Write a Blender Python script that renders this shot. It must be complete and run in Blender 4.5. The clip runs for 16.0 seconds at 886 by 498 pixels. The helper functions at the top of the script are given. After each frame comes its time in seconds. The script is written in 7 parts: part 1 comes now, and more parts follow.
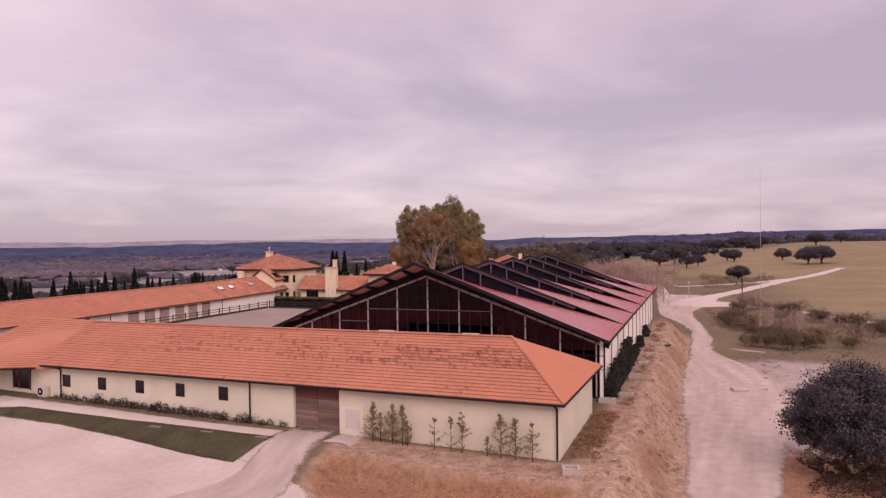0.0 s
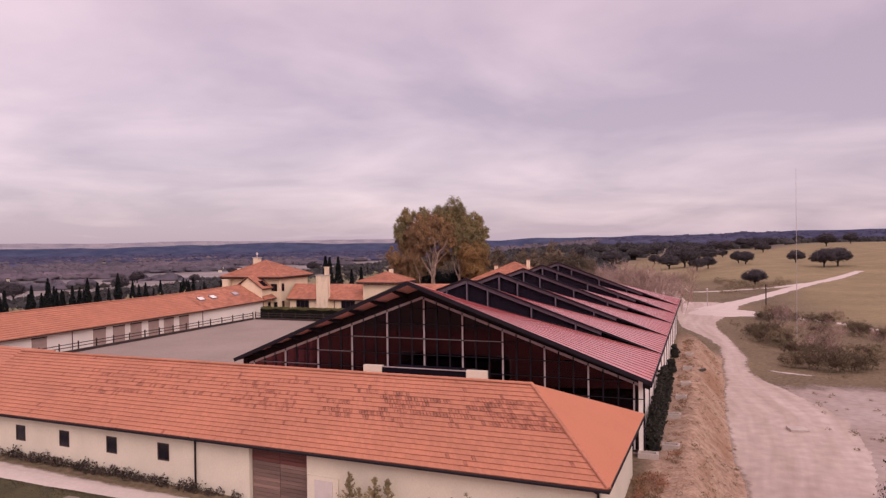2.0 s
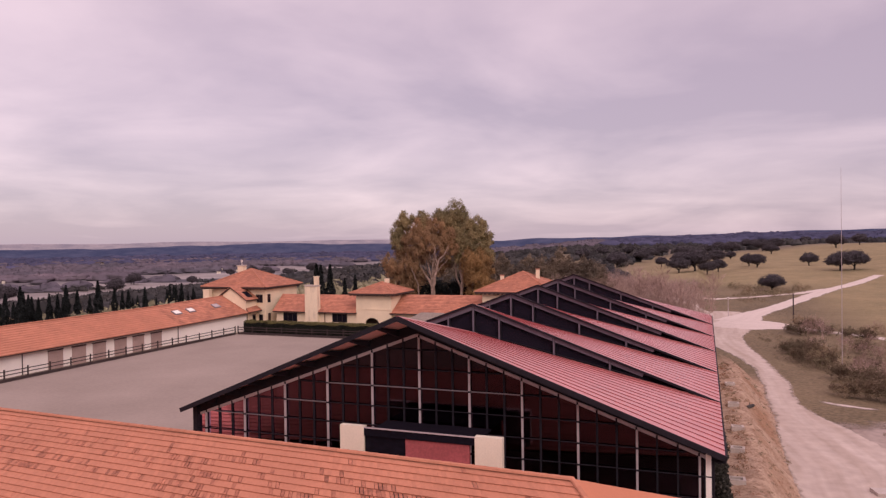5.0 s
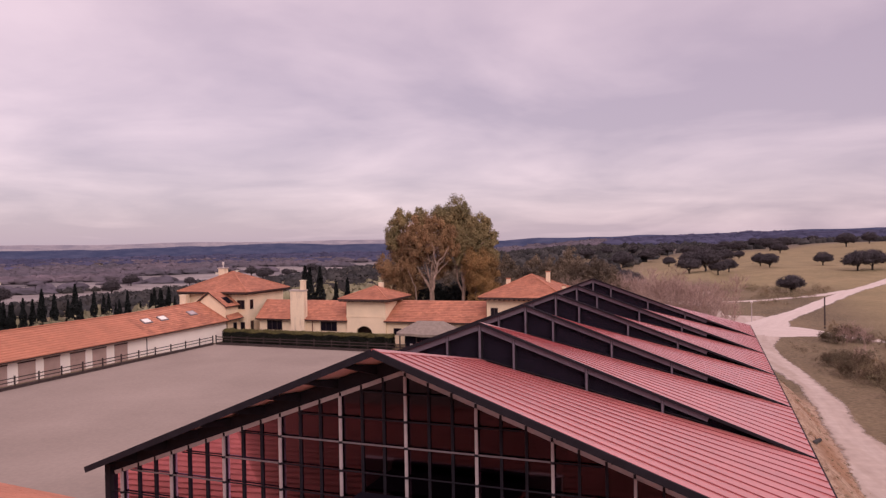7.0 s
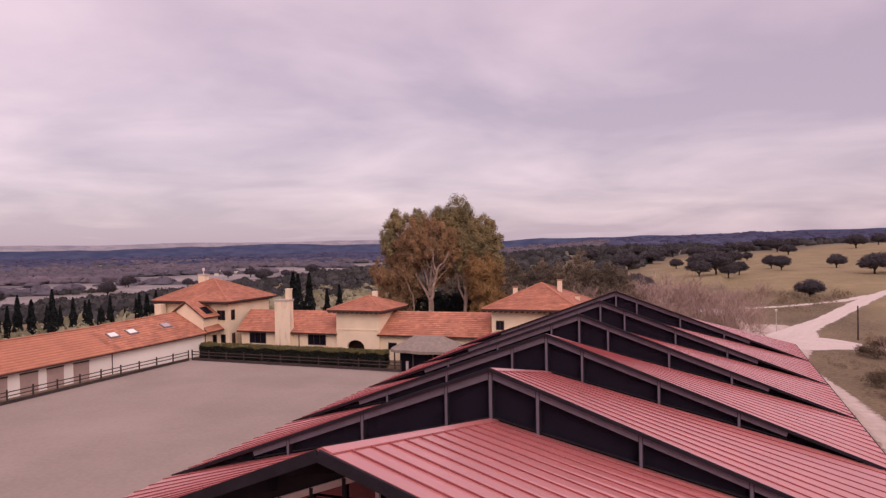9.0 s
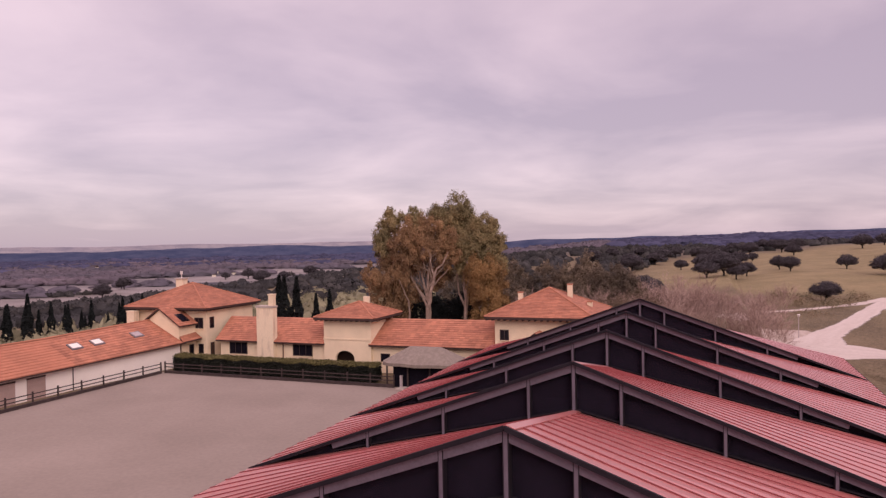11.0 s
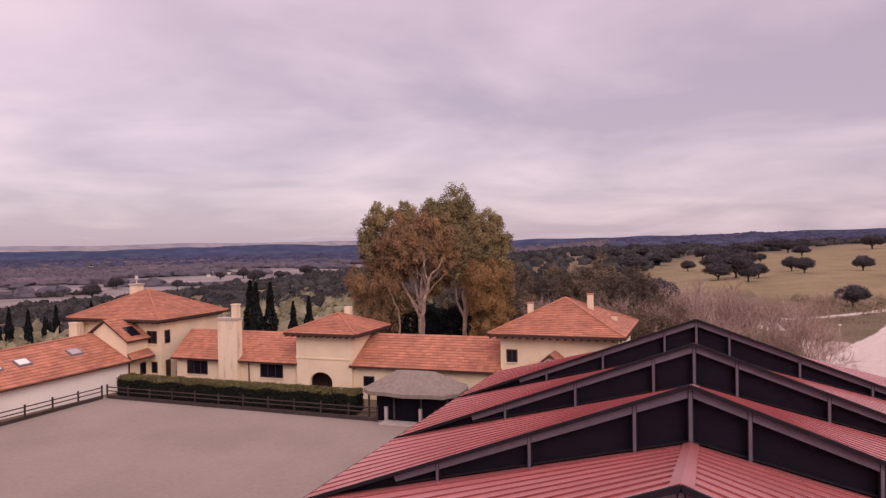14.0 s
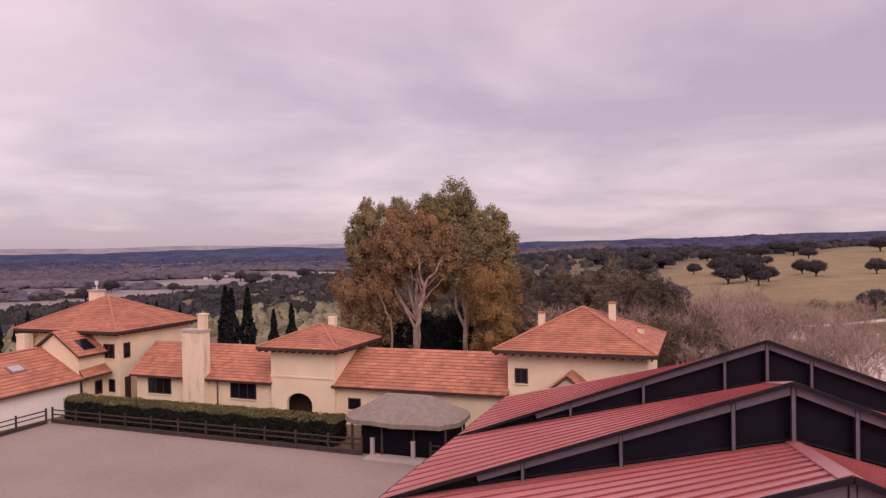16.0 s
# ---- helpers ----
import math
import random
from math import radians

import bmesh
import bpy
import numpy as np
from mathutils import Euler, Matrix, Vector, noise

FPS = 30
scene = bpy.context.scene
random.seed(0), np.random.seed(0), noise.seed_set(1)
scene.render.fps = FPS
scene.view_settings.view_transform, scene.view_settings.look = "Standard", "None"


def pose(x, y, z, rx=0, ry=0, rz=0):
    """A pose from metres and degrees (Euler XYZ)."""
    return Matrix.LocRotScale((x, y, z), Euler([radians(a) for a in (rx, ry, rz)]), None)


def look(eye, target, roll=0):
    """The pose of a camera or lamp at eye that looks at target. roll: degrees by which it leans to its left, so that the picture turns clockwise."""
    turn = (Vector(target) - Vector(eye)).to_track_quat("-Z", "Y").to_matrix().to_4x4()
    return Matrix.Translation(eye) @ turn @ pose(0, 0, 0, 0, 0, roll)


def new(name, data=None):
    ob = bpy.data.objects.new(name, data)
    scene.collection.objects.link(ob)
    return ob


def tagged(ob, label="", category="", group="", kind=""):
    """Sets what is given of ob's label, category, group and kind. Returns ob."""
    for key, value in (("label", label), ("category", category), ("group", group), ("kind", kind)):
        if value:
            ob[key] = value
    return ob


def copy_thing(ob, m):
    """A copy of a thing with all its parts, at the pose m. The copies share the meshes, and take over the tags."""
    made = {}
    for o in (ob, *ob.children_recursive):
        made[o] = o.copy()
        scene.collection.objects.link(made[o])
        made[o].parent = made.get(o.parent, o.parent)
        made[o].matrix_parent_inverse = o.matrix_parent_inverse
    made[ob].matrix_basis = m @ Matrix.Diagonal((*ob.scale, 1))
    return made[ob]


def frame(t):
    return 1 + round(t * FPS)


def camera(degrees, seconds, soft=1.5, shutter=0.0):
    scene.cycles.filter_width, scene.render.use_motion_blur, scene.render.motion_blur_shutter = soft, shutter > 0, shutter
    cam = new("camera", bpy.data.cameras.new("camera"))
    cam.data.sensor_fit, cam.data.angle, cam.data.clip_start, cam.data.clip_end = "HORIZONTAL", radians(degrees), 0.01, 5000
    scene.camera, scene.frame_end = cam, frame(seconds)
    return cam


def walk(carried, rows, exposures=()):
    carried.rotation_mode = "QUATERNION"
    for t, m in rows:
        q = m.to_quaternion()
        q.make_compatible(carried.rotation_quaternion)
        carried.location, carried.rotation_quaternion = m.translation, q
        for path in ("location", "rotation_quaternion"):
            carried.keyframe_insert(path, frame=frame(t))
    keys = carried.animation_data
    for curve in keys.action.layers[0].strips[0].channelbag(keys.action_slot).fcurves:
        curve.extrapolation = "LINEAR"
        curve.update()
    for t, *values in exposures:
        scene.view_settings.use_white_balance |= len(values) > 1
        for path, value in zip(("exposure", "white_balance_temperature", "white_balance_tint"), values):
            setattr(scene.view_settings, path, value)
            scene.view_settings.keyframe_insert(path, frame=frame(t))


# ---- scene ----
cam = camera(65.0, 16.0, soft=1.35)
PATH = [
    (0, (19.645, -46.914, 11.383), (18.949, -45.039, 11.356), -0.7),
    (0.5, (18.616, -44.115, 11.416), (17.918, -42.241, 11.387), -0.7),
    (1, (17.794, -41.674, 11.51), (17.095, -39.801, 11.482), -0.7),
    (1.5, (17.078, -39.641, 11.83), (16.378, -37.767, 11.803), -0.8),
    (2, (16.428, -37.833, 12.174), (15.727, -35.96, 12.148), -0.8),
    (2.5, (15.848, -36.219, 12.511), (15.146, -34.347, 12.484), -0.8),
    (3, (15.317, -34.723, 12.886), (14.615, -32.851, 12.861), -0.8),
    (3.5, (14.825, -33.438, 13.151), (14.121, -31.566, 13.127), -0.8),
    (4, (14.354, -32.101, 13.203), (13.65, -30.229, 13.177), -0.8),
    (6.5, (10.537, -21.91, 13.091), (9.834, -20.038, 13.066), -1.0),
    (7, (9.762, -19.47, 13.127), (9.056, -17.599, 13.101), -1.0),
    (7.5, (8.846, -17.114, 13.202), (8.139, -15.243, 13.175), -1.0),
    (8, (8.042, -15.016, 13.302), (7.334, -13.146, 13.275), -0.9),
    (8.5, (7.417, -13.134, 13.458), (6.71, -11.263, 13.43), -1.0),
    (9, (6.836, -11.312, 13.625), (6.127, -9.442, 13.6), -1.0),
    (11.5, (3.743, -2.525, 13.54), (3.036, -0.655, 13.518), -1.1),
    (12, (3.169, -0.698, 13.589), (2.461, 1.173, 13.565), -1.0),
    (12.5, (2.556, 1.158, 13.589), (1.848, 3.029, 13.564), -1.0),
    (13, (1.785, 3.104, 13.612), (1.08, 4.975, 13.584), -1.0),
    (13.5, (1.144, 5.015, 13.617), (0.439, 6.887, 13.591), -1.0),
    (14, (0.425, 6.845, 13.664), (-0.278, 8.718, 13.64), -1.0),
    (14.5, (-0.19, 8.621, 13.656), (-0.892, 10.494, 13.632), -0.9),
    (15, (-0.881, 10.545, 13.61), (-1.582, 12.418, 13.59), -1.0),
    (15.5, (-1.604, 12.57, 13.529), (-2.305, 14.443, 13.512), -0.9),
    (16, (-2.365, 14.697, 13.454), (-3.066, 16.57, 13.438), -1.0),
]
walk(cam, [(t, look(eye, target, roll)) for t, eye, target, roll in PATH])

# ---- light ----
world = bpy.data.worlds.new("overcast_sky")
scene.world = world
world.use_nodes = True
wt = world.node_tree
wt.nodes.clear()


def wn(kind, **kw):
    n = wt.nodes.new(kind)
    for k, v in kw.items():
        n.inputs[k].default_value = v
    return n


def wmath(op, a, b, clamp=False):
    n = wt.nodes.new("ShaderNodeMath")
    n.operation, n.use_clamp = op, clamp
    for i, v in enumerate((a, b)):
        if isinstance(v, (int, float)):
            n.inputs[i].default_value = v
        else:
            wt.links.new(v, n.inputs[i])
    return n.outputs[0]


SUN_AZ, SUN_EL = radians(138), radians(32)
tc = wt.nodes.new("ShaderNodeTexCoord")
sep = wt.nodes.new("ShaderNodeSeparateXYZ")
wt.links.new(tc.outputs["Generated"], sep.inputs[0])
# cloud layer: the view ray is cut with a high flat sheet, so that clouds flatten out towards the horizon
zz = wmath("ADD", wmath("MAXIMUM", sep.outputs[2], 0.0), 0.16)
cx = wmath("DIVIDE", sep.outputs[0], zz)
cy = wmath("DIVIDE", sep.outputs[1], zz)
comb = wt.nodes.new("ShaderNodeCombineXYZ")
wt.links.new(cx, comb.inputs[0]), wt.links.new(cy, comb.inputs[1])
n1 = wn("ShaderNodeTexNoise", Scale=0.8, Detail=5.0, Roughness=0.5, Distortion=0.6)
n2 = wn("ShaderNodeTexNoise", Scale=2.6, Detail=6.0, Roughness=0.55, Distortion=0.3)
wt.links.new(comb.outputs[0], n1.inputs["Vector"]), wt.links.new(comb.outputs[0], n2.inputs["Vector"])
mixn = wmath("ADD", wmath("MULTIPLY", n1.outputs["Fac"], 0.80), wmath("MULTIPLY", n2.outputs["Fac"], 0.20))
# one broad darker cloud bank, and a lighter side of the sky
bank = wmath("ADD", wmath("POWER", wmath("MULTIPLY", wmath("SUBTRACT", cx, 0.25), 0.62), 2.0), wmath("POWER", wmath("MULTIPLY", wmath("SUBTRACT", cy, 2.80), 1.45), 2.0))
bank = wmath("MULTIPLY", wmath("POWER", 2.718, wmath("MULTIPLY", bank, -1.0)), 0.21)
side = wmath("MULTIPLY", wmath("MAXIMUM", wmath("MULTIPLY", sep.outputs[0], -1.0), -0.3), 0.11)
low = wmath("MULTIPLY", wmath("POWER", 2.718, wmath("MULTIPLY", wmath("MAXIMUM", sep.outputs[2], 0.0), -9.0)), wmath("MULTIPLY", wmath("SUBTRACT", 0.5, sep.outputs[0]), 0.25))
mixn = wmath("SUBTRACT", wmath("ADD", wmath("SUBTRACT", mixn, bank), side), low)
ramp = wt.nodes.new("ShaderNodeValToRGB")
ramp.color_ramp.elements[0].position, ramp.color_ramp.elements[0].color = 0.30, (0.470, 0.345, 0.425, 1)
ramp.color_ramp.elements[1].position, ramp.color_ramp.elements[1].color = 0.66, (0.800, 0.590, 0.652, 1)
wt.links.new(mixn, ramp.inputs[0])
nish = wt.nodes.new("ShaderNodeTexSky")
nish.sky_type, nish.sun_disc = "NISHITA", False
nish.sun_elevation, nish.sun_rotation = SUN_EL, SUN_AZ
blue = wt.nodes.new("ShaderNodeMixRGB")
blue.blend_type = "ADD"
blue.inputs[0].default_value = 0.02
wt.links.new(ramp.outputs[0], blue.inputs[1]), wt.links.new(nish.outputs[0], blue.inputs[2])
# an overcast sky is brighter overhead than at the horizon
up = wmath("ADD", wmath("MULTIPLY", wmath("MAXIMUM", wmath("SUBTRACT", sep.outputs[2], 0.33), 0.0), 2.2), 1.0)
bg = wt.nodes.new("ShaderNodeBackground")
wt.links.new(blue.outputs[0], bg.inputs[0]), wt.links.new(up, bg.inputs[1])
wo = wt.nodes.new("ShaderNodeOutputWorld")
wt.links.new(bg.outputs[0], wo.inputs[0])

sun = bpy.data.lights.new("sun", "SUN")
sun.energy, sun.angle, sun.color = 1.5, radians(35), (1.0, 0.87, 0.82)
sun_ob = new("sun", sun)
sun_ob.matrix_world = look((0, 0, 60), (0 - 60 * math.sin(SUN_AZ) / math.tan(SUN_EL), 0 - 60 * math.cos(SUN_AZ) / math.tan(SUN_EL), 0))


# ---- materials ----
def material(name, base, rough=0.8, metal=0.0, var=0.25, scale=2.0, bump=0.15, fine=30.0, second=None, island=0.0, spec=0.4, obj_random=0.0, stretch=(1, 1, 1), contrast=(0.35, 0.7)):
    """Procedural surface: two sizes of noise on the colour, a fine relief, and a shift from piece to piece."""
    m = bpy.data.materials.new(name)
    m.use_nodes = True
    t = m.node_tree
    b = t.nodes["Principled BSDF"]
    mp = t.nodes.new("ShaderNodeMapping")
    mp.inputs["Scale"].default_value = stretch
    geo = t.nodes.new("ShaderNodeNewGeometry")
    t.links.new(geo.outputs["Position"], mp.inputs[0])
    big = t.nodes.new("ShaderNodeTexNoise")
    big.inputs["Scale"].default_value, big.inputs["Detail"].default_value = scale, 4
    sm = t.nodes.new("ShaderNodeTexNoise")
    sm.inputs["Scale"].default_value, sm.inputs["Detail"].default_value = fine, 3
    t.links.new(mp.outputs[0], big.inputs["Vector"]), t.links.new(mp.outputs[0], sm.inputs["Vector"])
    sec = second or tuple(c * (1 - var) for c in base)
    rp = t.nodes.new("ShaderNodeValToRGB")
    rp.color_ramp.elements[0].position, rp.color_ramp.elements[1].position = contrast
    rp.color_ramp.elements[0].color, rp.color_ramp.elements[1].color = (*sec, 1), (*base, 1)
    t.links.new(big.outputs["Fac"], rp.inputs[0])
    hs = t.nodes.new("ShaderNodeHueSaturation")
    t.links.new(rp.outputs[0], hs.inputs["Color"])
    val = t.nodes.new("ShaderNodeMapRange")
    val.inputs[1].default_value, val.inputs[2].default_value = 0.3, 0.7
    val.inputs[3].default_value, val.inputs[4].default_value = 1 - var * 0.5, 1 + var * 0.5
    t.links.new(sm.outputs["Fac"], val.inputs[0])
    out = val.outputs[0]
    if island or obj_random:
        mr = t.nodes.new("ShaderNodeMapRange")
        a = island or obj_random
        mr.inputs[3].default_value, mr.inputs[4].default_value = 1 - a, 1 + a
        if island:
            t.links.new(geo.outputs["Random Per Island"], mr.inputs[0])
        else:
            oi = t.nodes.new("ShaderNodeObjectInfo")
            t.links.new(oi.outputs["Random"], mr.inputs[0])
        mu = t.nodes.new("ShaderNodeMath")
        mu.operation = "MULTIPLY"
        t.links.new(out, mu.inputs[0]), t.links.new(mr.outputs[0], mu.inputs[1])
        out = mu.outputs[0]
    t.links.new(out, hs.inputs["Value"])
    t.links.new(hs.outputs[0], b.inputs["Base Color"])
    b.inputs["Roughness"].default_value, b.inputs["Metallic"].default_value = rough, metal
    b.inputs["Specular IOR Level"].default_value = spec
    if bump:
        bp = t.nodes.new("ShaderNodeBump")
        bp.inputs["Strength"].default_value, bp.inputs["Distance"].default_value = bump, 0.02
        t.links.new(sm.outputs["Fac"], bp.inputs["Height"]), t.links.new(bp.outputs[0], b.inputs["Normal"])
    return m


M_STUCCO = material("cream_stucco", (0.70, 0.605, 0.485), 0.9, var=0.10, scale=0.6, fine=14, bump=0.2)
M_WHITEWASH = material("whitewashed_render", (0.84, 0.73, 0.66), 0.9, var=0.08, scale=0.4, fine=10, bump=0.15)
M_STUCCO_Y = material("warm_stucco", (0.80, 0.615, 0.435), 0.9, var=0.14, scale=0.5, fine=14, bump=0.2)
M_STAINED = material("rain_stained_stucco", (0.74, 0.575, 0.415), 0.9, var=0.2, scale=1.1, fine=9, bump=0.2, second=(0.54, 0.405, 0.30), stretch=(2.2, 2.2, 0.35), contrast=(0.26, 0.46))
M_TILE = material("clay_tiles", (0.435, 0.168, 0.098), 0.85, var=0.14, scale=0.35, fine=9, island=0.07)
M_TILE_OLD = material("weathered_clay_tiles", (0.42, 0.165, 0.098), 0.85, var=0.25, scale=0.55, fine=7, island=0.18, second=(0.29, 0.11, 0.066), contrast=(0.25, 0.66))
M_TILE_WORN = material("worn_clay_tiles", (0.375, 0.140, 0.082), 0.88, var=0.25, scale=4.0, fine=16, island=0.2, second=(0.25, 0.088, 0.053), contrast=(0.38, 0.60))
M_TILE_HIP = material("smooth_clay_sheet", (0.475, 0.168, 0.086), 0.75, var=0.08, scale=0.4, fine=12, bump=0.05)
M_RED = material("red_metal_sheet", (0.50, 0.155, 0.140), 0.36, metal=0.0, var=0.12, scale=0.5, fine=6, bump=0.02, spec=0.6, obj_random=0.04)
M_RED.node_tree.nodes["Principled BSDF"].inputs["Coat Weight"].default_value = 0.75
M_RED.node_tree.nodes["Principled BSDF"].inputs["Coat Roughness"].default_value = 0.28
M_REDDARK = material("side_shaded_seam", (0.27, 0.062, 0.066), 0.5, var=0.15, scale=1, fine=8, bump=0.02)
M_BLACK = material("black_steel", (0.018, 0.014, 0.019), 0.75, var=0.3, scale=3, fine=20, bump=0.05, spec=0.15)
M_TRUSS = material("grey_mauve_steel", (0.135, 0.108, 0.135), 0.7, var=0.2, scale=2, fine=14, bump=0.05, spec=0.2)
M_NEARBLACK = material("near_black_matt", (0.008, 0.006, 0.012), 0.85, var=0.5, scale=5, fine=60, spec=0.1)
M_WHITE = material("white_painted_steel", (0.60, 0.51, 0.48), 0.6, var=0.1, scale=3, fine=20, bump=0.03)
M_WOODRED = material("red_brown_boards", (0.15, 0.050, 0.042), 0.7, var=0.4, scale=1.2, fine=18, stretch=(0.3, 1, 6), obj_random=0.16)
M_WOODGREY = material("weathered_boards", (0.24, 0.145, 0.12), 0.8, var=0.35, scale=1.0, fine=14, stretch=(0.3, 1, 5), obj_random=0.3)
M_SHUT = material("mauve_brown_shutter", (0.40, 0.27, 0.235), 0.75, var=0.15, scale=1, fine=10, obj_random=0.04)
M_FENCE = material("dark_brown_fence_wood", (0.058, 0.036, 0.034), 0.8, var=0.4, scale=2, fine=16)
M_SAND = material("damp_arena_sand", (0.278, 0.216, 0.178), 0.95, var=0.12, scale=0.12, fine=3.5, bump=0.3, second=(0.226, 0.174, 0.142))
M_HALLSAND = material("hall_sand", (0.44, 0.31, 0.265), 0.95, var=0.25, scale=0.3, fine=5)
M_LINING = material("dark_red_filler_lining", (0.13, 0.045, 0.060), 0.8, var=0.3, scale=0.8, fine=10, spec=0.1)
M_SOFFIT = material("pale_red_underside", (0.78, 0.50, 0.45), 0.7, var=0.15, scale=0.8, fine=8, bump=0.05)
M_HALLWALL = material("red_brown_kickboards", (0.36, 0.085, 0.090), 0.8, var=0.3, scale=0.8, fine=10)
M_ROADM = material("pale_dirt_road", (0.445, 0.352, 0.30), 0.95, var=0.22, scale=0.6, fine=1.1, bump=0.5, second=(0.33, 0.247, 0.197), contrast=(0.28, 0.66))
M_TRACK = material("pale_dry_sand", (0.54, 0.445, 0.395), 0.95, var=0.14, scale=0.5, fine=2.0, bump=0.3, second=(0.46, 0.365, 0.315), contrast=(0.25, 0.75))
M_GRAVEL = material("pale_gravel", (0.50, 0.415, 0.36), 0.95, var=0.14, scale=0.2, fine=3.0, bump=0.3, second=(0.42, 0.335, 0.285))
M_POST = material("grey_painted_steel", (0.42, 0.34, 0.34), 0.6, var=0.15, scale=3, fine=20, bump=0.03)
M_RAMP_STONE = material("brown_grey_flagstone", (0.20, 0.155, 0.115), 0.9, var=0.3, scale=1.5, fine=9)
M_RAIL = material("dull_grey_rail", (0.17, 0.135, 0.14), 0.6, var=0.15, scale=3, fine=20, bump=0.03)
M_RAMP = material("brown_grey_concrete", (0.46, 0.37, 0.315), 0.9, var=0.15, scale=0.6, fine=7, second=(0.34, 0.26, 0.215))
M_YARD = material("grey_trodden_dirt", (0.35, 0.278, 0.245), 0.95, var=0.22, scale=0.2, fine=1.6, bump=0.3, second=(0.26, 0.19, 0.155))
M_CONC = material("pale_concrete", (0.46, 0.37, 0.325), 0.9, var=0.18, scale=0.8, fine=12)
M_LAWN = material("lawn_turf", (0.072, 0.058, 0.020), 0.95, var=0.35, scale=0.7, fine=9, bump=0.4, second=(0.038, 0.033, 0.015))


def worn_edge(m, soft, scale):
    """Lets a laid surface thin out raggedly over its outermost stretch, soft metres wide."""
    t = m.node_tree
    out, bsdf = t.nodes["Material Output"], t.nodes["Principled BSDF"]
    at, geo, n = t.nodes.new("ShaderNodeAttribute"), t.nodes.new("ShaderNodeNewGeometry"), t.nodes.new("ShaderNodeTexNoise")
    at.attribute_name = "edge"
    n.inputs["Scale"].default_value, n.inputs["Detail"].default_value = scale, 6
    t.links.new(geo.outputs["Position"], n.inputs["Vector"])
    k = t.nodes.new("ShaderNodeMath")
    k.operation = "MULTIPLY_ADD"
    k.inputs[1].default_value, k.inputs[2].default_value = -1.8 * soft, 0.9 * soft
    t.links.new(n.outputs["Fac"], k.inputs[0])
    add = t.nodes.new("ShaderNodeMath")
    t.links.new(at.outputs["Fac"], add.inputs[0]), t.links.new(k.outputs[0], add.inputs[1])
    mr = t.nodes.new("ShaderNodeMapRange")
    mr.inputs[1].default_value, mr.inputs[2].default_value = 0.1 * soft, 0.9 * soft
    t.links.new(add.outputs[0], mr.inputs[0])
    tr, mx = t.nodes.new("ShaderNodeBsdfTransparent"), t.nodes.new("ShaderNodeMixShader")
    t.links.new(mr.outputs[0], mx.inputs[0]), t.links.new(tr.outputs[0], mx.inputs[1]), t.links.new(bsdf.outputs[0], mx.inputs[2])
    t.links.new(mx.outputs[0], out.inputs[0])


def streaked(m, wide, long):
    """Turns the broad stains of a track into streaks that run along it."""
    t = m.node_tree
    c = t.nodes.new("ShaderNodeCombineXYZ")
    for i, (name, k) in enumerate((("across", wide), ("along", long))):
        at, mu = t.nodes.new("ShaderNodeAttribute"), t.nodes.new("ShaderNodeMath")
        at.attribute_name, mu.operation, mu.inputs[1].default_value = name, "MULTIPLY", k
        t.links.new(at.outputs["Fac"], mu.inputs[0]), t.links.new(mu.outputs[0], c.inputs[i])
    big = [n for n in t.nodes if n.bl_idname == "ShaderNodeTexNoise"][0]
    t.links.new(c.outputs[0], big.inputs["Vector"])


streaked(M_ROADM, 1.5, 0.11)
streaked(M_TRACK, 1.8, 0.16)
streaked(M_RAMP, 1.6, 0.35)
for m, soft, scale in ((M_ROADM, 0.55, 1.3), (M_TRACK, 0.6, 1.0), (M_GRAVEL, 0.5, 0.9), (M_RAMP, 0.45, 1.5), (M_YARD, 1.6, 0.5), (M_LAWN, 0.22, 2.2)):
    worn_edge(m, soft, scale)
M_PATH = material("pale_path_gravel", (0.52, 0.43, 0.37), 0.95, var=0.12, scale=0.4, fine=5.0, bump=0.2)
M_DARKGLASS = material("dark_window_glass", (0.012, 0.010, 0.016), 0.15, var=0.2, scale=1, fine=6, bump=0, spec=0.3)
M_FRAME = material("dark_brown_frame", (0.06, 0.03, 0.025), 0.6, var=0.3, scale=3, fine=20)
M_THATCH = material("grey_thatch", (0.25, 0.195, 0.16), 0.95, var=0.25, scale=3.0, fine=26, bump=0.6, stretch=(1, 1, 0.2))
# hedge core is near black: the shade inside put into its colour
M_HEDGE_IN = material("hedge_shade_core", (0.012, 0.015, 0.010), 1.0, var=0.4, scale=3, fine=20, spec=0.05)
# hedge light and shade as leaf colours: pale on top, dark on the sides
M_HEDGE_TOP = material("lit_hedge_tips", (0.155, 0.128, 0.052), 0.8, var=0.4, scale=1.2, fine=8, island=0.35, bump=0, spec=0.2)
M_HEDGE = material("shaded_hedge_leaves", (0.024, 0.024, 0.018), 0.8, var=0.4, scale=1.2, fine=8, island=0.4, bump=0, spec=0.2)
M_OAK = material("holm_oak_leaves", (0.088, 0.072, 0.080), 0.8, var=0.4, scale=0.5, fine=4, island=0.45, bump=0, spec=0.2)
M_EUC = material("eucalyptus_leaves", (0.265, 0.192, 0.092), 0.75, var=0.3, scale=0.3, fine=3, island=0.3, bump=0, spec=0.25, second=(0.16, 0.125, 0.062))
M_EUC_RUST = material("rusty_leaves", (0.31, 0.178, 0.090), 0.75, var=0.3, scale=0.3, fine=3, island=0.25, bump=0, spec=0.2, second=(0.17, 0.10, 0.056))
M_GOLD = material("golden_leaves", (0.325, 0.185, 0.075), 0.75, var=0.3, scale=0.4, fine=3, island=0.25, bump=0, spec=0.2, second=(0.19, 0.105, 0.046))
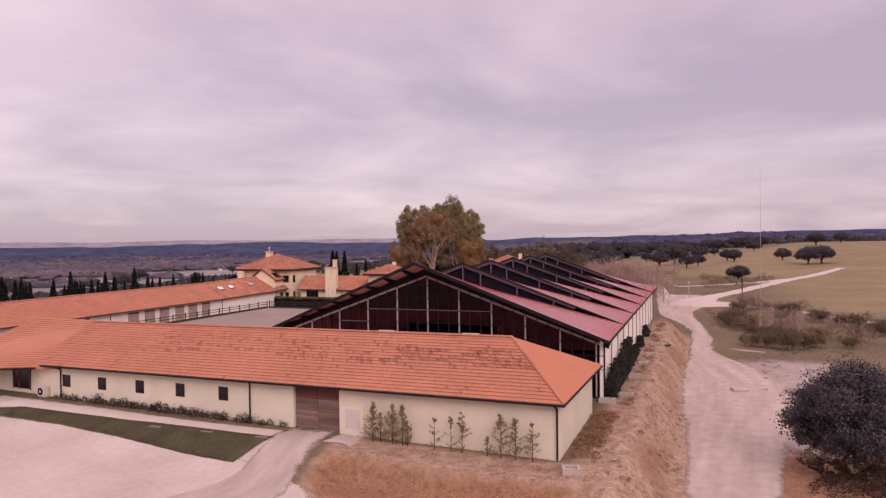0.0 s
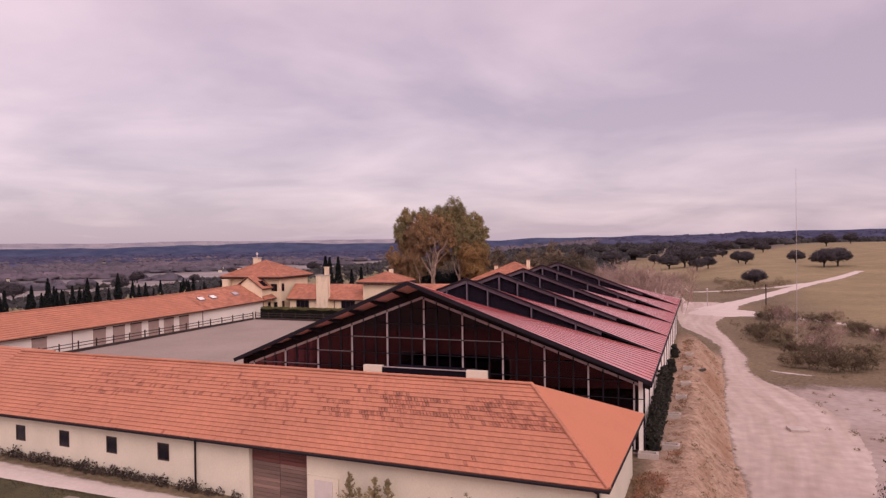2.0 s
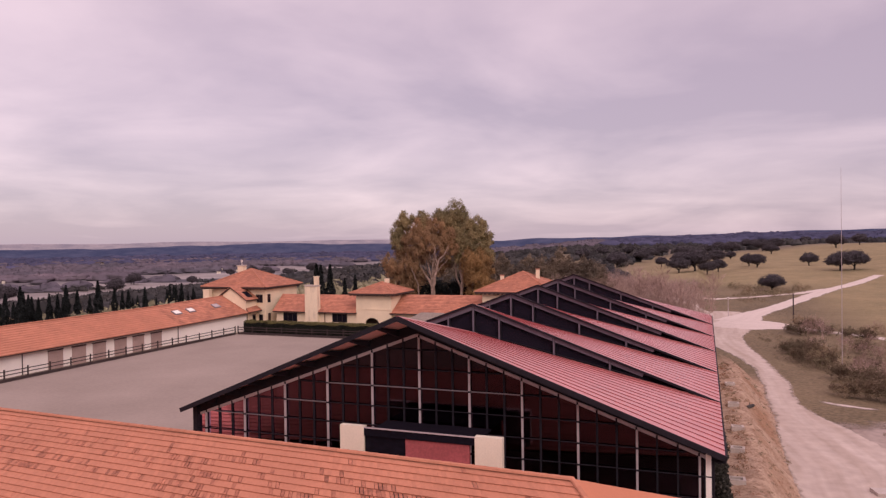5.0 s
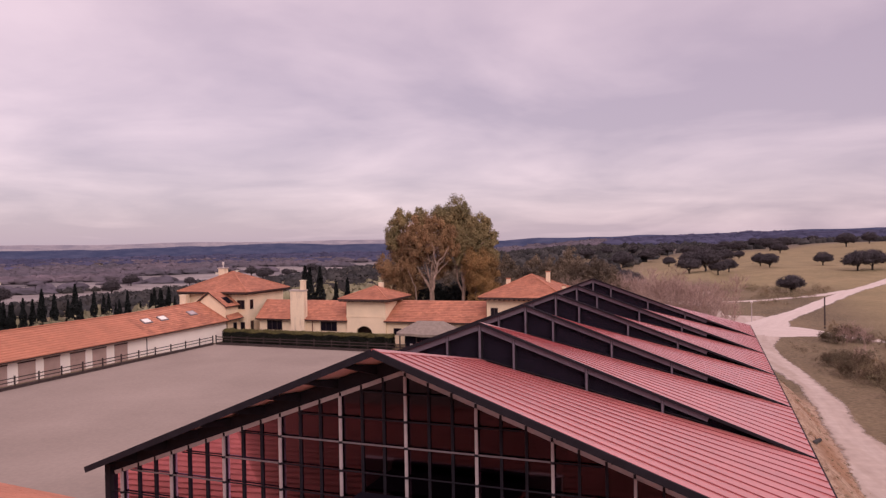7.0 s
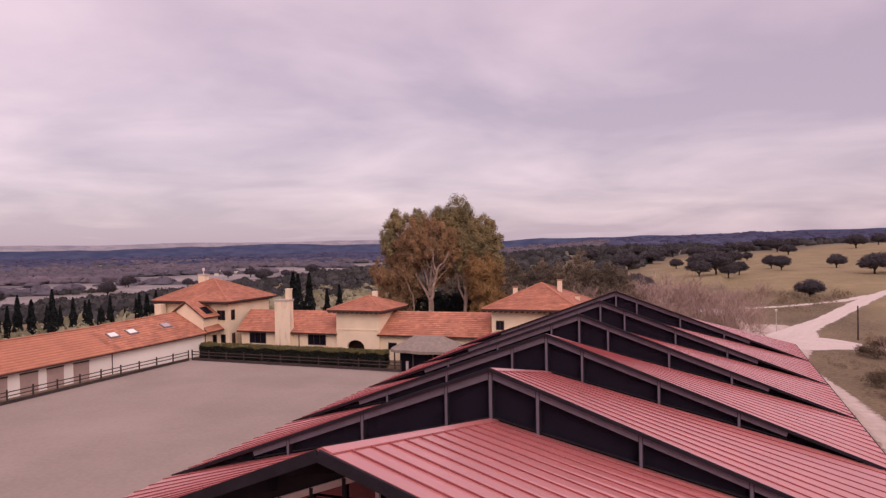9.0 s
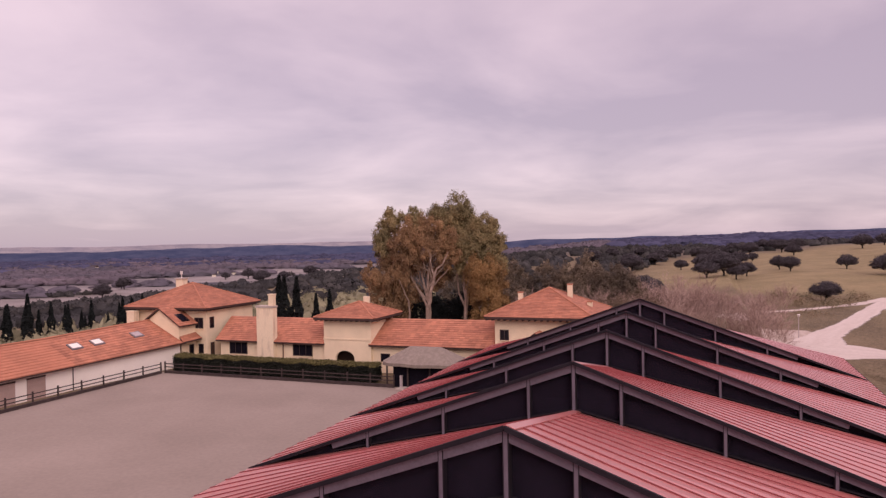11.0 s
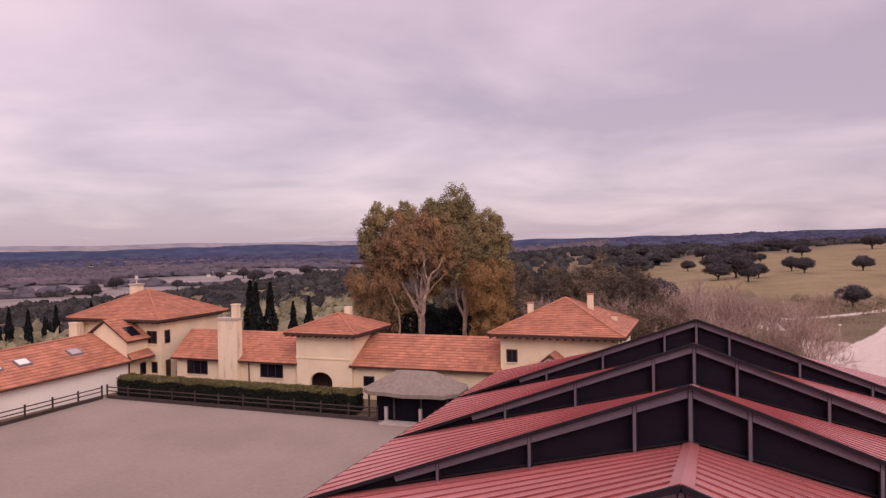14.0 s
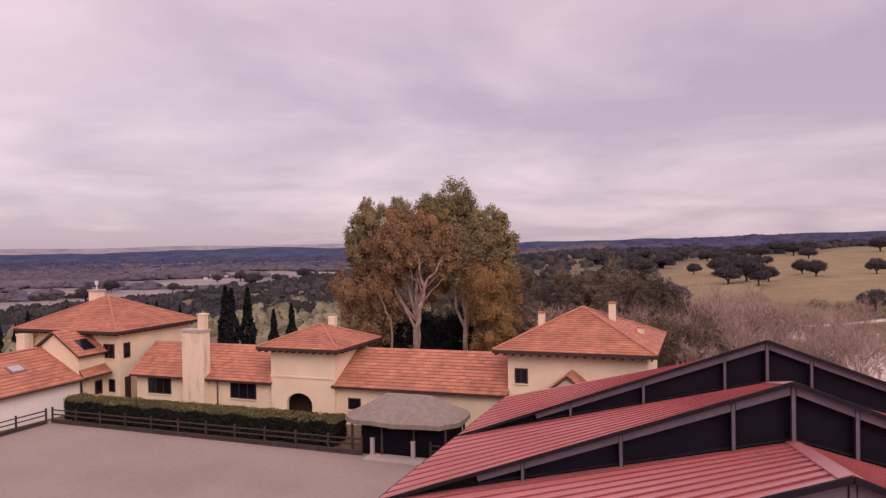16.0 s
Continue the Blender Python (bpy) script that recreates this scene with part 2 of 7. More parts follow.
M_CYP = material("cypress_leaves", (0.018, 0.020, 0.020), 0.85, var=0.4, scale=0.6, fine=5, island=0.4, bump=0, spec=0.15)
M_OLIVE = material("olive_leaves", (0.22, 0.19, 0.115), 0.8, var=0.25, scale=0.3, fine=4, island=0.35, bump=0, spec=0.2)
M_SCRUB = material("dry_scrub_twigs", (0.275, 0.190, 0.122), 0.9, var=0.4, scale=0.2, fine=3, island=0.2, bump=0, spec=0.1, second=(0.16, 0.13, 0.08))
M_SCRUB_DARK = material("dark_scrub_twigs", (0.165, 0.113, 0.078), 0.9, var=0.4, scale=0.4, fine=3, island=0.3, bump=0, spec=0.1)
M_BARE = material("bare_pinkish_twigs", (0.45, 0.315, 0.27), 0.9, var=0.3, scale=0.15, fine=3, island=0.3, bump=0, spec=0.1, second=(0.24, 0.15, 0.125))
M_BARK = material("pale_bark", (0.34, 0.24, 0.19), 0.85, var=0.35, scale=2, fine=12, second=(0.2, 0.13, 0.10))
M_BARKD = material("dark_bark", (0.045, 0.035, 0.032), 0.9, var=0.4, scale=3, fine=14)
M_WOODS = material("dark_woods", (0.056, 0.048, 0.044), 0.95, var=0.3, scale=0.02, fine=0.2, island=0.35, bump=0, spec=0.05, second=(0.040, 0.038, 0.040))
# the two far woods carry blue-mauve distance haze in their base colour
M_WOODS_FAR = material("hazed_winter_woods", (0.140, 0.106, 0.122), 0.95, var=0.2, scale=0.006, fine=0.1, island=0.12, bump=0, spec=0.05, second=(0.085, 0.075, 0.09))
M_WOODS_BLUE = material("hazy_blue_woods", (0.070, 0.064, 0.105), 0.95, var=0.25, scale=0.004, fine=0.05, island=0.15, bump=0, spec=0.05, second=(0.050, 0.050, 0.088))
M_OLIVED = material("grey_green_scrub", (0.185, 0.130, 0.085), 0.9, var=0.4, scale=0.2, fine=3, island=0.2, bump=0, spec=0.1, second=(0.115, 0.092, 0.06))
M_EVER = material("brown_green_foliage", (0.190, 0.135, 0.092), 0.9, var=0.35, scale=0.15, fine=2, island=0.25, bump=0, spec=0.1, second=(0.095, 0.072, 0.056))
M_OAK_SHADOW = material("dark_shadow_leaves", (0.13, 0.07, 0.052), 0.95, var=0.4, scale=0.8, fine=6, island=0.4, bump=0, spec=0.05)
M_PLANT = material("wall_planting_leaves", (0.085, 0.060, 0.050), 0.9, var=0.4, scale=1, fine=6, island=0.4, bump=0, spec=0.15)
M_CONIF = material("young_conifer_needles", (0.31, 0.235, 0.125), 0.85, var=0.4, scale=1, fine=6, island=0.35, bump=0, spec=0.2)
M_SHRUBD = material("dark_shrub_leaves", (0.052, 0.046, 0.037), 0.8, var=0.4, scale=1, fine=6, island=0.4, bump=0, spec=0.2)
M_REDWEED = material("rusty_weeds", (0.30, 0.135, 0.085), 0.9, var=0.4, scale=0.6, fine=6, island=0.4, bump=0, spec=0.1, second=(0.20, 0.125, 0.07))
M_CLOD = material("earth_clods", (0.50, 0.33, 0.22), 0.95, var=0.3, scale=1, fine=10, island=0.3, bump=0, spec=0.1)
M_GRASSL = material("lawn_grass", (0.075, 0.060, 0.022), 0.95, var=0.3, scale=0.5, fine=9, bump=0.4, island=0.2)


def glass_material():
    m = bpy.data.materials.new("smoked_glass")
    m.use_nodes = True
    t = m.node_tree
    t.nodes.clear()
    o = t.nodes.new("ShaderNodeOutputMaterial")
    tr = t.nodes.new("ShaderNodeBsdfTransparent")
    tr.inputs[0].default_value = (0.24, 0.14, 0.165, 1)
    gl = t.nodes.new("ShaderNodeBsdfGlossy")
    gl.inputs["Roughness"].default_value = 0.07
    gl.inputs["Color"].default_value = (0.84, 0.57, 0.82, 1)
    fr = t.nodes.new("ShaderNodeFresnel")
    fr.inputs[0].default_value = 1.56
    mx = t.nodes.new("ShaderNodeMixShader")
    t.links.new(fr.outputs[0], mx.inputs[0]), t.links.new(tr.outputs[0], mx.inputs[1]), t.links.new(gl.outputs[0], mx.inputs[2])
    t.links.new(mx.outputs[0], o.inputs[0])
    return m


M_GLASS = glass_material()


def mesh_material(name, colour, gap):
    """Dark sheet that lets part of the light through."""
    m = material(name, colour, 0.85, var=0.4, scale=5, fine=60, spec=0.1)
    t = m.node_tree
    out, bsdf = t.nodes["Material Output"], t.nodes["Principled BSDF"]
    tr, mx = t.nodes.new("ShaderNodeBsdfTransparent"), t.nodes.new("ShaderNodeMixShader")
    mx.inputs[0].default_value = gap
    t.links.new(bsdf.outputs[0], mx.inputs[1]), t.links.new(tr.outputs[0], mx.inputs[2])
    t.links.new(mx.outputs[0], out.inputs[0])
    return m


M_INFILL = mesh_material("black_clerestory_mesh", (0.017, 0.012, 0.022), 0.16)
M_SIDE_DIMMER = mesh_material("dark_red_side_dimmer", (0.15, 0.045, 0.047), 0.35)


# ---- builders ----
class Build:
    """Gathers corners and faces for one mesh."""

    def __init__(self):
        self.v, self.f = [], []

    def poly(self, *pts):
        n = len(self.v)
        self.v += [tuple(p) for p in pts]
        self.f.append(tuple(range(n, n + len(pts))))
        return self

    def hexa(self, a, b):
        """A solid between a lower ring a and an upper ring b of equally many corners."""
        n, k = len(self.v), len(a)
        self.v += [tuple(p) for p in a] + [tuple(p) for p in b]
        self.f.append(tuple(range(n + k - 1, n - 1, -1)))
        self.f.append(tuple(range(n + k, n + 2 * k)))
        for i in range(k):
            j = (i + 1) % k
            self.f.append((n + i, n + j, n + k + j, n + k + i))
        return self

    def box(self, x0, y0, z0, x1, y1, z1):
        r = [(x0, y0), (x1, y0), (x1, y1), (x0, y1)]
        return self.hexa([(x, y, z0) for x, y in r], [(x, y, z1) for x, y in r])

    def bar(self, p, q, w, h=None, up=(0, 0, 1)):
        """A beam of width w and height h from p to q."""
        h = h or w
        p, q = Vector(p), Vector(q)
        d = (q - p).normalized()
        s = d.cross(Vector(up))
        if s.length < 1e-4:
            s = d.cross(Vector((0, 1, 0)))
        s.normalize()
        u = s.cross(d).normalized()
        ring = [-s * w / 2 - u * h / 2, s * w / 2 - u * h / 2, s * w / 2 + u * h / 2, -s * w / 2 + u * h / 2]
        return self.hexa([p + r for r in ring], [q + r for r in ring])

    def tube(self, p, q, r0, r1, n=7):
        p, q = Vector(p), Vector(q)
        d = (q - p).normalized()
        s = d.cross(Vector((0.3, 0.9, 0.2))).normalized()
        u = s.cross(d)
        ring = [(math.cos(6.2832 * i / n) * s + math.sin(6.2832 * i / n) * u) for i in range(n)]
        return self.hexa([p + c * r0 for c in ring], [q + c * r1 for c in ring])

    def slab(self, a, b, c, d, th):
        """A plate with top corners a b c d (anticlockwise from above) and thickness th downwards."""
        lo = [(p[0], p[1], p[2] - th) for p in (a, b, c, d)]
        return self.hexa(lo, [a, b, c, d])


def mesh_ob(name, verts, faces, mat):
    me = bpy.data.meshes.new(name)
    me.from_pydata([tuple(v) for v in verts], [], faces)
    me.materials.append(mat)
    me.validate()
    return new(name, me)


def part(name, b, mat, parent=None, label="", kind=""):
    ob = mesh_ob(name, b.v, b.f, mat)
    if parent is not None:
        ob.parent = parent
    return tagged(ob, label, kind=kind)


def thing(name, label, category, at=(0, 0, 0), rz=0.0, group="", kind=""):
    ob = new(name)
    ob.empty_display_size = 0.3
    ob.matrix_world = pose(*at, 0, 0, rz)
    return tagged(ob, label, category, group, kind)


def smooth(a, b, x):
    t = min(1.0, max(0.0, (x - a) / (b - a)))
    return t * t * (3 - 2 * t)


def lerp(p, q, t):
    return tuple(a + (b - a) * t for a, b in zip(p, q))


def tile_rows(el, er, rr, rl, course=0.36, width=0.26, th=0.035, rnd=None):
    """Roof tiles on the slope with eave corners el, er and ridge corners rr, rl: yields each tile as (u, v, corners)."""
    el, er, rr, rl = map(Vector, (el, er, rr, rl))
    run = ((rl - el).length + (rr - er).length) / 2
    n = max(2, round(run / course))
    nrm = (er - el).cross(rl - el)
    if nrm.length < 1e-6:
        nrm = (er - el).cross(rr - el)
    nrm.normalize()
    rnd = rnd or random
    for i in range(n):
        t0, t1 = i / n, min(1.0, (i + 1.12) / n)
        a0, a1 = el.lerp(rl, t0), er.lerp(rr, t0)
        b0, b1 = el.lerp(rl, t1), er.lerp(rr, t1)
        m = max(1, round((a1 - a0).length / width))
        for k in range(m):
            s0, s1 = (k + 0.006) / m, (k + 0.994) / m
            lift = nrm * (th + rnd.random() * 0.008)
            low = nrm * 0.012
            yield (i + 0.5) / n, (k + 0.5) / m, (a0.lerp(a1, s0) + lift, a0.lerp(a1, s1) + lift, b0.lerp(b1, s1) + low, b0.lerp(b1, s0) + low), nrm * th


def add_tile(b, c, drop):
    p, q, r, s = c
    n = len(b.v)
    b.v += [tuple(p), tuple(q), tuple(r), tuple(s), tuple(p - drop), tuple(q - drop), tuple(r - drop * 0.3), tuple(s - drop * 0.3)]
    b.f += [(n, n + 1, n + 2, n + 3), (n + 4, n + 5, n + 1, n), (n + 5, n + 6, n + 2, n + 1), (n + 7, n + 4, n, n + 3)]


def ridge_caps(b, p, q, r=0.13, step=0.42):
    """Half-round ridge tiles from p to q."""
    p, q = Vector(p), Vector(q)
    L = (q - p).length
    n = max(1, round(L / step))
    d = (q - p) / n
    s = d.cross(Vector((0, 0, 1))).normalized()
    u = s.cross(d).normalized()
    for i in range(n):
        a, e = p + d * i, p + d * (i + 1.06)
        m = len(b.v)
        for o, rr in ((a, r), (e, r * 0.86)):
            for k in range(5):
                g = math.pi * k / 4
                b.v.append(tuple(o + s * math.cos(g) * rr + u * math.sin(g) * rr * 0.8))
        b.f += [(m + k, m + 5 + k, m + 6 + k, m + 1 + k) for k in range(4)]
        b.f.append(tuple(range(m, m + 5)))


# ---- ground ----
def ground_z(x, y):
    z = 0.0
    # the road cut beside the hall
    cut = smooth(-34, -14, y)
    back = 5.0 * smooth(48, 66, y)
    crest = 15.7 + 0.35 * noise.noise((0, y * 0.09, 2)) - back
    z += (-1.95 * smooth(crest, 18.3 - back, x) + 0.16 * smooth(14.4 - back, crest, x) * (1 - smooth(crest, crest + 0.8, x))) * cut
    z += (0.20 * noise.noise((x * 0.25, y * 0.9, 3)) + 0.10 * noise.noise((x * 0.8, y * 1.0, 13))) * smooth(14.6, 15.6, x) * (1 - smooth(17.0, 18.1, x)) * cut * (1 - smooth(46, 54, y))
    # fall from the front yard to the drive
    front = -12.6 - 0.088 * (x + 3.5) + 2.0
    d = front - y
    if x < 20:
        md = smooth(-0.2, 0.9, x - 0.19 * d)
        z += (-0.70 * smooth(2.4, 7.5, d) * (1 - md) + md * (-1.0 * smooth(2.6, 3.9, d + 0.5 * noise.noise((x * 0.35, 0, 5))) + 0.12 * smooth(1.2, 2.4, d) * (1 - smooth(2.6, 3.2, d)))) * (1 - smooth(14.9, 18.2, x))
        z += (0.20 * noise.noise((x * 0.8, y * 0.3, 8)) + 0.09 * noise.noise((x * 1.1, y * 0.8, 18))) * md * smooth(2.2, 3.2, d) * (1 - smooth(5, 7, d))
        z += -0.9 * smooth(8, 60, d)
    z += -0.2 * smooth(0.0, 1.5, d) * smooth(0.5, 1.5, x)
    # open country
    z += 0.3 * smooth(90, 230, y) * smooth(-60, 20, x) + 0.004 * max(0.0, y - 300) * smooth(-300, 50, x)
    z += 2.2 * smooth(190, 270, y) * smooth(14, 38, x) + 3.0 * smooth(55, 95, x) * smooth(200, 330, y)
    left = -x - 57 - 0.10 * max(0.0, y)
    z += -6.0 * smooth(0, 60, left) - 22.0 * smooth(40, 380, left)
    far = math.hypot(x, y)
    z += -6.0 * smooth(1500, 4200, far)
    z += -2.2 * smooth(72, 130, y) * smooth(-70, -40, x) * (1 - smooth(-20, 10, x)) * (1 - smooth(300, 900, y))
    z += smooth(160, 700, far) * 3.0 * (noise.noise((x * 0.004, y * 0.004, 3.1)))
    if far < 260:
        z += 0.05 * noise.noise((x * 0.5, y * 0.5, 0)) * smooth(14.6, 16.0, max(x, -y + 3))
    return z


def axis(lo, hi, fine, step, far_lo, far_hi, growth=1.13):
    out = [lo + i * step for i in range(int((hi - lo) / step) + 1)]
    s, v = step, out[-1]
    while v < far_hi:
        s *= growth
        v += s
        out.append(v)
    s, v, pre = step, lo, []
    while v > far_lo:
        s *= growth
        v -= s
        pre.append(v)
    return pre[::-1] + out


GX = axis(-30, 40, 0, 0.45, -4600, 4600, 1.09)
GY = axis(-28, 60, 0, 0.5, -700, 60, 1.07)
GY = GY[:-1] + axis(60.5, 150, 0, 1.0, 61, 4700, 1.06)[1:]
gv = [(x, y, ground_z(x, y)) for y in GY for x in GX]
nx = len(GX)
gf = [(j * nx + i, j * nx + i + 1, (j + 1) * nx + i + 1, (j + 1) * nx + i) for j in range(len(GY) - 1) for i in range(nx - 1)]


def soil_at(x, y):
    """Bare orange earth of the bank beside the hall and of the mound in front of the stable."""
    bank = smooth(13.0, 14.0, x) * (1 - smooth(19.8, 21.0, x + 0.8 * noise.noise((x * 0.3, y * 0.2, 4)))) * (1 - smooth(46, 56, y)) * smooth(-40, -20, y)
    front = -12.6 - 0.088 * (x + 3.5) + 2.0
    mound = smooth(-0.45, -0.1, x - 0.19 * (front - y)) * (1 - smooth(14, 16, x)) * smooth(-0.5, 0.3, front - y) * (1 - smooth(7, 9, front - y + noise.noise((x * 0.4, y * 0.4, 1))))
    ring = 1 - smooth(6.0, 8.2, math.hypot(x - 28.4, y + 4.5) + 0.7 * noise.noise((x * 0.5, y * 0.5, 9)))
    return max(bank, mound, ring)


def face_at(x, y):
    """Darker, redder earth on the steep face of the mound and of the bank."""
    front = -12.6 - 0.088 * (x + 3.5) + 2.0
    d = front - y + 0.5 * noise.noise((x * 0.35, 0, 5))
    m = smooth(2.5, 3.1, d) * (1 - smooth(5.6, 7.0, d)) * smooth(-0.3, 0.2, x - 0.19 * d) * (1 - smooth(13, 16, x))
    k = smooth(16.0, 16.6, x) * (1 - smooth(17.6, 18.4, x)) * (1 - smooth(44, 54, y)) * smooth(-14, -8, y) * smooth(-0.25, 0.25, noise.noise((x * 0.5, y * 0.25, 7)))
    # ring round the oak: reddish earth, darkened for the tree's shadow
    ring = 1 - smooth(5.0, 7.2, math.hypot(x - 28.6, y + 5.0) + 0.7 * noise.noise((x * 0.5, y * 0.5, 9)))
    return max(m, 0.75 * k, 0.9 * ring)


def field_at(x, y):
    """Pasture on the open side; the rest is scrub and woodland floor."""
    f = smooth(26, 44, x - 0.02 * y) * smooth(60, 95, y - 0.4 * (x - 30)) * (1 - smooth(430, 560, y - 0.8 * x))
    f = max(f, smooth(-34, -8, x - 0.03 * (y - 250)) * smooth(178, 208, y) * (1 - smooth(400, 520, y - 1.2 * x)))
    return f


def plain_at(x, y):
    """Pale fields and shingle on the valley floor."""
    left = -x - 57 - 0.10 * max(0.0, y)
    n = noise.noise((x * 0.006, y * 0.006, 2.2))
    n2 = noise.noise((x * 0.011, y * 0.011, 8.2))
    return smooth(280, 320, left + 60 * n) * (1 - smooth(560, 640, left + 130 * n + 0.12 * y)) * smooth(-0.35, -0.1, n2) * (1 - smooth(1000, 1500, y))


def terrain_material():
    m = bpy.data.materials.new("open_ground")
    m.use_nodes = True
    t = m.node_tree
    b = t.nodes["Principled BSDF"]
    geo = t.nodes.new("ShaderNodeNewGeometry")

    def noi(scale, detail=5):
        n = t.nodes.new("ShaderNodeTexNoise")
        n.inputs["Scale"].default_value, n.inputs["Detail"].default_value = scale, detail
        t.links.new(geo.outputs["Position"], n.inputs["Vector"])
        return n.outputs["Fac"]

    def rampn(fac, c0, c1, p0=0.35, p1=0.65):
        r = t.nodes.new("ShaderNodeValToRGB")
        r.color_ramp.elements[0].position, r.color_ramp.elements[1].position = p0, p1
        r.color_ramp.elements[0].color, r.color_ramp.elements[1].color = (*c0, 1), (*c1, 1)
        t.links.new(fac, r.inputs[0])
        return r.outputs[0]

    def mix(fac, a, c):
        n = t.nodes.new("ShaderNodeMixRGB")
        t.links.new(fac, n.inputs[0]), t.links.new(a, n.inputs[1]), t.links.new(c, n.inputs[2])
        return n.outputs[0]

    def attr(name):
        n = t.nodes.new("ShaderNodeAttribute")
        n.attribute_name = name
        return n.outputs["Fac"]

    scrub = mix(noi(0.55), rampn(noi(0.05), (0.078, 0.060, 0.036), (0.19, 0.140, 0.082)), rampn(noi(2.5), (0.10, 0.072, 0.043), (0.245, 0.175, 0.11)))
    field = mix(noi(0.02), rampn(noi(0.6), (0.165, 0.128, 0.066), (0.245, 0.185, 0.098)), rampn(noi(0.08), (0.19, 0.145, 0.08), (0.29, 0.215, 0.12)))
    soil = mix(noi(0.35), rampn(noi(1.6), (0.19, 0.105, 0.066), (0.43, 0.295, 0.205)), rampn(noi(7.0), (0.25, 0.15, 0.098), (0.47, 0.335, 0.245)))
    plain = rampn(noi(0.012), (0.185, 0.155, 0.145), (0.30, 0.255, 0.245))
    # far ground: a bluish haze tint, mixed in with distance
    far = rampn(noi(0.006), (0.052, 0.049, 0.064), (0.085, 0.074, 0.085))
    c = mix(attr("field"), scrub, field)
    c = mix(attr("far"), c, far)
    c = mix(attr("plain"), c, plain)
    c = mix(attr("soil"), c, soil)
    c = mix(attr("face"), c, mix(noi(0.9), rampn(noi(2.6), (0.13, 0.058, 0.030), (0.27, 0.135, 0.072)), rampn(noi(9.0), (0.16, 0.075, 0.04), (0.36, 0.20, 0.12), 0.3, 0.6)))
    t.links.new(c, b.inputs["Base Color"])
    b.inputs["Roughness"].default_value = 0.95
    b.inputs["Specular IOR Level"].default_value = 0.15
    bp = t.nodes.new("ShaderNodeBump")
    bp.inputs["Strength"].default_value, bp.inputs["Distance"].default_value = 0.9, 0.25
    t.links.new(noi(2.2, 8), bp.inputs["Height"]), t.links.new(bp.outputs[0], b.inputs["Normal"])
    return m


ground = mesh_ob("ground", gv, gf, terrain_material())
tagged(ground, "dry earth, scrub and pasture rolling out to the horizon", "ground", kind="structure")
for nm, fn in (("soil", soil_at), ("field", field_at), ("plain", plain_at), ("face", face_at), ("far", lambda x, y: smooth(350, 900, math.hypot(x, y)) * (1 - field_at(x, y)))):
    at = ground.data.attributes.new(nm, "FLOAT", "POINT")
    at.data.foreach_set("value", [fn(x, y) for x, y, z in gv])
for p in ground.data.polygons:
    p.use_smooth = True


def ribbon(name, line, mat, label, category, lift=0.05, wob=0.22, seed=1, ends=0.0):
    """A track laid on the ground along line, whose rows are x, y, half width; ends is how far it thins out at both ends."""
    b = Build()
    pts = []
    for (x0, y0, w0), (x1, y1, w1) in zip(line, line[1:]):
        n = max(1, int(math.hypot(x1 - x0, y1 - y0) / 0.9))
        pts += [(x0 + (x1 - x0) * i / n, y0 + (y1 - y0) * i / n, w0 + (w1 - w0) * i / n) for i in range(n)]
    pts.append(line[-1])
    rows, m, edge, across, along, run = [], 13, [], [], [], 0.0
    for i, (x, y, w) in enumerate(pts):
        a, c = pts[max(0, i - 4)], pts[min(len(pts) - 1, i + 4)]
        d = Vector((c[0] - a[0], c[1] - a[1]))
        d.normalize()
        run += math.hypot(x - pts[max(0, i - 1)][0], y - pts[max(0, i - 1)][1])
        row = []
        for k in range(m):
            q = k / (m - 1) * 2 - 1
            s = math.copysign(1 - (1 - abs(q)) ** 1.35, q)
            e = w * (1 + wob * noise.noise((i * 0.13, math.copysign(5, s), seed)) / max(1.0, w * 0.5))
            px, py = x + d.y * s * e, y - d.x * s * e
            row.append((px, py, ground_z(px, py) + lift * (1 - abs(s) ** 6) - (0.03 if k in (0, m - 1) else 0)))
            near = e * (1 - abs(s))
            if ends:
                near = min(near, 0.9 * min(i, len(pts) - 1 - i) / ends)
            edge.append(near)
            across.append(s * e)
            along.append(run)
        rows.append(row)
    b.v = [p for r in rows for p in r]
    b.f = [(i * m + k, i * m + k + 1, (i + 1) * m + k + 1, (i + 1) * m + k) for i in range(len(rows) - 1) for k in range(m - 1)]
    ob = part(name, b, mat)
    for nm, vals in (("edge", edge), ("across", across), ("along", along)):
        at = ob.data.attributes.new(nm, "FLOAT", "POINT")
        at.data.foreach_set("value", vals)
    for p in ob.data.polygons:
        p.use_smooth = True
    return tagged(ob, label, category, kind="structure")


ribbon("road", [(21.3, -60, 2.4), (21.2, -30, 2.4), (21.0, -10, 2.3), (21.6, 0, 3.1), (22.5, 12, 4.7), (22.6, 22, 4.9), (21.2, 30, 3.4), (20.1, 35, 2.2), (19.6, 40, 1.55), (19.7, 48, 1.45), (19.3, 57, 1.45), (18.4, 64, 1.6), (17.2, 70, 2.1), (15.9, 76, 2.8), (15.3, 83, 3.2), (15.6, 90, 4.2), (16.0, 99, 5.0), (15.8, 110, 5.6), (15.4, 121, 4.4)], M_ROADM, "pale rutted dirt track beside the hall", "road", ends=1.5)
ribbon("road_branch", [(12.5, 116, 3.2), (4, 130, 3.2), (-8, 150, 2.4), (-30, 190, 2.2)], M_TRACK, "pale dirt track branching behind the hall", "road", lift=0.07, seed=3)
ribbon("road_fork", [(17.8, 104, 4.6), (20.6, 114, 3.0), (24.0, 123, 2.3), (27.8, 133, 2.1), (36.4, 159, 2.2), (45, 184, 2.1), (56, 209, 2.0), (66, 232, 1.7)], M_TRACK, "pale dirt track climbing past the pasture", "road", lift=0.065, seed=4)
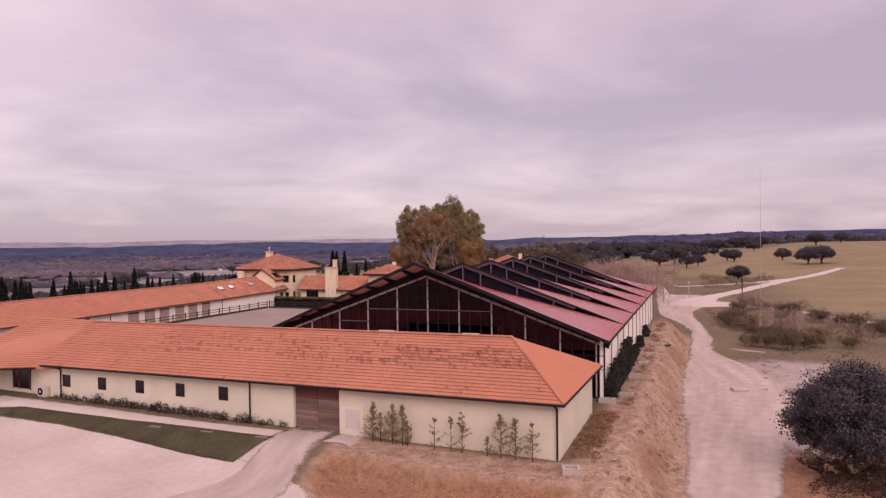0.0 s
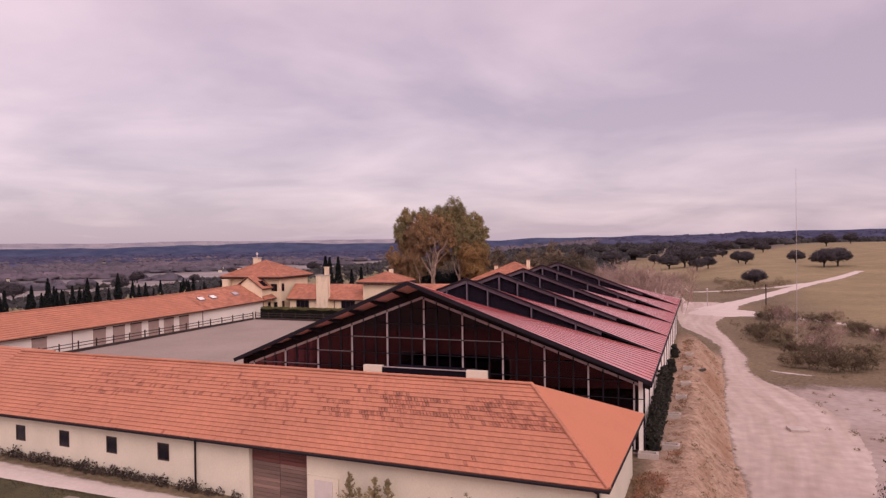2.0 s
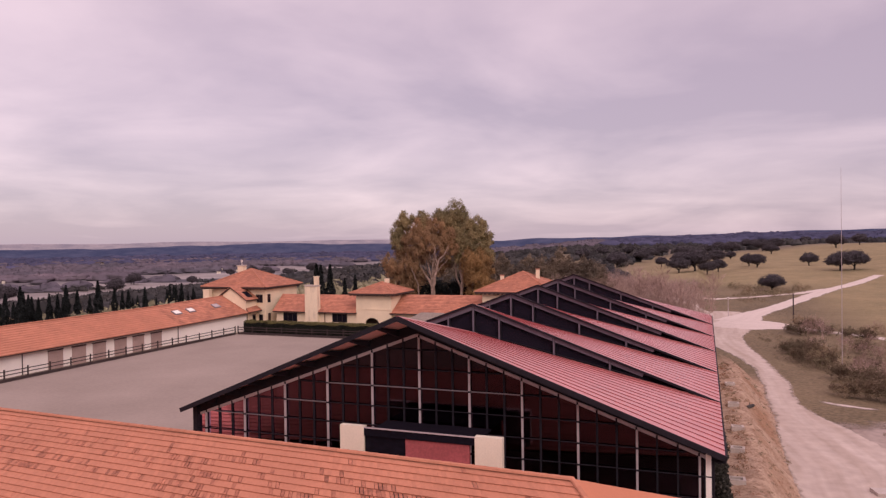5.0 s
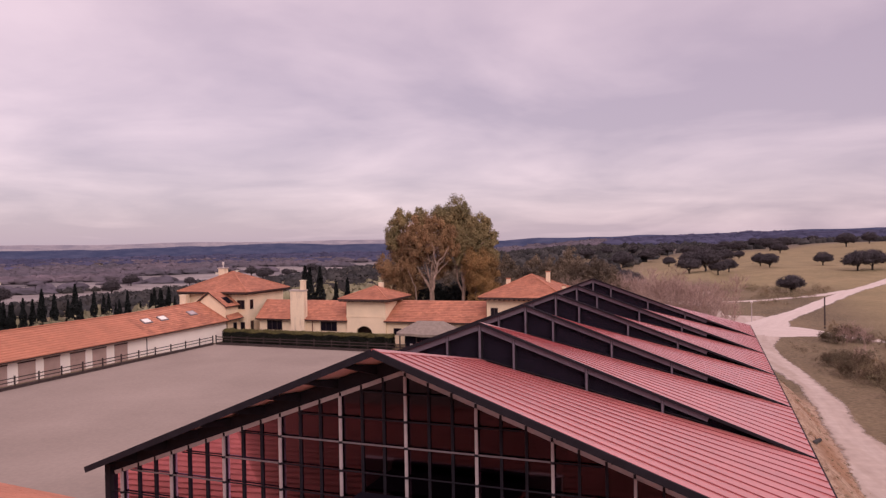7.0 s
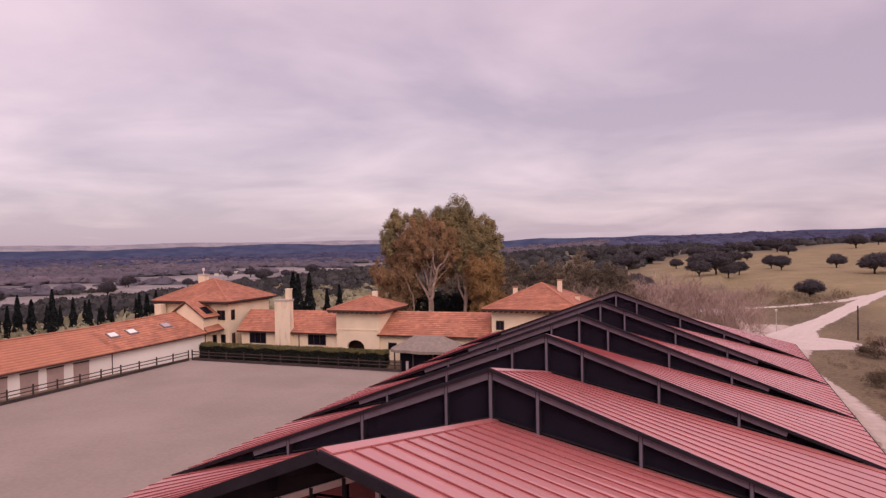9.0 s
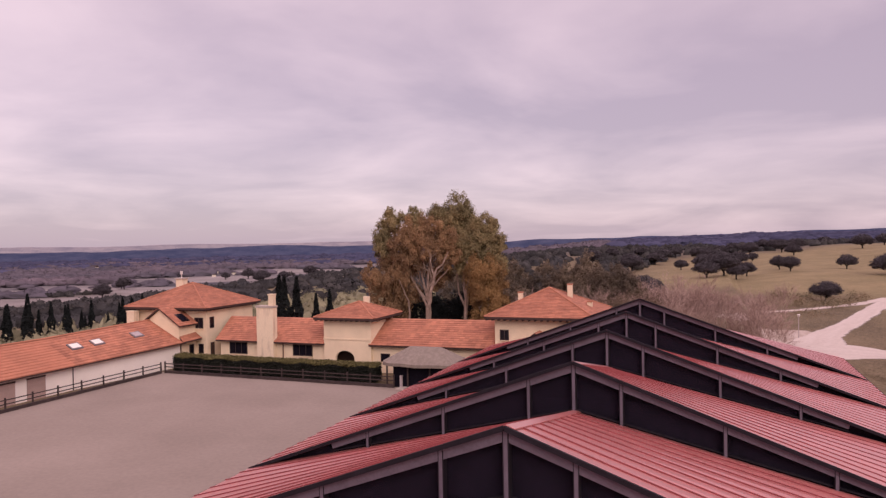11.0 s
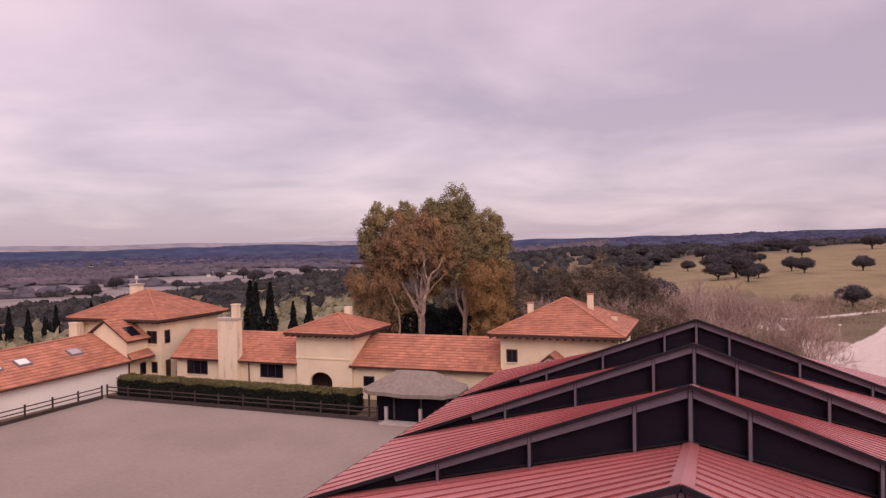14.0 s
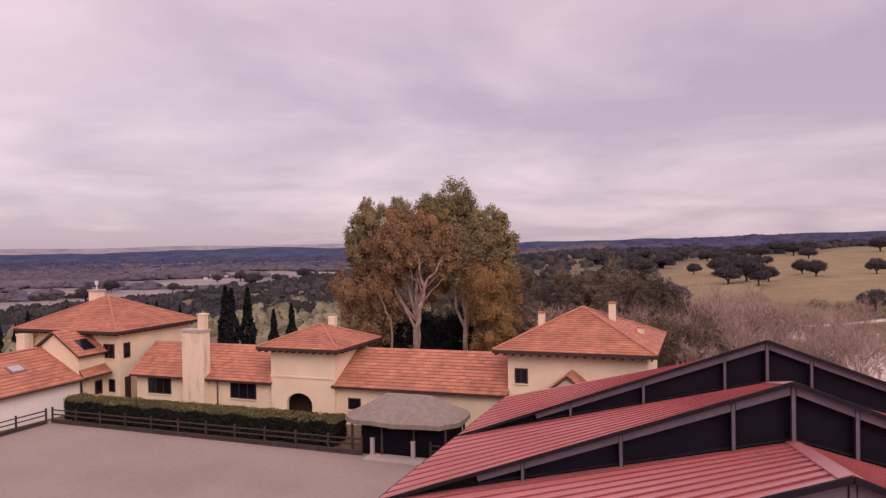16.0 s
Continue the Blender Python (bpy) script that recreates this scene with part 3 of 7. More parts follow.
ribbon("road_field", [(14.5, 101, 7.0), (19.0, 99.5, 8.0), (22.2, 98.8, 6.6), (25.0, 97.6, 4.2), (27.4, 96, 2.2), (29.3, 94.6, 1.6), (32, 92.2, 1.4), (36.7, 87, 1.3), (39, 81.5, 1.3), (42, 76.5, 1.3), (47, 67, 1.3), (60, 48, 1.3), (80, 18, 1.3)], M_TRACK, "narrow pale path along the pasture", "road", lift=0.06, seed=5)
ribbon("road_pasture", [(-6, 146, 1.5), (7.8, 147.4, 1.5), (15.5, 148.4, 1.5), (22, 153, 1.5), (29, 161, 1.6), (35.4, 168.6, 1.7), (44, 184, 1.7)], M_TRACK, "narrow pale path crossing the pasture", "road", lift=0.07, seed=6)
ribbon("driveway", [(-60, -19, 7), (-30, -18.6, 5.8), (-19, -18.1, 5.1), (-11, -19.0, 5.0), (-5, -20.8, 5.5), (1, -23.6, 6.2), (12, -32, 6), (20, -44, 5)], M_GRAVEL, "pale gravel yard in front of the stable", "drive", lift=0.11, seed=7)
ribbon("road_yard", [(25, -1, 2.5), (27, 10, 5.5), (28.5, 22, 6.5), (28, 30, 6.0), (27, 36, 4.6)], M_YARD, "grey trodden dirt beside the track", "yard", lift=0.035, wob=0.8, seed=12, ends=2.0)
ribbon("sandy_strip", [(22.6, 41.6, 0.5), (24.4, 40.9, 0.6), (27.2, 39.6, 0.5)], M_TRACK, "narrow strip of pale sand beside the track", "sand", lift=0.05, wob=0.3, seed=15, ends=1.0)
ribbon("forecourt", [(-30, -11.6, 2.6), (-19, -12.4, 2.4), (-11, -13.2, 2.6), (-5, -14.2, 3.2), (-2.4, -14.8, 3.4)], M_GRAVEL, "pale gravel forecourt along the stable", "yard", lift=0.03, wob=0.1, seed=14)
ribbon("gate_ramp", [(-2.2, -10.5, 1.65), (-2.2, -12.3, 1.65), (-1.95, -14.3, 1.65), (-1.35, -16.7, 1.8), (-1.2, -18.8, 2.3), (-1.7, -21.5, 3.0), (-2.4, -24, 3.4)], M_RAMP, "concrete ramp leading to the stable gate", "ramp", lift=0.15, wob=0.05, seed=8, ends=2.5)
# arena
b = Build()
for i in range(30):
    for j in range(30):
        x0, x1 = -50.6 + i * 37.3 / 30, -50.6 + (i + 1) * 37.3 / 30
        y0, y1 = 2.0 + j * 53.2 / 30, 2.0 + (j + 1) * 53.2 / 30
        b.poly(*[(x, y, 0.06 + 0.012 * noise.noise((x * 0.35, y * 0.35, 6))) for x, y in ((x0, y0), (x1, y0), (x1, y1), (x0, y1))])
arena = part("arena_ground", b, M_SAND)
tagged(arena, "flat grey-brown sand of the outdoor riding arena", "arena", kind="structure")

# ---- riding hall ----
HY = [2.45, 11.15, 19.85, 28.55, 37.0, 45.75, 54.4]
XL, XR, ZE = -13.3, 13.6, 4.37
ZT, ZB = 9.25, 7.55
GYF = 2.25
hall = thing("riding_hall", "riding hall with stepped red sheet roofs and a glazed gable", "riding hall")


def roof_z(k, x, y):
    """Height of the roof of bay k."""
    t = (y - HY[k]) / (HY[k + 1] - HY[k])
    zr = ZT + (ZB - ZT) * t
    e = XL if x < 0 else XR
    return zr + (ZE - zr) * (x / e)


def sheet(strips, th=0.02):
    """One thin board from strips of two near and two far corners that follow each other."""
    b = Build()
    rows = [(p, q) for p, q, r, t in strips] + [strips[-1][2:]]
    for p, q in rows:
        b.v += [p, q, (q[0], q[1], q[2] - th), (p[0], p[1], p[2] - th)]
    for i in range(len(rows) - 1):
        for j in range(4):
            a, c = 4 * i + j, 4 * i + (j + 1) % 4
            b.f.append((a, c, c + 4, a + 4))
    m = len(b.v)
    b.f += [(0, 1, 2, 3), (m - 1, m - 2, m - 3, m - 4)]
    return b


for k in range(6):
    y0, y1 = HY[k] - (2.48 if k == 0 else 0.25), HY[k + 1] - 0.02
    n = 13 if k == 0 else 10
    for e in (XL - 0.12, XR + 0.12):
        lining, soffit = [], []
        for i in range(n):
            ya, yb = y0 + (y1 - y0) * i / n, y0 + (y1 - y0) * (i + 1) / n
            b = Build()
            s = 1 if e > 0 else -1

            def P(x, y, dz=0.0):
                # the first bay's front edge draws back towards the eaves
                back = 1.3 * abs(x / e) * max(0.0, 1 - (y - y0) / (y1 - y0)) if k == 0 else 0.0
                return (x, y + back, roof_z(k, x, y + back) + dz)
            q = [P(0, ya), P(e, ya), P(e, yb), P(0, yb)]
            if s < 0:
                q = q[::-1]
            b.slab(*q, 0.05)
            (soffit if k == 0 and yb < GYF + 0.9 else lining).append((P(0, ya, -0.058), P(e, ya, -0.058), P(0, yb, -0.058), P(e, yb, -0.058)))
            # standing seam, in a darker red that holds the shading of its sides
            part("roof_panel", b, M_RED, hall)
            b = Build()
            r = [P(0, ya - 0.018, 0.002), P(e, ya - 0.018, 0.002), P(e, ya + 0.018, 0.002), P(0, ya + 0.018, 0.002)]
            if s < 0:
                r = r[::-1]
            b.hexa(r, [(x, y, z + 0.038) for x, y, z in r])
            part("seam", b, M_REDDARK, hall)
        # added dark sheet, so the red underside stays dim behind the glass
        part("filler_lining", sheet(lining), M_LINING, hall, "added lining that keeps the roof's underside dark")
        # underside of the red sheets, paled for light bounced up onto it
        if k == 0:
            part("soffit", sheet(soffit), M_SOFFIT, hall, "pale red underside of the roof sheets, bounced light in its colour")
    # ridge cap
    b = Build()
    ya = y0 + 0.12
    for s in (-1, 1):
        q = [(0, ya, roof_z(k, 0, ya) + 0.05), (s * 0.22, ya, roof_z(k, s * 0.22, ya) + 0.045), (s * 0.22, y1, roof_z(k, s * 0.22, y1) + 0.045), (0, y1, roof_z(k, 0, y1) + 0.05)]
        b.slab(*(q if s > 0 else q[::-1]), 0.03)
    part("ridge_cap", b, M_RED, hall)
    # rake edge, black fascia
    for e in (XL - 0.12, XR + 0.12):
        b = Build()
        hgt, lift = (0.23, 0.03) if k == 0 else (0.12, 0.05)
        ye = y0 + (1.3 if k == 0 else 0.0)
        cap = 0.10 if k == 0 else 0.07
        b.bar((0, y0 + cap / 2 - 0.08, roof_z(k, 0, y0) - hgt / 2 + lift), (e, ye + cap / 2 - 0.08, roof_z(k, e, ye) - hgt / 2 + lift), cap, hgt)
        part("rake_fascia", b, M_BLACK, hall)
    if k > 0:
        yk = HY[k]
        for s, e in ((-1, XL), (1, XR)):
            # dark infill between the two roofs
            b = Build()
            za, zb = ZT - 0.12, ZB - 0.1
            f0 = [(0, yk + 0.10, zb), (e, yk + 0.10, ZE - 0.1), (e, yk + 0.10, ZE + 0.0), (0, yk + 0.10, za)]
            b.hexa([(x, y, z) for x, y, z in f0], [(x, y + 0.05, z) for x, y, z in f0])
            part("clerestory_infill", b, M_INFILL, hall, "black windbreak mesh")
            # truss: top chord and uprights
            b = Build()
            xe = e * 0.72
            b.bar((0, yk - 0.1, ZT - 0.17), (xe, yk - 0.1, ZT + (ZE - ZT) * 0.72 - 0.17), 0.14, 0.24)
            part("top_chord", b, M_TRUSS, hall)
            b = Build()
            b.bar((0, yk, ZB + 0.08), (xe, yk, ZB + (ZE - ZB) * 0.72 + 0.08), 0.10, 0.05)
            part("bottom_chord", b, M_BLACK, hall)
            for xm in (1.6, 4.85, 8.0):
                x = s * xm
                zt = ZT + (ZE - ZT) * xm / abs(e) - 0.06
                zb2 = ZB + (ZE - ZB) * xm / abs(e)
                part("upright", Build().box(x - 0.045, yk - 0.185, zb2, x + 0.045, yk + 0.07, zt), M_TRUSS, hall)
                part("gasket", Build().box(x - 0.07, yk - 0.178, zb2, x - 0.047, yk + 0.06, zt).box(x + 0.047, yk - 0.178, zb2, x + 0.07, yk + 0.06, zt), M_BLACK, hall)
        part("upright", Build().box(-0.05, yk - 0.19, ZB, 0.05, yk + 0.07, ZT - 0.03), M_TRUSS, hall)
        part("gasket", Build().box(-0.078, yk - 0.18, ZB, -0.052, yk + 0.06, ZT - 0.04).box(0.052, yk - 0.18, ZB, 0.078, yk + 0.06, ZT - 0.04), M_BLACK, hall)

# front gable: smoked panes between black mullions and pale posts


def gable_top(x):
    e = XL if x < 0 else XR
    return 8.54 + (ZE - 0.70 - 8.54) * (x / e)


BAY = 2.52
posts = [0.12 + i * BAY for i in range(-5, 6)]
xs = [0.12 + i * BAY / 3 for i in range(-15, 16)]
for x0, x1 in zip([XL + 0.15] + xs, xs + [XR - 0.62]):
    b = Build()
    f0 = [(x0, GYF, 0.3), (x1, GYF, 0.3), (x1, GYF, gable_top(x1)), (x0, GYF, gable_top(x0))]
    if x0 < 0 < x1:
        f0 = f0[:3] + [(0, GYF, gable_top(0))] + f0[3:]
    b.hexa(f0, [(x, y + 0.02, z) for x, y, z in f0])
    part("pane", b, M_GLASS, hall)
for x in xs:
    part("mullion", Build().box(x - 0.04, GYF - 0.08, 0.3, x + 0.04, GYF - 0.005, gable_top(x) + 0.13), M_BLACK, hall)
for x in posts:
    part("post", Build().box(x - 0.02, GYF - 0.17, 0.3, x + 0.07, GYF - 0.085, gable_top(x)), M_POST, hall, "pale painted steel post")
    for z in (2.2, 3.15, 4.1, 5.05, 6.05, 6.95, 7.9):
        if z < gable_top(x) - 0.15:
            part("bracket", Build().box(x - 0.035, GYF - 0.18, z - 0.05, x + 0.085, GYF - 0.082, z + 0.04), M_BLACK, hall)
# pale rails step down towards the eaves, with thin black bars between them
for i, (x0, x1) in enumerate(zip([XL + 0.25] + posts, posts + [XR - 0.25])):
    out = abs((x0 + x1) / 2)
    pale = 6.05 if out < 5.2 else 5.05 if out < 7.8 else 4.1
    for z in (2.2, 3.15, 4.1, 5.05, 6.05, 6.95, 7.9):
        xa, xb = x0 + 0.08, x1 - 0.03
        if z > gable_top(min(abs(xa), abs(xb)) * (1 if xa + xb > 0 else -1)) - 0.1:
            continue
        while z > gable_top(xa) - 0.04 and xa < xb:
            xa += 0.1
        while z > gable_top(xb) - 0.04 and xa < xb:
            xb -= 0.1
        if xb - xa > 0.3:
            w = 0.05 if z == pale and x0 < 5 else 0.04
            part("transom", Build().box(xa, GYF - 0.13, z - w / 2, xb, GYF - 0.085, z + w / 2), M_RAIL if w > 0.045 else M_BLACK, hall, "grey painted rail" if w > 0.045 else "")
for s, e in ((-1, XL), (1, XR)):
    f0 = [(0, GYF + 0.03, gable_top(0) - 0.02), (e, GYF + 0.03, gable_top(e) - 0.02), (e, GYF + 0.03, roof_z(0, e, GYF) - 0.10), (0, GYF + 0.03, roof_z(0, 0, GYF) - 0.10)]
    part("gable_header", Build().hexa(f0, [(x, y + 0.05, z) for x, y, z in f0]), M_BLACK, hall)
    b = Build()
    b.bar((0, GYF - 0.03, gable_top(0) + 0.06), (e * 0.97, GYF - 0.03, gable_top(e * 0.97) + 0.06), 0.06, 0.15)
    part("gable_beam", b, M_POST, hall, "pale painted sloping beam")
    for i in range(8):
        x = s * (1.05 + 1.55 * i)
        yf = -0.05 + 1.3 * abs(x / e) + 0.12
        za, zb = roof_z(0, x, yf) - 0.08, roof_z(0, x, GYF) - 0.08
        f0 = [(x - 0.09, yf, za - 0.12), (x + 0.09, yf, za - 0.12), (x + 0.09, GYF, zb - 0.34), (x - 0.09, GYF, zb - 0.34)]
        f1 = [(x - 0.09, yf, za), (x + 0.09, yf, za), (x + 0.09, GYF, zb), (x - 0.09, GYF, zb)]
        part("purlin", Build().hexa(f0, f1), M_BLACK, hall)
    # corner post
    b = Build()
    b.box(*((e - 0.70, GYF - 0.04, 0.2, e - 0.64, GYF + 0.2, ZE - 0.14) if s > 0 else (e + 0.02, GYF - 0.2, 0.2, e + 0.30, GYF + 0.2, ZE - 0.14)))
    part("corner_post", b, M_BLACK, hall)
# long walls
b = Build()
b.box(XR - 0.62, GYF - 0.1, -0.4, XR - 0.40, HY[6], ZE - 0.16)
part("side_wall", b, M_WHITEWASH, hall, "pale panelled side wall")
for k in range(7):
    for f in ((0.0, 0.5) if k < 6 else (0.0,)):
        y = HY[k] + (HY[min(k + 1, 6)] - HY[k]) * f + (0.4 if k == 0 and f == 0 else 0) - (0.2 if k == 6 else 0)
        b = Build()
        b.box(XR - 0.40, y - 0.06, -0.3, XR - 0.34, y + 0.06, ZE - 0.14)
        part("wall_post", b, M_TRUSS, hall)
        b = Build()
        b.box(XL + 0.05, y - 0.12, 0.05, XL + 0.30, y + 0.12, ZE - 0.12)
        part("wall_post", b, M_BLACK, hall)
b = Build()
b.box(XL + 0.1, GYF, 0.05, XL + 0.28, HY[6], 1.5)
part("kick_wall", b, M_HALLWALL, hall)
for k in range(6):
    for f in (0.17, 0.33, 0.67, 0.83):
        y = HY[k] + (HY[k + 1] - HY[k]) * f
        part("side_post", Build().box(XL + 0.12, y - 0.06, 1.5, XL + 0.24, y + 0.06, ZE - 0.12), M_BLACK, hall)
    # sheets added to dim daylight through the open side
    if k > 0:
        part("side_dimmer", Build().box(XL + 0.25, HY[k] + 0.15, 1.5, XL + 0.28, HY[k + 1] - 0.15, ZE - 0.2), M_SIDE_DIMMER, hall, "added dark red sheet that dims the open side")
b = Build()
f0 = [(XL + 0.3, HY[6] - 0.3, 0.05), (XR - 0.64, HY[6] - 0.3, 0.05), (XR - 0.64, HY[6] - 0.3, ZE - 0.1), (0, HY[6] - 0.3, ZB - 0.1), (XL + 0.3, HY[6] - 0.3, ZE - 0.1)]
b.hexa(f0, [(x, y + 0.2, z) for x, y, z in f0])
part("end_wall", b, M_WOODRED, hall, "red-brown boarded end wall")
b = Build()
b.box(XL + 0.2, GYF + 0.1, 0.02, XR - 0.64, HY[6] - 0.2, 0.09)
part("hall_floor", b, M_HALLSAND, hall, "grey-brown sand floor")
for s, e in ((-1, XL - 0.2), (1, XR + 0.2)):
    b = Build()
    b.box(min(e, e - s * 0.14), 1.3, ZE - 0.20, max(e, e - s * 0.14), HY[6], ZE - 0.07)
    part("gutter", b, M_BLACK, hall)
b = Build()
b.tube((XR + 0.12, 1.55, ZE - 0.16), (XR + 0.12, 1.55, ZE - 0.36), 0.055, 0.055)
b.tube((XR + 0.12, 1.55, ZE - 0.36), (XR - 0.32, 2.22, ZE - 0.56), 0.055, 0.055)
b.tube((XR - 0.32, 2.22, ZE - 0.56), (XR - 0.32, 2.22, -0.1), 0.055, 0.055)
part("downpipe", b, M_BLACK, hall)
# porch over the hall door
for x0, x1 in ((-2.8, -1.58), (3.72, 4.94)):
    b = Build()
    b.box(x0, -0.42, 0.0, x1, -0.12, 4.73)
    part("porch_pier", b, M_STUCCO, hall, "cream rendered porch pier")
b = Build()
b.box(-1.58, -0.40, 4.32, 3.72, -0.14, 4.66)
b.box(-1.58, -0.14, 4.32, 3.72, GYF - 0.2, 4.40)
b.box(-1.58, -0.30, 0.0, 0.45, -0.2, 4.32)
part("porch_lintel", b, M_NEARBLACK, hall)
part("porch_flashing", Build().box(-1.58, -0.43, 4.66, 3.72, -0.36, 4.71), M_POST, hall, "pale metal flashing")
b = Build()
b.box(0.45, -0.34, 0.1, 3.45, -0.22, 4.30)
part("hall_door", b, M_HALLWALL, hall, "red-brown sliding door")

# ---- stable in front ----
FB_SLOPE = 0.02
stable = thing("stable_building", "low cream stable with a clay tile roof and a boarded gate", "stable", (-3.52, -10.40, 0.0), -4.8)


def sz(u, z):
    """Heights follow the slight fall of the yard along the wall."""
    return z + FB_SLOPE * u * (1.0 if u < 0 else 0.35)


U0, U1, VD = -24.0, 16.35, 11.4
TH = 0.3
WINS = [(-20.86, 0.9), (-17.1, 0.87), (-13.35, 0.85), (-9.6, 0.83), (-5.85, 0.83)]


def wall_run(b, u0, u1, z0, z1, v0=0.0, th=TH):
    a = [(u0, v0, z0), (u1, v0, z0), (u1, v0 + th, z0), (u0, v0 + th, z0)]
    c = [(u0, v0, sz(u0, z1)), (u1, v0, sz(u1, z1)), (u1, v0 + th, sz(u1, z1)), (u0, v0 + th, sz(u0, z1))]
    b.hexa(a, c)


EV = 2.86
b = Build()
cuts = [(u - w / 2, u + w / 2, sz(u, 1.28), sz(u, 2.18)) for u, w in WINS] + [(-0.28, 3.05, -0.2, 2.6)]
u = U0
for c0, c1, zl, zh in sorted(cuts):
    wall_run(b, u, c0, -1.0, EV)
    if zl > 0:
        b.box(c0, 0, -1.0, c1, TH, zl)
    b.hexa([(c0, 0, zh), (c1, 0, zh), (c1, TH, zh), (c0, TH, zh)], [(c0, 0, sz(c0, EV)), (c1, 0, sz(c1, EV)), (c1, TH, sz(c1, EV)), (c0, TH, sz(c0, EV))])
    u = c1
wall_run(b, u, U1, -1.2, EV)
b.hexa([(U1 - TH, TH, -1.2), (U1, TH, -1.2), (U1 - 0.7, VD - 1.0, -1.0), (U1 - 0.7 - TH, VD - 1.0, -1.0)], [(U1 - TH, TH, sz(U1, EV)), (U1, TH, sz(U1, EV)), (U1 - 0.7, VD - 1.0, sz(U1, EV)), (U1 - 0.7 - TH, VD - 1.0, sz(U1, EV))])
wall_run(b, U0, U1 - 0.7 - TH, -1.0, EV, VD - 1.0 - TH)
part("wall", b, M_STUCCO, stable, "cream rendered wall")
for u, w in WINS:
    win = part("window", Build().box(u - w / 2 + 0.04, 0.035, sz(u, 1.30), u + w / 2 - 0.04, 0.06, sz(u, 2.16)), M_DARKGLASS, stable, "small dark window")
    for x0, z0, x1, z1 in ((-w / 2, 1.28, -w / 2 + 0.06, 2.18), (w / 2 - 0.06, 1.28, w / 2, 2.18), (-w / 2 + 0.06, 1.28, w / 2 - 0.06, 1.34), (-w / 2 + 0.06, 2.12, w / 2 - 0.06, 2.18)):
        part("frame", Build().box(u + x0, 0.01, sz(u, z0), u + x1, 0.1, sz(u, z1)), M_FRAME, win)
gate = part("gate", Build().box(-0.26, 0.24, 0.02, 3.03, 0.27, 2.58), M_FRAME, stable, "wide boarded sliding gate")
for i in range(14):
    z0 = 0.04 + i * 0.182
    for x0, x1 in ((-0.24, 1.37), (1.40, 3.01)):
        part("board", Build().box(x0, 0.19, z0, x1, 0.235, z0 + 0.168), M_WOODRED if i > 9 else M_WOODGREY, gate)
part("lintel", Build().box(-0.33, 0.03, 2.56, 3.1, 0.14, 2.72), M_BLACK, stable)
hatch = part("meter_block", Build().box(3.12, -0.09, -0.6, 4.78, -0.002, 1.66), M_STUCCO, stable, "cream rendered block beside the gate")
part("hatch", Build().box(3.55, -0.125, 0.45, 4.5, -0.092, 1.5), M_WHITE, hatch, "closed cream hatch door")
# roof
OV = 0.5
RID_V, RID_Z, RID_U1 = 4.7, 5.50, 12.2
RID_U0 = U0
e_l, e_r = (U0 - 0.2, -OV, sz(U0, EV) + 0.02), (U1 + 0.42, -0.42, sz(U1, EV) + 0.02)
r_l, r_r = (RID_U0, RID_V, sz(RID_U0, RID_Z)), (RID_U1, RID_V, sz(RID_U1, RID_Z) - 0.08)
b_l, b_r = (U0 - 0.2, VD + OV, sz(U0, EV) - 0.1), (U1 - 0.15, VD - 0.41, sz(U1, EV) + 0.06)
b = Build()
for q in ((e_l, e_r, r_r, r_l), (b_r, b_l, r_l, r_r), (e_r, b_r, r_r)):
    b.hexa([(x, y, z - 0.07) for x, y, z in q], [(x, y, z - 0.01) for x, y, z in q])
part("roof_deck", b, M_FRAME, stable)
rest = Build()
near = 0
tile_meshes = []
for tu, tv, c, drop in tile_rows(e_l, e_r, r_r, r_l, 0.34, 0.17, 0.05):
    row = int(tu * 19) * 7.31
    band = smooth(0.40, 0.52, tu + 0.06 * noise.noise((tv * 5, 0, 9))) * (1 - smooth(0.74, 0.90, tu)) * smooth(0.10, 0.35, tv) * (0.55 + 0.45 * smooth(0.5, 0.8, tv))
    streak = noise.noise((tv * 9, row, 5)) + 0.5 * noise.noise((tv * 30, row, 1)) + 0.3 * noise.noise((tv * 5, tu * 2.0, 2))
    worn = random.random() < band * (0.10 + 0.80 * smooth(-0.12, 0.20, streak)) + 0.015
    if worn:
        # shrunken tiles leave dark gaps between them
        p, q, r, t0 = c
        g = random.uniform(0.03, 0.13)
        c = (p.lerp(q, g), q.lerp(p, g), r.lerp(t0, g), t0.lerp(r, g))
    tile_meshes.append((tu, tv, c, drop, worn))
old = Build()
for tu, tv, c, drop, worn in tile_meshes:
    if 0.60 < tv < 0.73 and 0.55 < tu and near < 298:
        near += 1
        t1 = Build()
        add_tile(t1, c, drop)
        part("tile", t1, M_TILE_WORN if worn else M_TILE, stable)
    else:
        add_tile(old if worn else rest, c, drop)
part("roof_tiles", rest, M_TILE, stable, "orange clay tiles in straight courses", "stuff")
part("worn_roof_tiles", old, M_TILE_WORN, stable, "darkened weathered clay tiles", "stuff")
b = Build()
for tu, tv, c, drop in tile_rows(b_r, b_l, r_l, r_r, 0.36, 0.5, 0.05):
    add_tile(b, c, drop)
part("rear_roof_tiles", b, M_TILE, stable, "clay tiles on the rear slope", "stuff")
b = Build()
b.poly(*[(x, y, z + 0.05) for x, y, z in (e_r, b_r, r_r)])
part("hip_cladding", b, M_TILE_HIP, stable, "smooth orange hip end")
b = Build()
ridge_caps(b, (e_r[0], e_r[1], e_r[2] + 0.06), (r_r[0], r_r[1], r_r[2] + 0.05), 0.10)
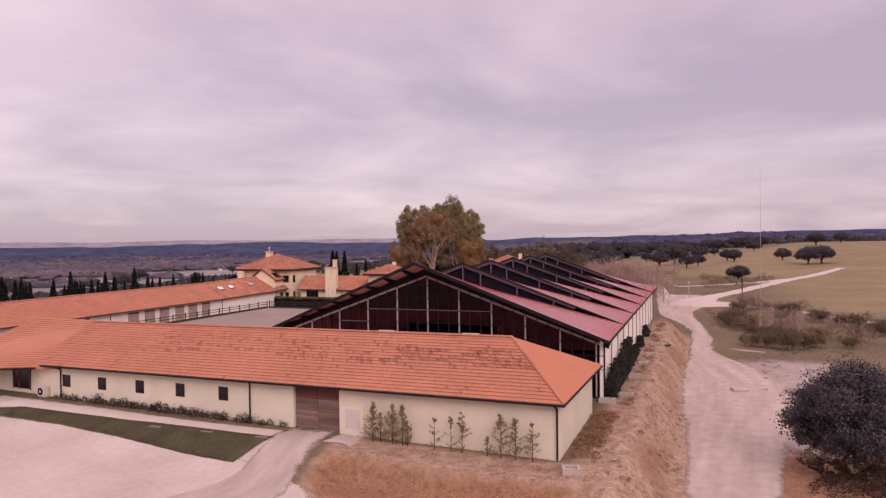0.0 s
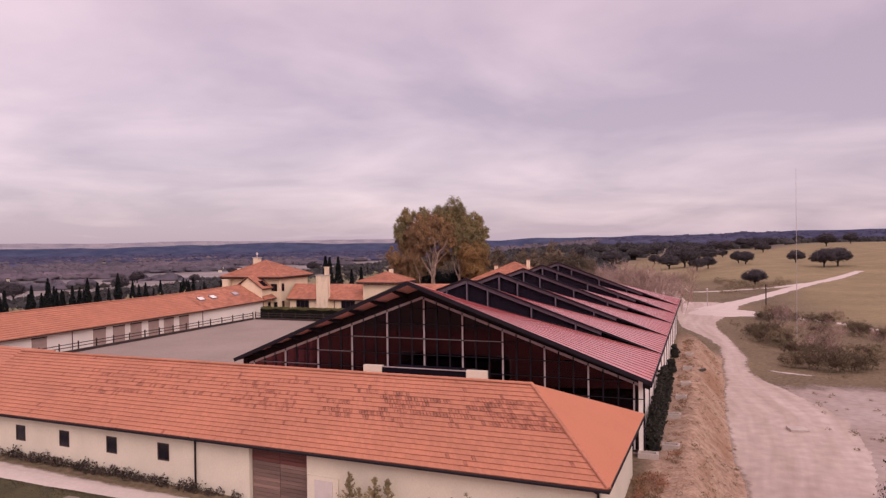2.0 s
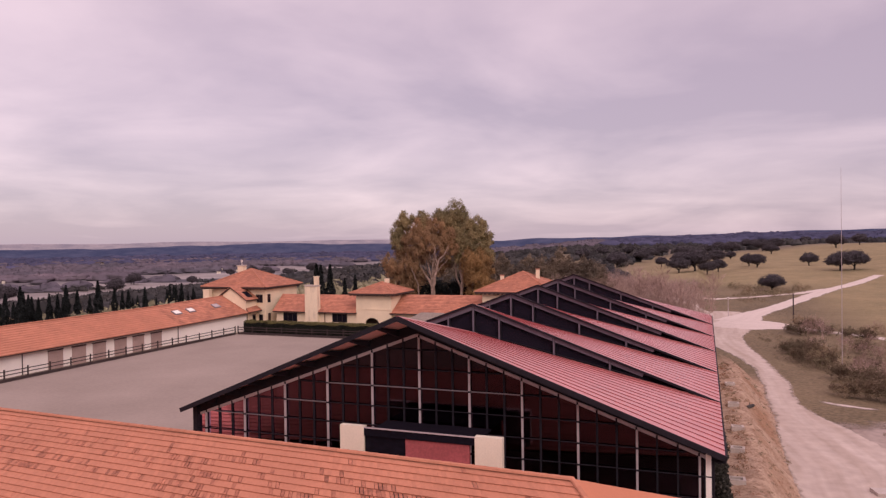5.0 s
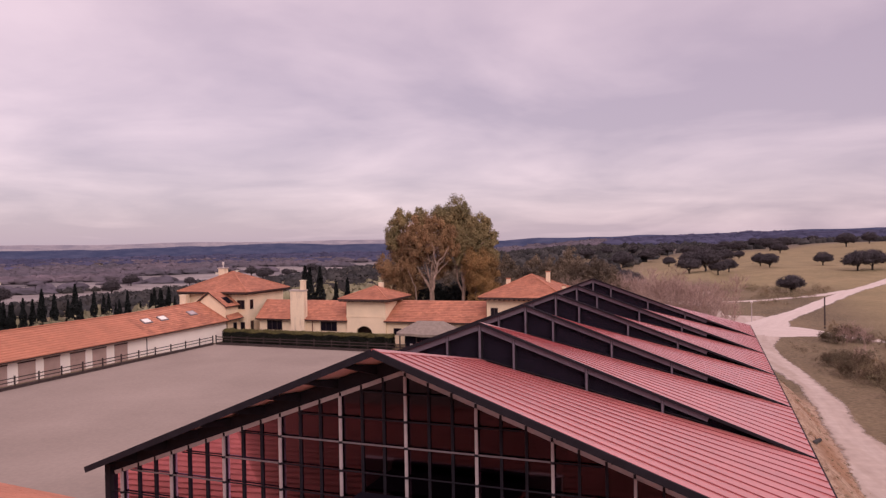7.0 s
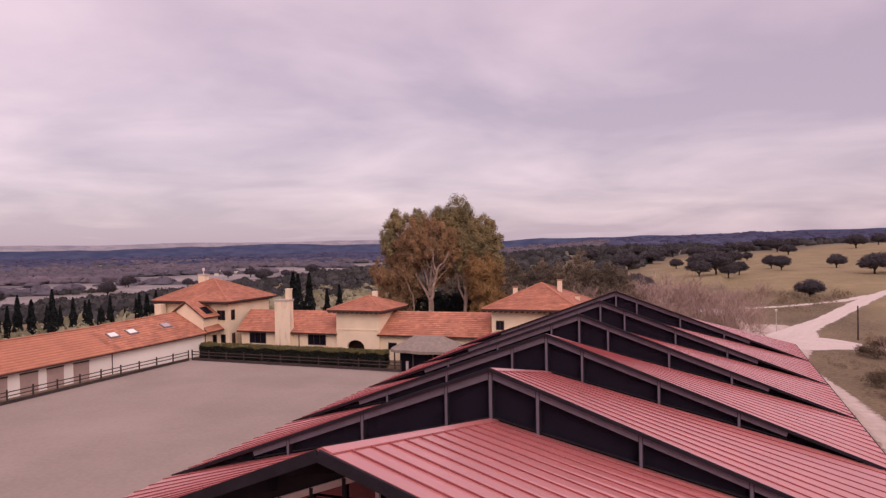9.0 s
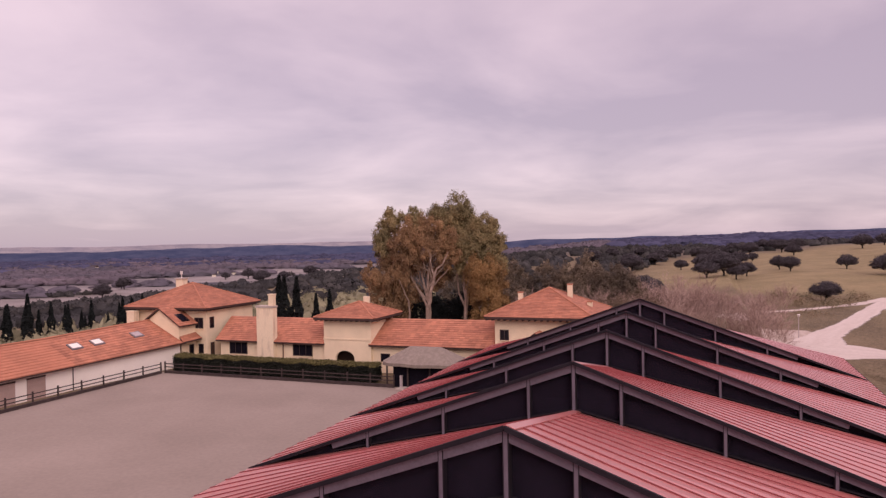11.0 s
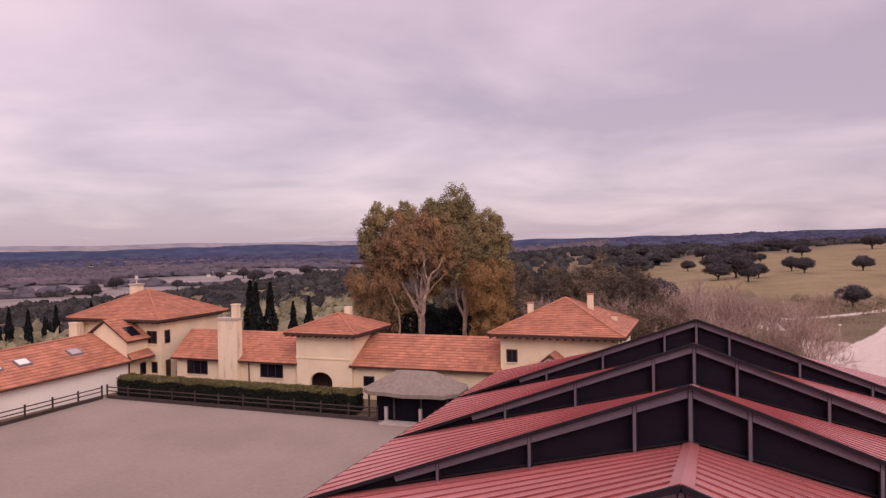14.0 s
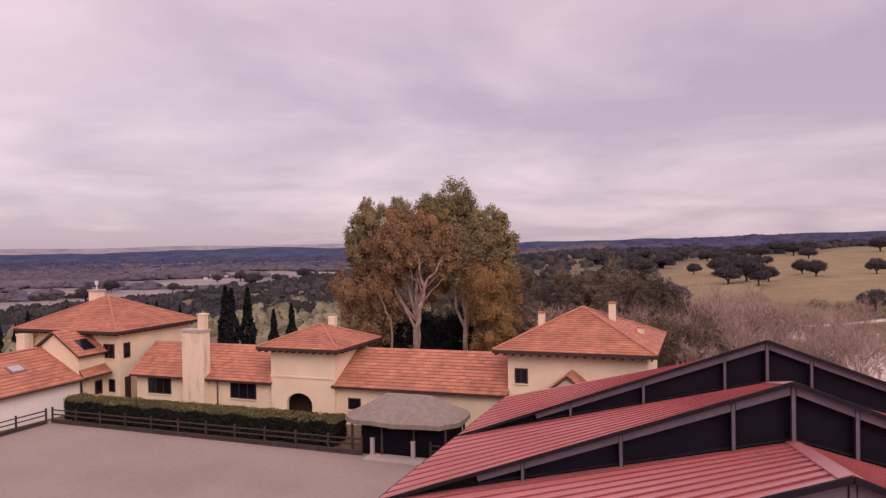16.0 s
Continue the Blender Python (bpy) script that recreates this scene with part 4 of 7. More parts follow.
ridge_caps(b, (r_r[0], r_r[1], r_r[2] + 0.03), (r_l[0], r_l[1], r_l[2] + 0.03), 0.12)
part("ridge_tiles", b, M_TILE, stable)
b = Build()
b.bar((e_l[0], -OV - 0.06, e_l[2] - 0.06), (e_r[0] + 0.05, -OV - 0.06, e_r[2] - 0.04), 0.10, 0.08)
b.bar((e_r[0] + 0.02, -OV, e_r[2] - 0.07), (b_r[0] + 0.02, b_r[1], b_r[2] - 0.05), 0.04, 0.05)
part("gutter", b, M_BLACK, stable)
for u in (-3.62, U1 - 0.06, U0 + 2.6):
    b = Build()
    b.tube((u, -OV - 0.02, sz(u, EV) - 0.08), (u, -0.07, sz(u, EV) - 0.30), 0.05, 0.05)
    b.tube((u, -0.07, sz(u, EV) - 0.30), (u, -0.07, -0.3), 0.05, 0.05)
    part("downpipe", b, M_BLACK, stable)
# west wing of the stable with a deep porch roof
wing = thing("stable_wing", "cream stable wing under a tiled porch roof", "stable", (-27.4, -8.3, -0.1), -5.0)
part("wall", Build().box(-9, 0.1, -1.0, 0.0, 0.4, 2.3).box(-0.3, 0.4, -1.0, 0.0, 4.0, 2.3), M_STUCCO, wing)
w = part("window", Build().box(-3.2, 0.04, 0.42, -1.2, 0.09, 2.0), M_DARKGLASS, wing)
for x in (-3.25, -2.55, -1.27):
    part("frame", Build().box(x, 0.0, 0.37, x + 0.12, 0.06, 2.05), M_WOODRED, w)
wa, wb, wc, wd = (0.9, -0.9, 2.40), (2.6, 0.0, 2.42), (1.2, 6.2, 5.0), (-9, 6.2, 5.0)
we = (-9, -3.4, 1.9)
b = Build()
for q in ((we, wa, wc, wd), (wa, wb, wc)):
    b.hexa([(x, y, z - 0.15) for x, y, z in q], [(x, y, z) for x, y, z in q])
part("roof", b, M_TILE, wing)
b = Build()
for tu, tv, c, drop in tile_rows(we, wa, wc, wd, 0.37, 0.5, 0.05):
    add_tile(b, c, drop)
part("roof_tiles", b, M_TILE, wing, kind="stuff")
b = Build()
b.bar((wa[0], wa[1] - 0.05, wa[2] - 0.08), (we[0], we[1] - 0.05, we[2] - 0.08), 0.12, 0.12)
part("gutter", b, M_BLACK, wing)

# ---- long west building ----
barn = thing("storage_building", "long low white building with a clay tile roof beside the arena", "outbuilding", (-52.4, 0, -0.3))


def rise(y):
    """The roof climbs a little towards the house."""
    return 0.036 * max(0.0, y - 43.0)


LE, LR, YB = (0.5, 2.62), (-3.9, 4.95), 59.0
part("wall", Build().box(-0.3, -6, -1, 0, 45.0, 2.55).hexa([(-0.3, 45, -1), (0, 45, -1), (1.25, YB - 0.8, -1), (0.95, YB - 0.8, -1)], [(-0.3, 45, 2.55), (0, 45, 2.55), (1.25, YB - 0.8, 2.95), (0.95, YB - 0.8, 2.95)]), M_WHITEWASH, barn)
part("end_wall", Build().box(-8, YB - 0.8, -1, 1.2, YB - 0.5, 2.9), M_STUCCO_Y, barn)
for y in (17.4, 25.6, 28.6, 31.4, 34.5, 37.3, 40.3):
    d = part("shutter", Build().box(0.0, y, -0.6, 0.05, y + 1.85, 2.2), M_SHUT, barn, "closed mauve-brown roller shutter")
    for j in range(10):
        part("slat", Build().box(0.05, y + 0.04, -0.55 + j * 0.275, 0.075, y + 1.81, -0.30 + j * 0.275), M_SHUT, d)
    part("lintel", Build().box(0.0, y - 0.05, 2.2, 0.06, y + 1.9, 2.33), M_FRAME, d)
for y0, y1, mt, nm in ((-8.0, 45.1, M_TILE, "orange clay tiles"), (45.1, YB + 0.3, M_TILE_OLD, "darker worn clay tiles")):
    out = 1.25 if y1 > 50 else 0.0
    a, c = (LE[0], y0, LE[1] + rise(y0)), (LE[0] + out, y1 - out * 0.6, LE[1] + rise(y1) - 0.12 * out)
    d2, e2 = (LR[0] + out * 0.75, y1 - out * 0.6, LR[1] + rise(y1) - 0.05 * out), (LR[0], y0, LR[1] + rise(y0))
    f, g = (-8.3, y0, LE[1] + rise(y0)), (-8.3, y1, LE[1] + rise(y1))
    b = Build()
    for q in ((a, c, d2, e2), (g, f, e2, d2)):
        b.hexa([(x, y, z - 0.16) for x, y, z in q], [(x, y, z) for x, y, z in q])
    part("roof_deck", b, M_TILE, barn)
    b = Build()
    for tu, tv, cc, drop in tile_rows(a, c, d2, e2, 0.42, 0.55, 0.05):
        add_tile(b, cc, drop)
    part("roof_tiles", b, mt, barn, nm, "stuff")
    b = Build()
    ridge_caps(b, (e2[0], e2[1], e2[2] + 0.03), (d2[0], d2[1], d2[2] + 0.03), 0.14, 0.6)
    part("ridge_tiles", b, M_TILE, barn)
    part("gutter", Build().bar((a[0] + 0.05, a[1], a[2] - 0.1), (c[0] + 0.05, c[1], c[2] - 0.1), 0.12, 0.12), M_FRAME, barn)
part("downpipe", Build().tube((0.06, 45.1, 2.5), (0.06, 45.1, -0.9), 0.05, 0.05), M_FRAME, barn)
part("downpipe", Build().tube((0.06, 22.6, 2.5), (0.06, 22.6, -0.9), 0.05, 0.05), M_FRAME, barn)


def barn_roof(y, t):
    """A point on the north part of the roof, t from eave to ridge."""
    f = (y - 45.1) / (YB + 0.3 - 45.1)
    eave = (LE[0] + 1.25 * f, LE[1] + rise(y) - 0.15 * f)
    top = (LR[0] + 0.94 * f, LR[1] + rise(y) - 0.06 * f)
    return (eave[0] + (top[0] - eave[0]) * t, y, eave[1] + (top[1] - eave[1]) * t)


for y in (46.4, 48.9, 53.8):
    q = [barn_roof(y, 0.46), barn_roof(y + 1.25, 0.46), barn_roof(y + 1.25, 0.65), barn_roof(y, 0.65)]
    s = part("skylight", Build().slab(*[(a, c, e + 0.17) for a, c, e in q], 0.16), M_RAIL, barn, "roof window in a grey frame, sky reflection painted on its pane")
    q = [barn_roof(y + 0.14, 0.485), barn_roof(y + 1.11, 0.485), barn_roof(y + 1.11, 0.625), barn_roof(y + 0.14, 0.625)]
    # opaque pane; the sky's reflection is put into its pale colour
    part("pane", Build().slab(*[(a, c, e + 0.195) for a, c, e in q], 0.02), M_POST if y > 53 else M_WHITEWASH, s)

# ---- house ----
house = thing("country_house", "yellow rendered country house with towers and clay tile roofs", "house", (0, 60.9, 0))


def hip_roof(x0, y0, x1, y1, z, apex, name="roof", mat=M_TILE_OLD, course=0.38, width=0.5):
    """Pyramid roof over the eave rectangle; apex x, y, z."""
    c = [(x0, y0, z), (x1, y0, z), (x1, y1, z), (x0, y1, z)]
    b = Build()
    b.hexa([(x, y, zz - 0.22) for x, y, zz in c], c)
    rf = part(name, b, M_FRAME, house)
    for i in range(int((x1 - x0 - 0.3) / 0.6) + 1):
        x = x0 + 0.15 + i * 0.6
        part("rafter", Build().box(x, y0 + 0.04, z - 0.36, x + 0.11, y0 + 0.80, z - 0.222), M_FRAME, rf)
    for i in range(int((y1 - y0 - 1.8) / 0.6) + 1):
        y = y0 + 0.95 + i * 0.6
        part("rafter", Build().box(x1 - 0.58, y, z - 0.36, x1 - 0.04, y + 0.11, z - 0.222), M_FRAME, rf)
    t = Build()
    caps = Build()
    for i in range(4):
        p, q = c[i], c[(i + 1) % 4]
        t.poly(p, q, apex)
        for tu, tv, cc, drop in tile_rows(p, q, apex, apex, course, width, 0.05):
            add_tile(t, cc, drop)
        ridge_caps(caps, (p[0], p[1], p[2] + 0.05), (apex[0], apex[1], apex[2] + 0.05), 0.11, 0.5)
    part("tiles", t, mat, rf, "clay tiles", "stuff")
    part("hip_tiles", caps, M_TILE, rf)
    return rf


def lean_roof(p, q, r, s, mat=M_TILE_OLD, name="roof", course=0.38, width=0.5):
    b = Build()
    b.hexa([(x, y, z - 0.15) for x, y, z in (p, q, r, s)], [p, q, r, s])
    rf = part(name, b, M_FRAME, house)
    t = Build()
    for tu, tv, cc, drop in tile_rows(p, q, r, s, course, width, 0.05):
        add_tile(t, cc, drop)
    part("tiles", t, mat, rf, "clay tiles", "stuff")
    return rf


def window_s(x0, z0, x1, z1, y=0.0, bars=2, name="window"):
    """A window in a wall that faces the arena."""
    w = part(name, Build().box(x0 + 0.07, y - 0.03, z0 + 0.07, x1 - 0.07, y - 0.01, z1 - 0.07), M_DARKGLASS, house)
    for q in ((x0, z0, x0 + 0.08, z1), (x1 - 0.08, z0, x1, z1), (x0 + 0.08, z0, x1 - 0.08, z0 + 0.08), (x0 + 0.08, z1 - 0.08, x1 - 0.08, z1)):
        part("frame", Build().box(q[0], y - 0.06, q[1], q[2], y + 0.02, q[3]), M_FRAME, w)
    for i in range(1, bars):
        x = x0 + (x1 - x0) * i / bars
        part("glazing_bar", Build().box(x - 0.03, y - 0.05, z0 + 0.08, x + 0.03, y - 0.03, z1 - 0.08), M_FRAME, w)
    part("sill", Build().box(x0 - 0.06, y - 0.12, z0 - 0.08, x1 + 0.06, y + 0.0, z0 - 0.002), M_STUCCO_Y, w)
    return w


def window_e(y0, z0, y1, z1, x):
    """A window in a wall that faces east."""
    w = part("window", Build().box(x + 0.01, y0 + 0.07, z0 + 0.07, x + 0.03, y1 - 0.07, z1 - 0.07), M_DARKGLASS, house)
    for q in ((y0, z0, y0 + 0.08, z1), (y1 - 0.08, z0, y1, z1), (y0 + 0.08, z0, y1 - 0.08, z0 + 0.08), (y0 + 0.08, z1 - 0.08, y1 - 0.08, z1)):
        part("frame", Build().box(x - 0.02, q[0], q[1], x + 0.06, q[2], q[3]), M_FRAME, w)
    return w


# west tower
part("wall", Build().box(-60.0, 0, -1.5, -49.55, 8.6, 6.3), M_STUCCO_Y, house, "tower wall")
hip_roof(-61.0, -0.9, -48.95, 9.5, 6.42, (-55.3, 4.4, 9.0))
window_s(-51.33, 4.0, -50.1, 5.25)
window_s(-50.8, 1.1, -50.1, 2.22, 0.0, 1)
window_e(-1.15, 1.05, -0.4, 2.25, -51.2)
window_e(0.42, 4.0, 1.15, 5.3, -49.55)
part("door", Build().box(-49.55, 0.5, 0.0, -49.46, 1.1, 2.35), M_FRAME, house)
part("downpipe", Build().tube((-49.62, -0.07, 6.1), (-49.62, -0.07, 0.0), 0.06, 0.06), M_STUCCO_Y, house)
chm = part("chimney", Build().box(-58.4, 5.0, 7.4, -57.4, 6.0, 9.4), M_STAINED, house)
part("cap", Build().box(-58.5, 4.9, 9.4, -57.3, 6.1, 9.55), M_CONC, chm)
part("cowl", Build().tube((-57.9, 5.5, 9.55), (-57.9, 5.5, 10.0), 0.06, 0.06).tube((-57.9, 5.5, 10.0), (-57.9, 5.5, 10.4), 0.17, 0.17, 10), M_WHITE, chm)
part("chimney", Build().box(-60.2, -1.3, 4.0, -59.1, -0.5, 5.85).box(-60.25, -1.35, 5.85, -59.05, -0.45, 6.0), M_STAINED, house)
# annex gable in front of the tower
part("wall", Build().hexa([(-56.4, -2.75, -1), (-51.2, -2.75, -1), (-51.2, -2.75, 4.65), (-53.8, -2.75, 6.4), (-56.4, -2.75, 4.65)], [(-56.4, 0, -1), (-51.2, 0, -1), (-51.2, 0, 4.65), (-53.8, 0, 6.4), (-56.4, 0, 4.65)]), M_STUCCO_Y, house)
lean_roof((-50.85, -3.05, 4.6), (-50.85, 0.0, 4.6), (-53.8, 0.0, 6.6), (-53.8, -3.05, 6.6))
lean_roof((-56.75, 0.0, 4.6), (-56.75, -3.05, 4.6), (-53.8, -3.05, 6.6), (-53.8, 0.0, 6.6))
sk = part("skylight", Build().slab((-51.35, -2.0, 5.05), (-51.35, -0.8, 5.05), (-52.45, -0.8, 5.8), (-52.45, -2.0, 5.8), 0.1), M_DARKGLASS, house, "dark roof window")
# short pent roof between annex and tower
lean_roof((-50.65, -2.7, 2.78), (-49.95, -0.45, 2.98), (-51.3, -0.02, 3.62), (-51.3, -2.7, 3.45))
part("downpipe", Build().tube((-51.1, -2.6, 2.6), (-51.1, -2.6, -0.5), 0.05, 0.05), M_FRAME, house)
# west wing
part("wall", Build().box(-47.7, 0, -1.5, -33.9, 0.3, 2.95).hexa([(-47.7, 0.3, -1.5), (-47.4, 0.3, -1.5), (-47.4, 8, -1.5), (-47.7, 8, -1.5)], [(-47.7, 0.3, 2.95), (-47.4, 0.3, 2.95), (-47.4, 8, 2.95), (-47.7, 8, 2.95)]), M_STUCCO_Y, house)
lean_roof((-48.0, -0.55, 2.85), (-33.9, -0.55, 2.85), (-33.9, 3.6, 5.1), (-48.9, 3.6, 5.1))
lean_roof((-33.9, 8, 2.85), (-48.9, 8, 2.85), (-48.9, 3.6, 5.1), (-33.9, 3.6, 5.1))
window_s(-46.45, 1.28, -44.05, 2.62, bars=3)
window_s(-38.08, 1.36, -35.63, 2.64, bars=3)
chm = part("chimney", Build().box(-42.3, -0.65, -0.5, -40.2, 0.2, 6.6), M_STAINED, house, "broad rendered chimney stack")
part("cap", Build().box(-42.37, -0.72, 6.6, -40.13, 0.28, 6.82), M_CONC, chm)
part("flue", Build().box(-40.85, -0.45, 6.82, -40.25, 0.1, 8.0).box(-40.92, -0.5, 8.0, -40.18, 0.15, 8.1), M_STUCCO_Y, chm)
part("downpipe", Build().tube((-39.3, -0.1, 2.75), (-39.3, -0.1, -0.3), 0.06, 0.06), M_WOODRED, house)
# gate tower with an arched passage
AX, AR = -31.45, 1.12
b = Build()
b.box(-33.95, -0.4, -1.5, AX - AR, -0.1, 5.5)
b.box(AX + AR, -0.4, -1.5, -28.4, -0.1, 5.5)
n = 10
for i in range(n):
    a0, a1 = math.pi - math.pi * i / n, math.pi - math.pi * (i + 1) / n
    x0, x1 = AX + AR * math.cos(a0), AX + AR * math.cos(a1)
    z0, z1 = 1.35 + 0.85 * math.sin(a0), 1.35 + 0.85 * math.sin(a1)
    b.hexa([(x0, -0.4, z0), (x1, -0.4, z1), (x1, -0.1, z1), (x0, -0.1, z0)], [(x0, -0.4, 5.5), (x1, -0.4, 5.5), (x1, -0.1, 5.5), (x0, -0.1, 5.5)])
b.box(-28.7, -0.1, -1.5, -28.4, 5.2, 5.5)
b.box(-33.95, -0.1, -1.5, -33.65, 5.2, 5.5)
b.box(-33.65, 4.9, -1.5, -28.7, 5.2, 5.5)
part("wall", b, M_STUCCO_Y, house, "gate tower wall")
part("moulding", Build().box(-34.0, -0.46, 3.35, -28.35, -0.4, 3.5), M_STUCCO_Y, house)
# dark sheet set behind the arch for the shade inside the opening
part("passage_shade", Build().box(-33.6, 1.2, -0.5, -28.75, 1.4, 3.0), M_FRAME, house)
hip_roof(-34.75, -1.2, -27.6, 6.0, 5.72, (-31.15, 2.5, 7.15))
part("chimney", Build().box(-31.9, 4.9, 5.7, -31.3, 5.4, 7.5), M_STAINED, house)
# east wing
part("wall", Build().box(-28.4, 0, -1.5, -15.0, 0.3, 3.05), M_STUCCO_Y, house)
lean_roof((-28.6, -0.55, 2.92), (-15.0, -0.55, 3.0), (-15.0, 3.7, 5.3), (-28.4, 3.7, 5.25))
lean_roof((-15.0, 8, 3.0), (-28.4, 8, 3.0), (-28.4, 3.7, 5.25), (-15.0, 3.7, 5.3))
window_s(-27.45, 1.15, -26.4, 2.02, bars=1)
window_s(-25.1, 1.15, -24.1, 2.02, bars=1)
# east tower
part("wall", Build().box(-15.05, 0, -1.5, -5.8, 9.6, 6.0), M_STUCCO_Y, house)
hip_roof(-15.9, -0.85, -5.15, 10.5, 6.15, (-10.7, 5.0, 8.6))
window_s(-14.55, 3.82, -13.65, 4.85)
for x, y, z in ((-14.1, 6.6, 7.95), (-8.6, 5.2, 8.9), (-6.6, 5.0, 7.2)):
    c = part("chimney", Build().box(x - 0.23, y - 0.23, 6.3, x + 0.23, y + 0.23, z), M_STAINED, house)
    part("cap", Build().box(x - 0.28, y - 0.28, z, x + 0.28, y + 0.28, z + 0.1), M_TILE, c)
lean_roof((-9.0, -2.2, 3.6), (-9.0, 0, 3.6), (-10.6, 0, 4.9), (-10.6, -2.2, 4.9))
lean_roof((-12.2, 0, 3.6), (-12.2, -2.2, 3.6), (-10.6, -2.2, 4.9), (-10.6, 0, 4.9))
part("wall", Build().hexa([(-12.0, -2.0, -1), (-9.2, -2.0, -1), (-9.2, -2.0, 3.7), (-10.6, -2.0, 4.8), (-12.0, -2.0, 3.7)], [(-12.0, 0, -1), (-9.2, 0, -1), (-9.2, 0, 3.7), (-10.6, 0, 4.8), (-12.0, 0, 3.7)]), M_STUCCO_Y, house)

# ---- arena fence, hedge, shelter ----
def fence_line(name, p, q, base, rails=(0.72, 1.06), gap=2.55, label="dark brown post-and-rail arena fence on a low kerb", kerb=0.34):
    fn = thing(name, label, "fence", (p[0], p[1], base))
    L = math.hypot(q[0] - p[0], q[1] - p[1])
    d = ((q[0] - p[0]) / L, (q[1] - p[1]) / L)
    n = round(L / gap)
    part("kerb_board", Build().bar((0, 0, kerb / 2), (d[0] * L, d[1] * L, kerb / 2), 0.22, kerb), M_FENCE, fn)
    for i in range(n + 1):
        x, y = d[0] * L * i / n, d[1] * L * i / n
        part("post", Build().box(x - 0.055, y - 0.055, -0.2, x + 0.055, y + 0.055, 1.24 + 0.06 * random.random()), M_FENCE, fn)
        if i < n:
            for z in rails:
                part("rail", Build().bar((x, y, z), (d[0] * L * (i + 1) / n, d[1] * L * (i + 1) / n, z), 0.05, 0.085), M_FENCE, fn)
    return fn


fence_line("fence", (-50.3, 4), (-50.1, 54.1), 0.0)
fence_line("fence", (-49.9, 54.5), (-22.9, 54.2), 0.0)
fence_line("fence", (-18.2, 54.2), (-13.6, 54.2), 0.0)
g = thing("gate_post", "short grey post at the arena entrance", "post", (-22.2, 54.3, 0))
part("shaft", Build().box(-0.11, -0.11, 0, 0.11, 0.11, 1.15), M_POST, g)
part("cap", Build().box(-0.13, -0.13, 1.15, 0.13, 0.13, 1.2), M_POST, g)
copy_thing(g, pose(-19.4, 54.3, 0))
step = part("doorstep", Build().box(-22.4, 53.4, 0.0, -18.4, 55.2, 0.16), M_CONC)
tagged(step, "pale stone threshold at the arena entrance", "step", kind="structure")


def leaf_cloud(points, size, rnd, hang=0.8, facing=None):
    """One small leaf spray, two crossed triangles, at each point."""
    n = len(points)
    pts = np.asarray(points, float)
    a = rnd.normal(size=(n, 3))
    a[:, 2] *= hang
    a /= np.linalg.norm(a, axis=1)[:, None]
    c = np.cross(a, rnd.normal(size=(n, 3)) if facing is None else facing)
    c /= np.linalg.norm(c, axis=1)[:, None]
    s = size * (0.6 + 0.8 * rnd.random((n, 1)))
    w = s * (0.45 + 0.3 * rnd.random((n, 1)))
    v = np.stack([pts - a * s, pts + c * w, pts + a * s, pts - c * w], 1).reshape(-1, 3)
    f = np.arange(n * 4).reshape(-1, 4)
    return v, f


def cloud_object(name, v, f, mat, parent=None, kind="", label=""):
    me = bpy.data.meshes.new(name)
    nv, nf = len(v), len(f)
    me.vertices.add(nv)
    me.vertices.foreach_set("co", np.asarray(v, np.float32).ravel())
    k = f.shape[1]
    me.loops.add(nf * k)
    me.loops.foreach_set("vertex_index", np.asarray(f, np.int32).ravel())
    me.polygons.add(nf)
    me.polygons.foreach_set("loop_start", np.arange(0, nf * k, k, dtype=np.int32))
    me.materials.append(mat)
    me.update()
    me.validate()
    ob = new(name, me)
    if parent is not None:
        ob.parent = parent
    return tagged(ob, label, kind=kind)


def lobes_points(lobes, n, rnd, fill=0.35, clump=60, soft=False):
    """Points near the skins of many small clumps that lie on the skins of the lobes (x, y, z, rx, ry, rz)."""
    vol = np.array([l[3] * l[4] + l[4] * l[5] + l[3] * l[5] for l in lobes])
    share = (vol / vol.sum() * n).astype(int) + 1
    out, nrm = [], []
    for l, k in zip(lobes, share):
        m = max(6, k // clump)
        d = rnd.normal(size=(m, 3))
        d /= np.linalg.norm(d, axis=1)[:, None]
        rad = (1 - fill * rnd.random((m, 1)) ** 1.5)
        cen = np.array(l[:3]) + d * rad * np.array(l[3:])
        pick = rnd.integers(0, m, k)
        cs = min(l[3:]) * ((0.24 + 0.26 * rnd.random((m, 1)) * 0.8) if soft else (0.26 + 0.34 * rnd.random((m, 1))))
        e = rnd.normal(size=(k, 3))
        e /= np.linalg.norm(e, axis=1)[:, None]
        e *= (0.35 + 0.65 * rnd.random((k, 1)))
        e[:, 2] *= 0.7
        if soft:
            # loose hanging plumes: dense at the heart, thinning outwards
            e = rnd.normal(size=(k, 3)) * 0.46
            e /= np.maximum(1.0, np.linalg.norm(e, axis=1)[:, None] / 1.1)
            e[:, 2] -= 0.45 * (e[:, 0] ** 2 + e[:, 1] ** 2) - 0.2
        out.append(cen[pick] + e * cs[pick])
        nrm.append(e * 1.1 + d[pick] * 0.5 + rnd.normal(size=(k, 3)) * 0.25)
    return np.concatenate(out), np.concatenate(nrm)


def limb(b, p, q, r0, r1, rnd, bends=3, wob=0.12):
    pts = [Vector(p)]
    for i in range(1, bends + 1):
        t = i / bends
        c = Vector(p).lerp(Vector(q), t)
        if i < bends:
            L = (Vector(q) - Vector(p)).length
            c += Vector(rnd.normal(size=3)) * wob * L * 0.5
        pts.append(c)
    for i in range(bends):
        ra, rb = r0 + (r1 - r0) * i / bends, r0 + (r1 - r0) * (i + 1) / bends
        b.tube(pts[i], pts[i + 1], ra, rb, 6)
    return pts


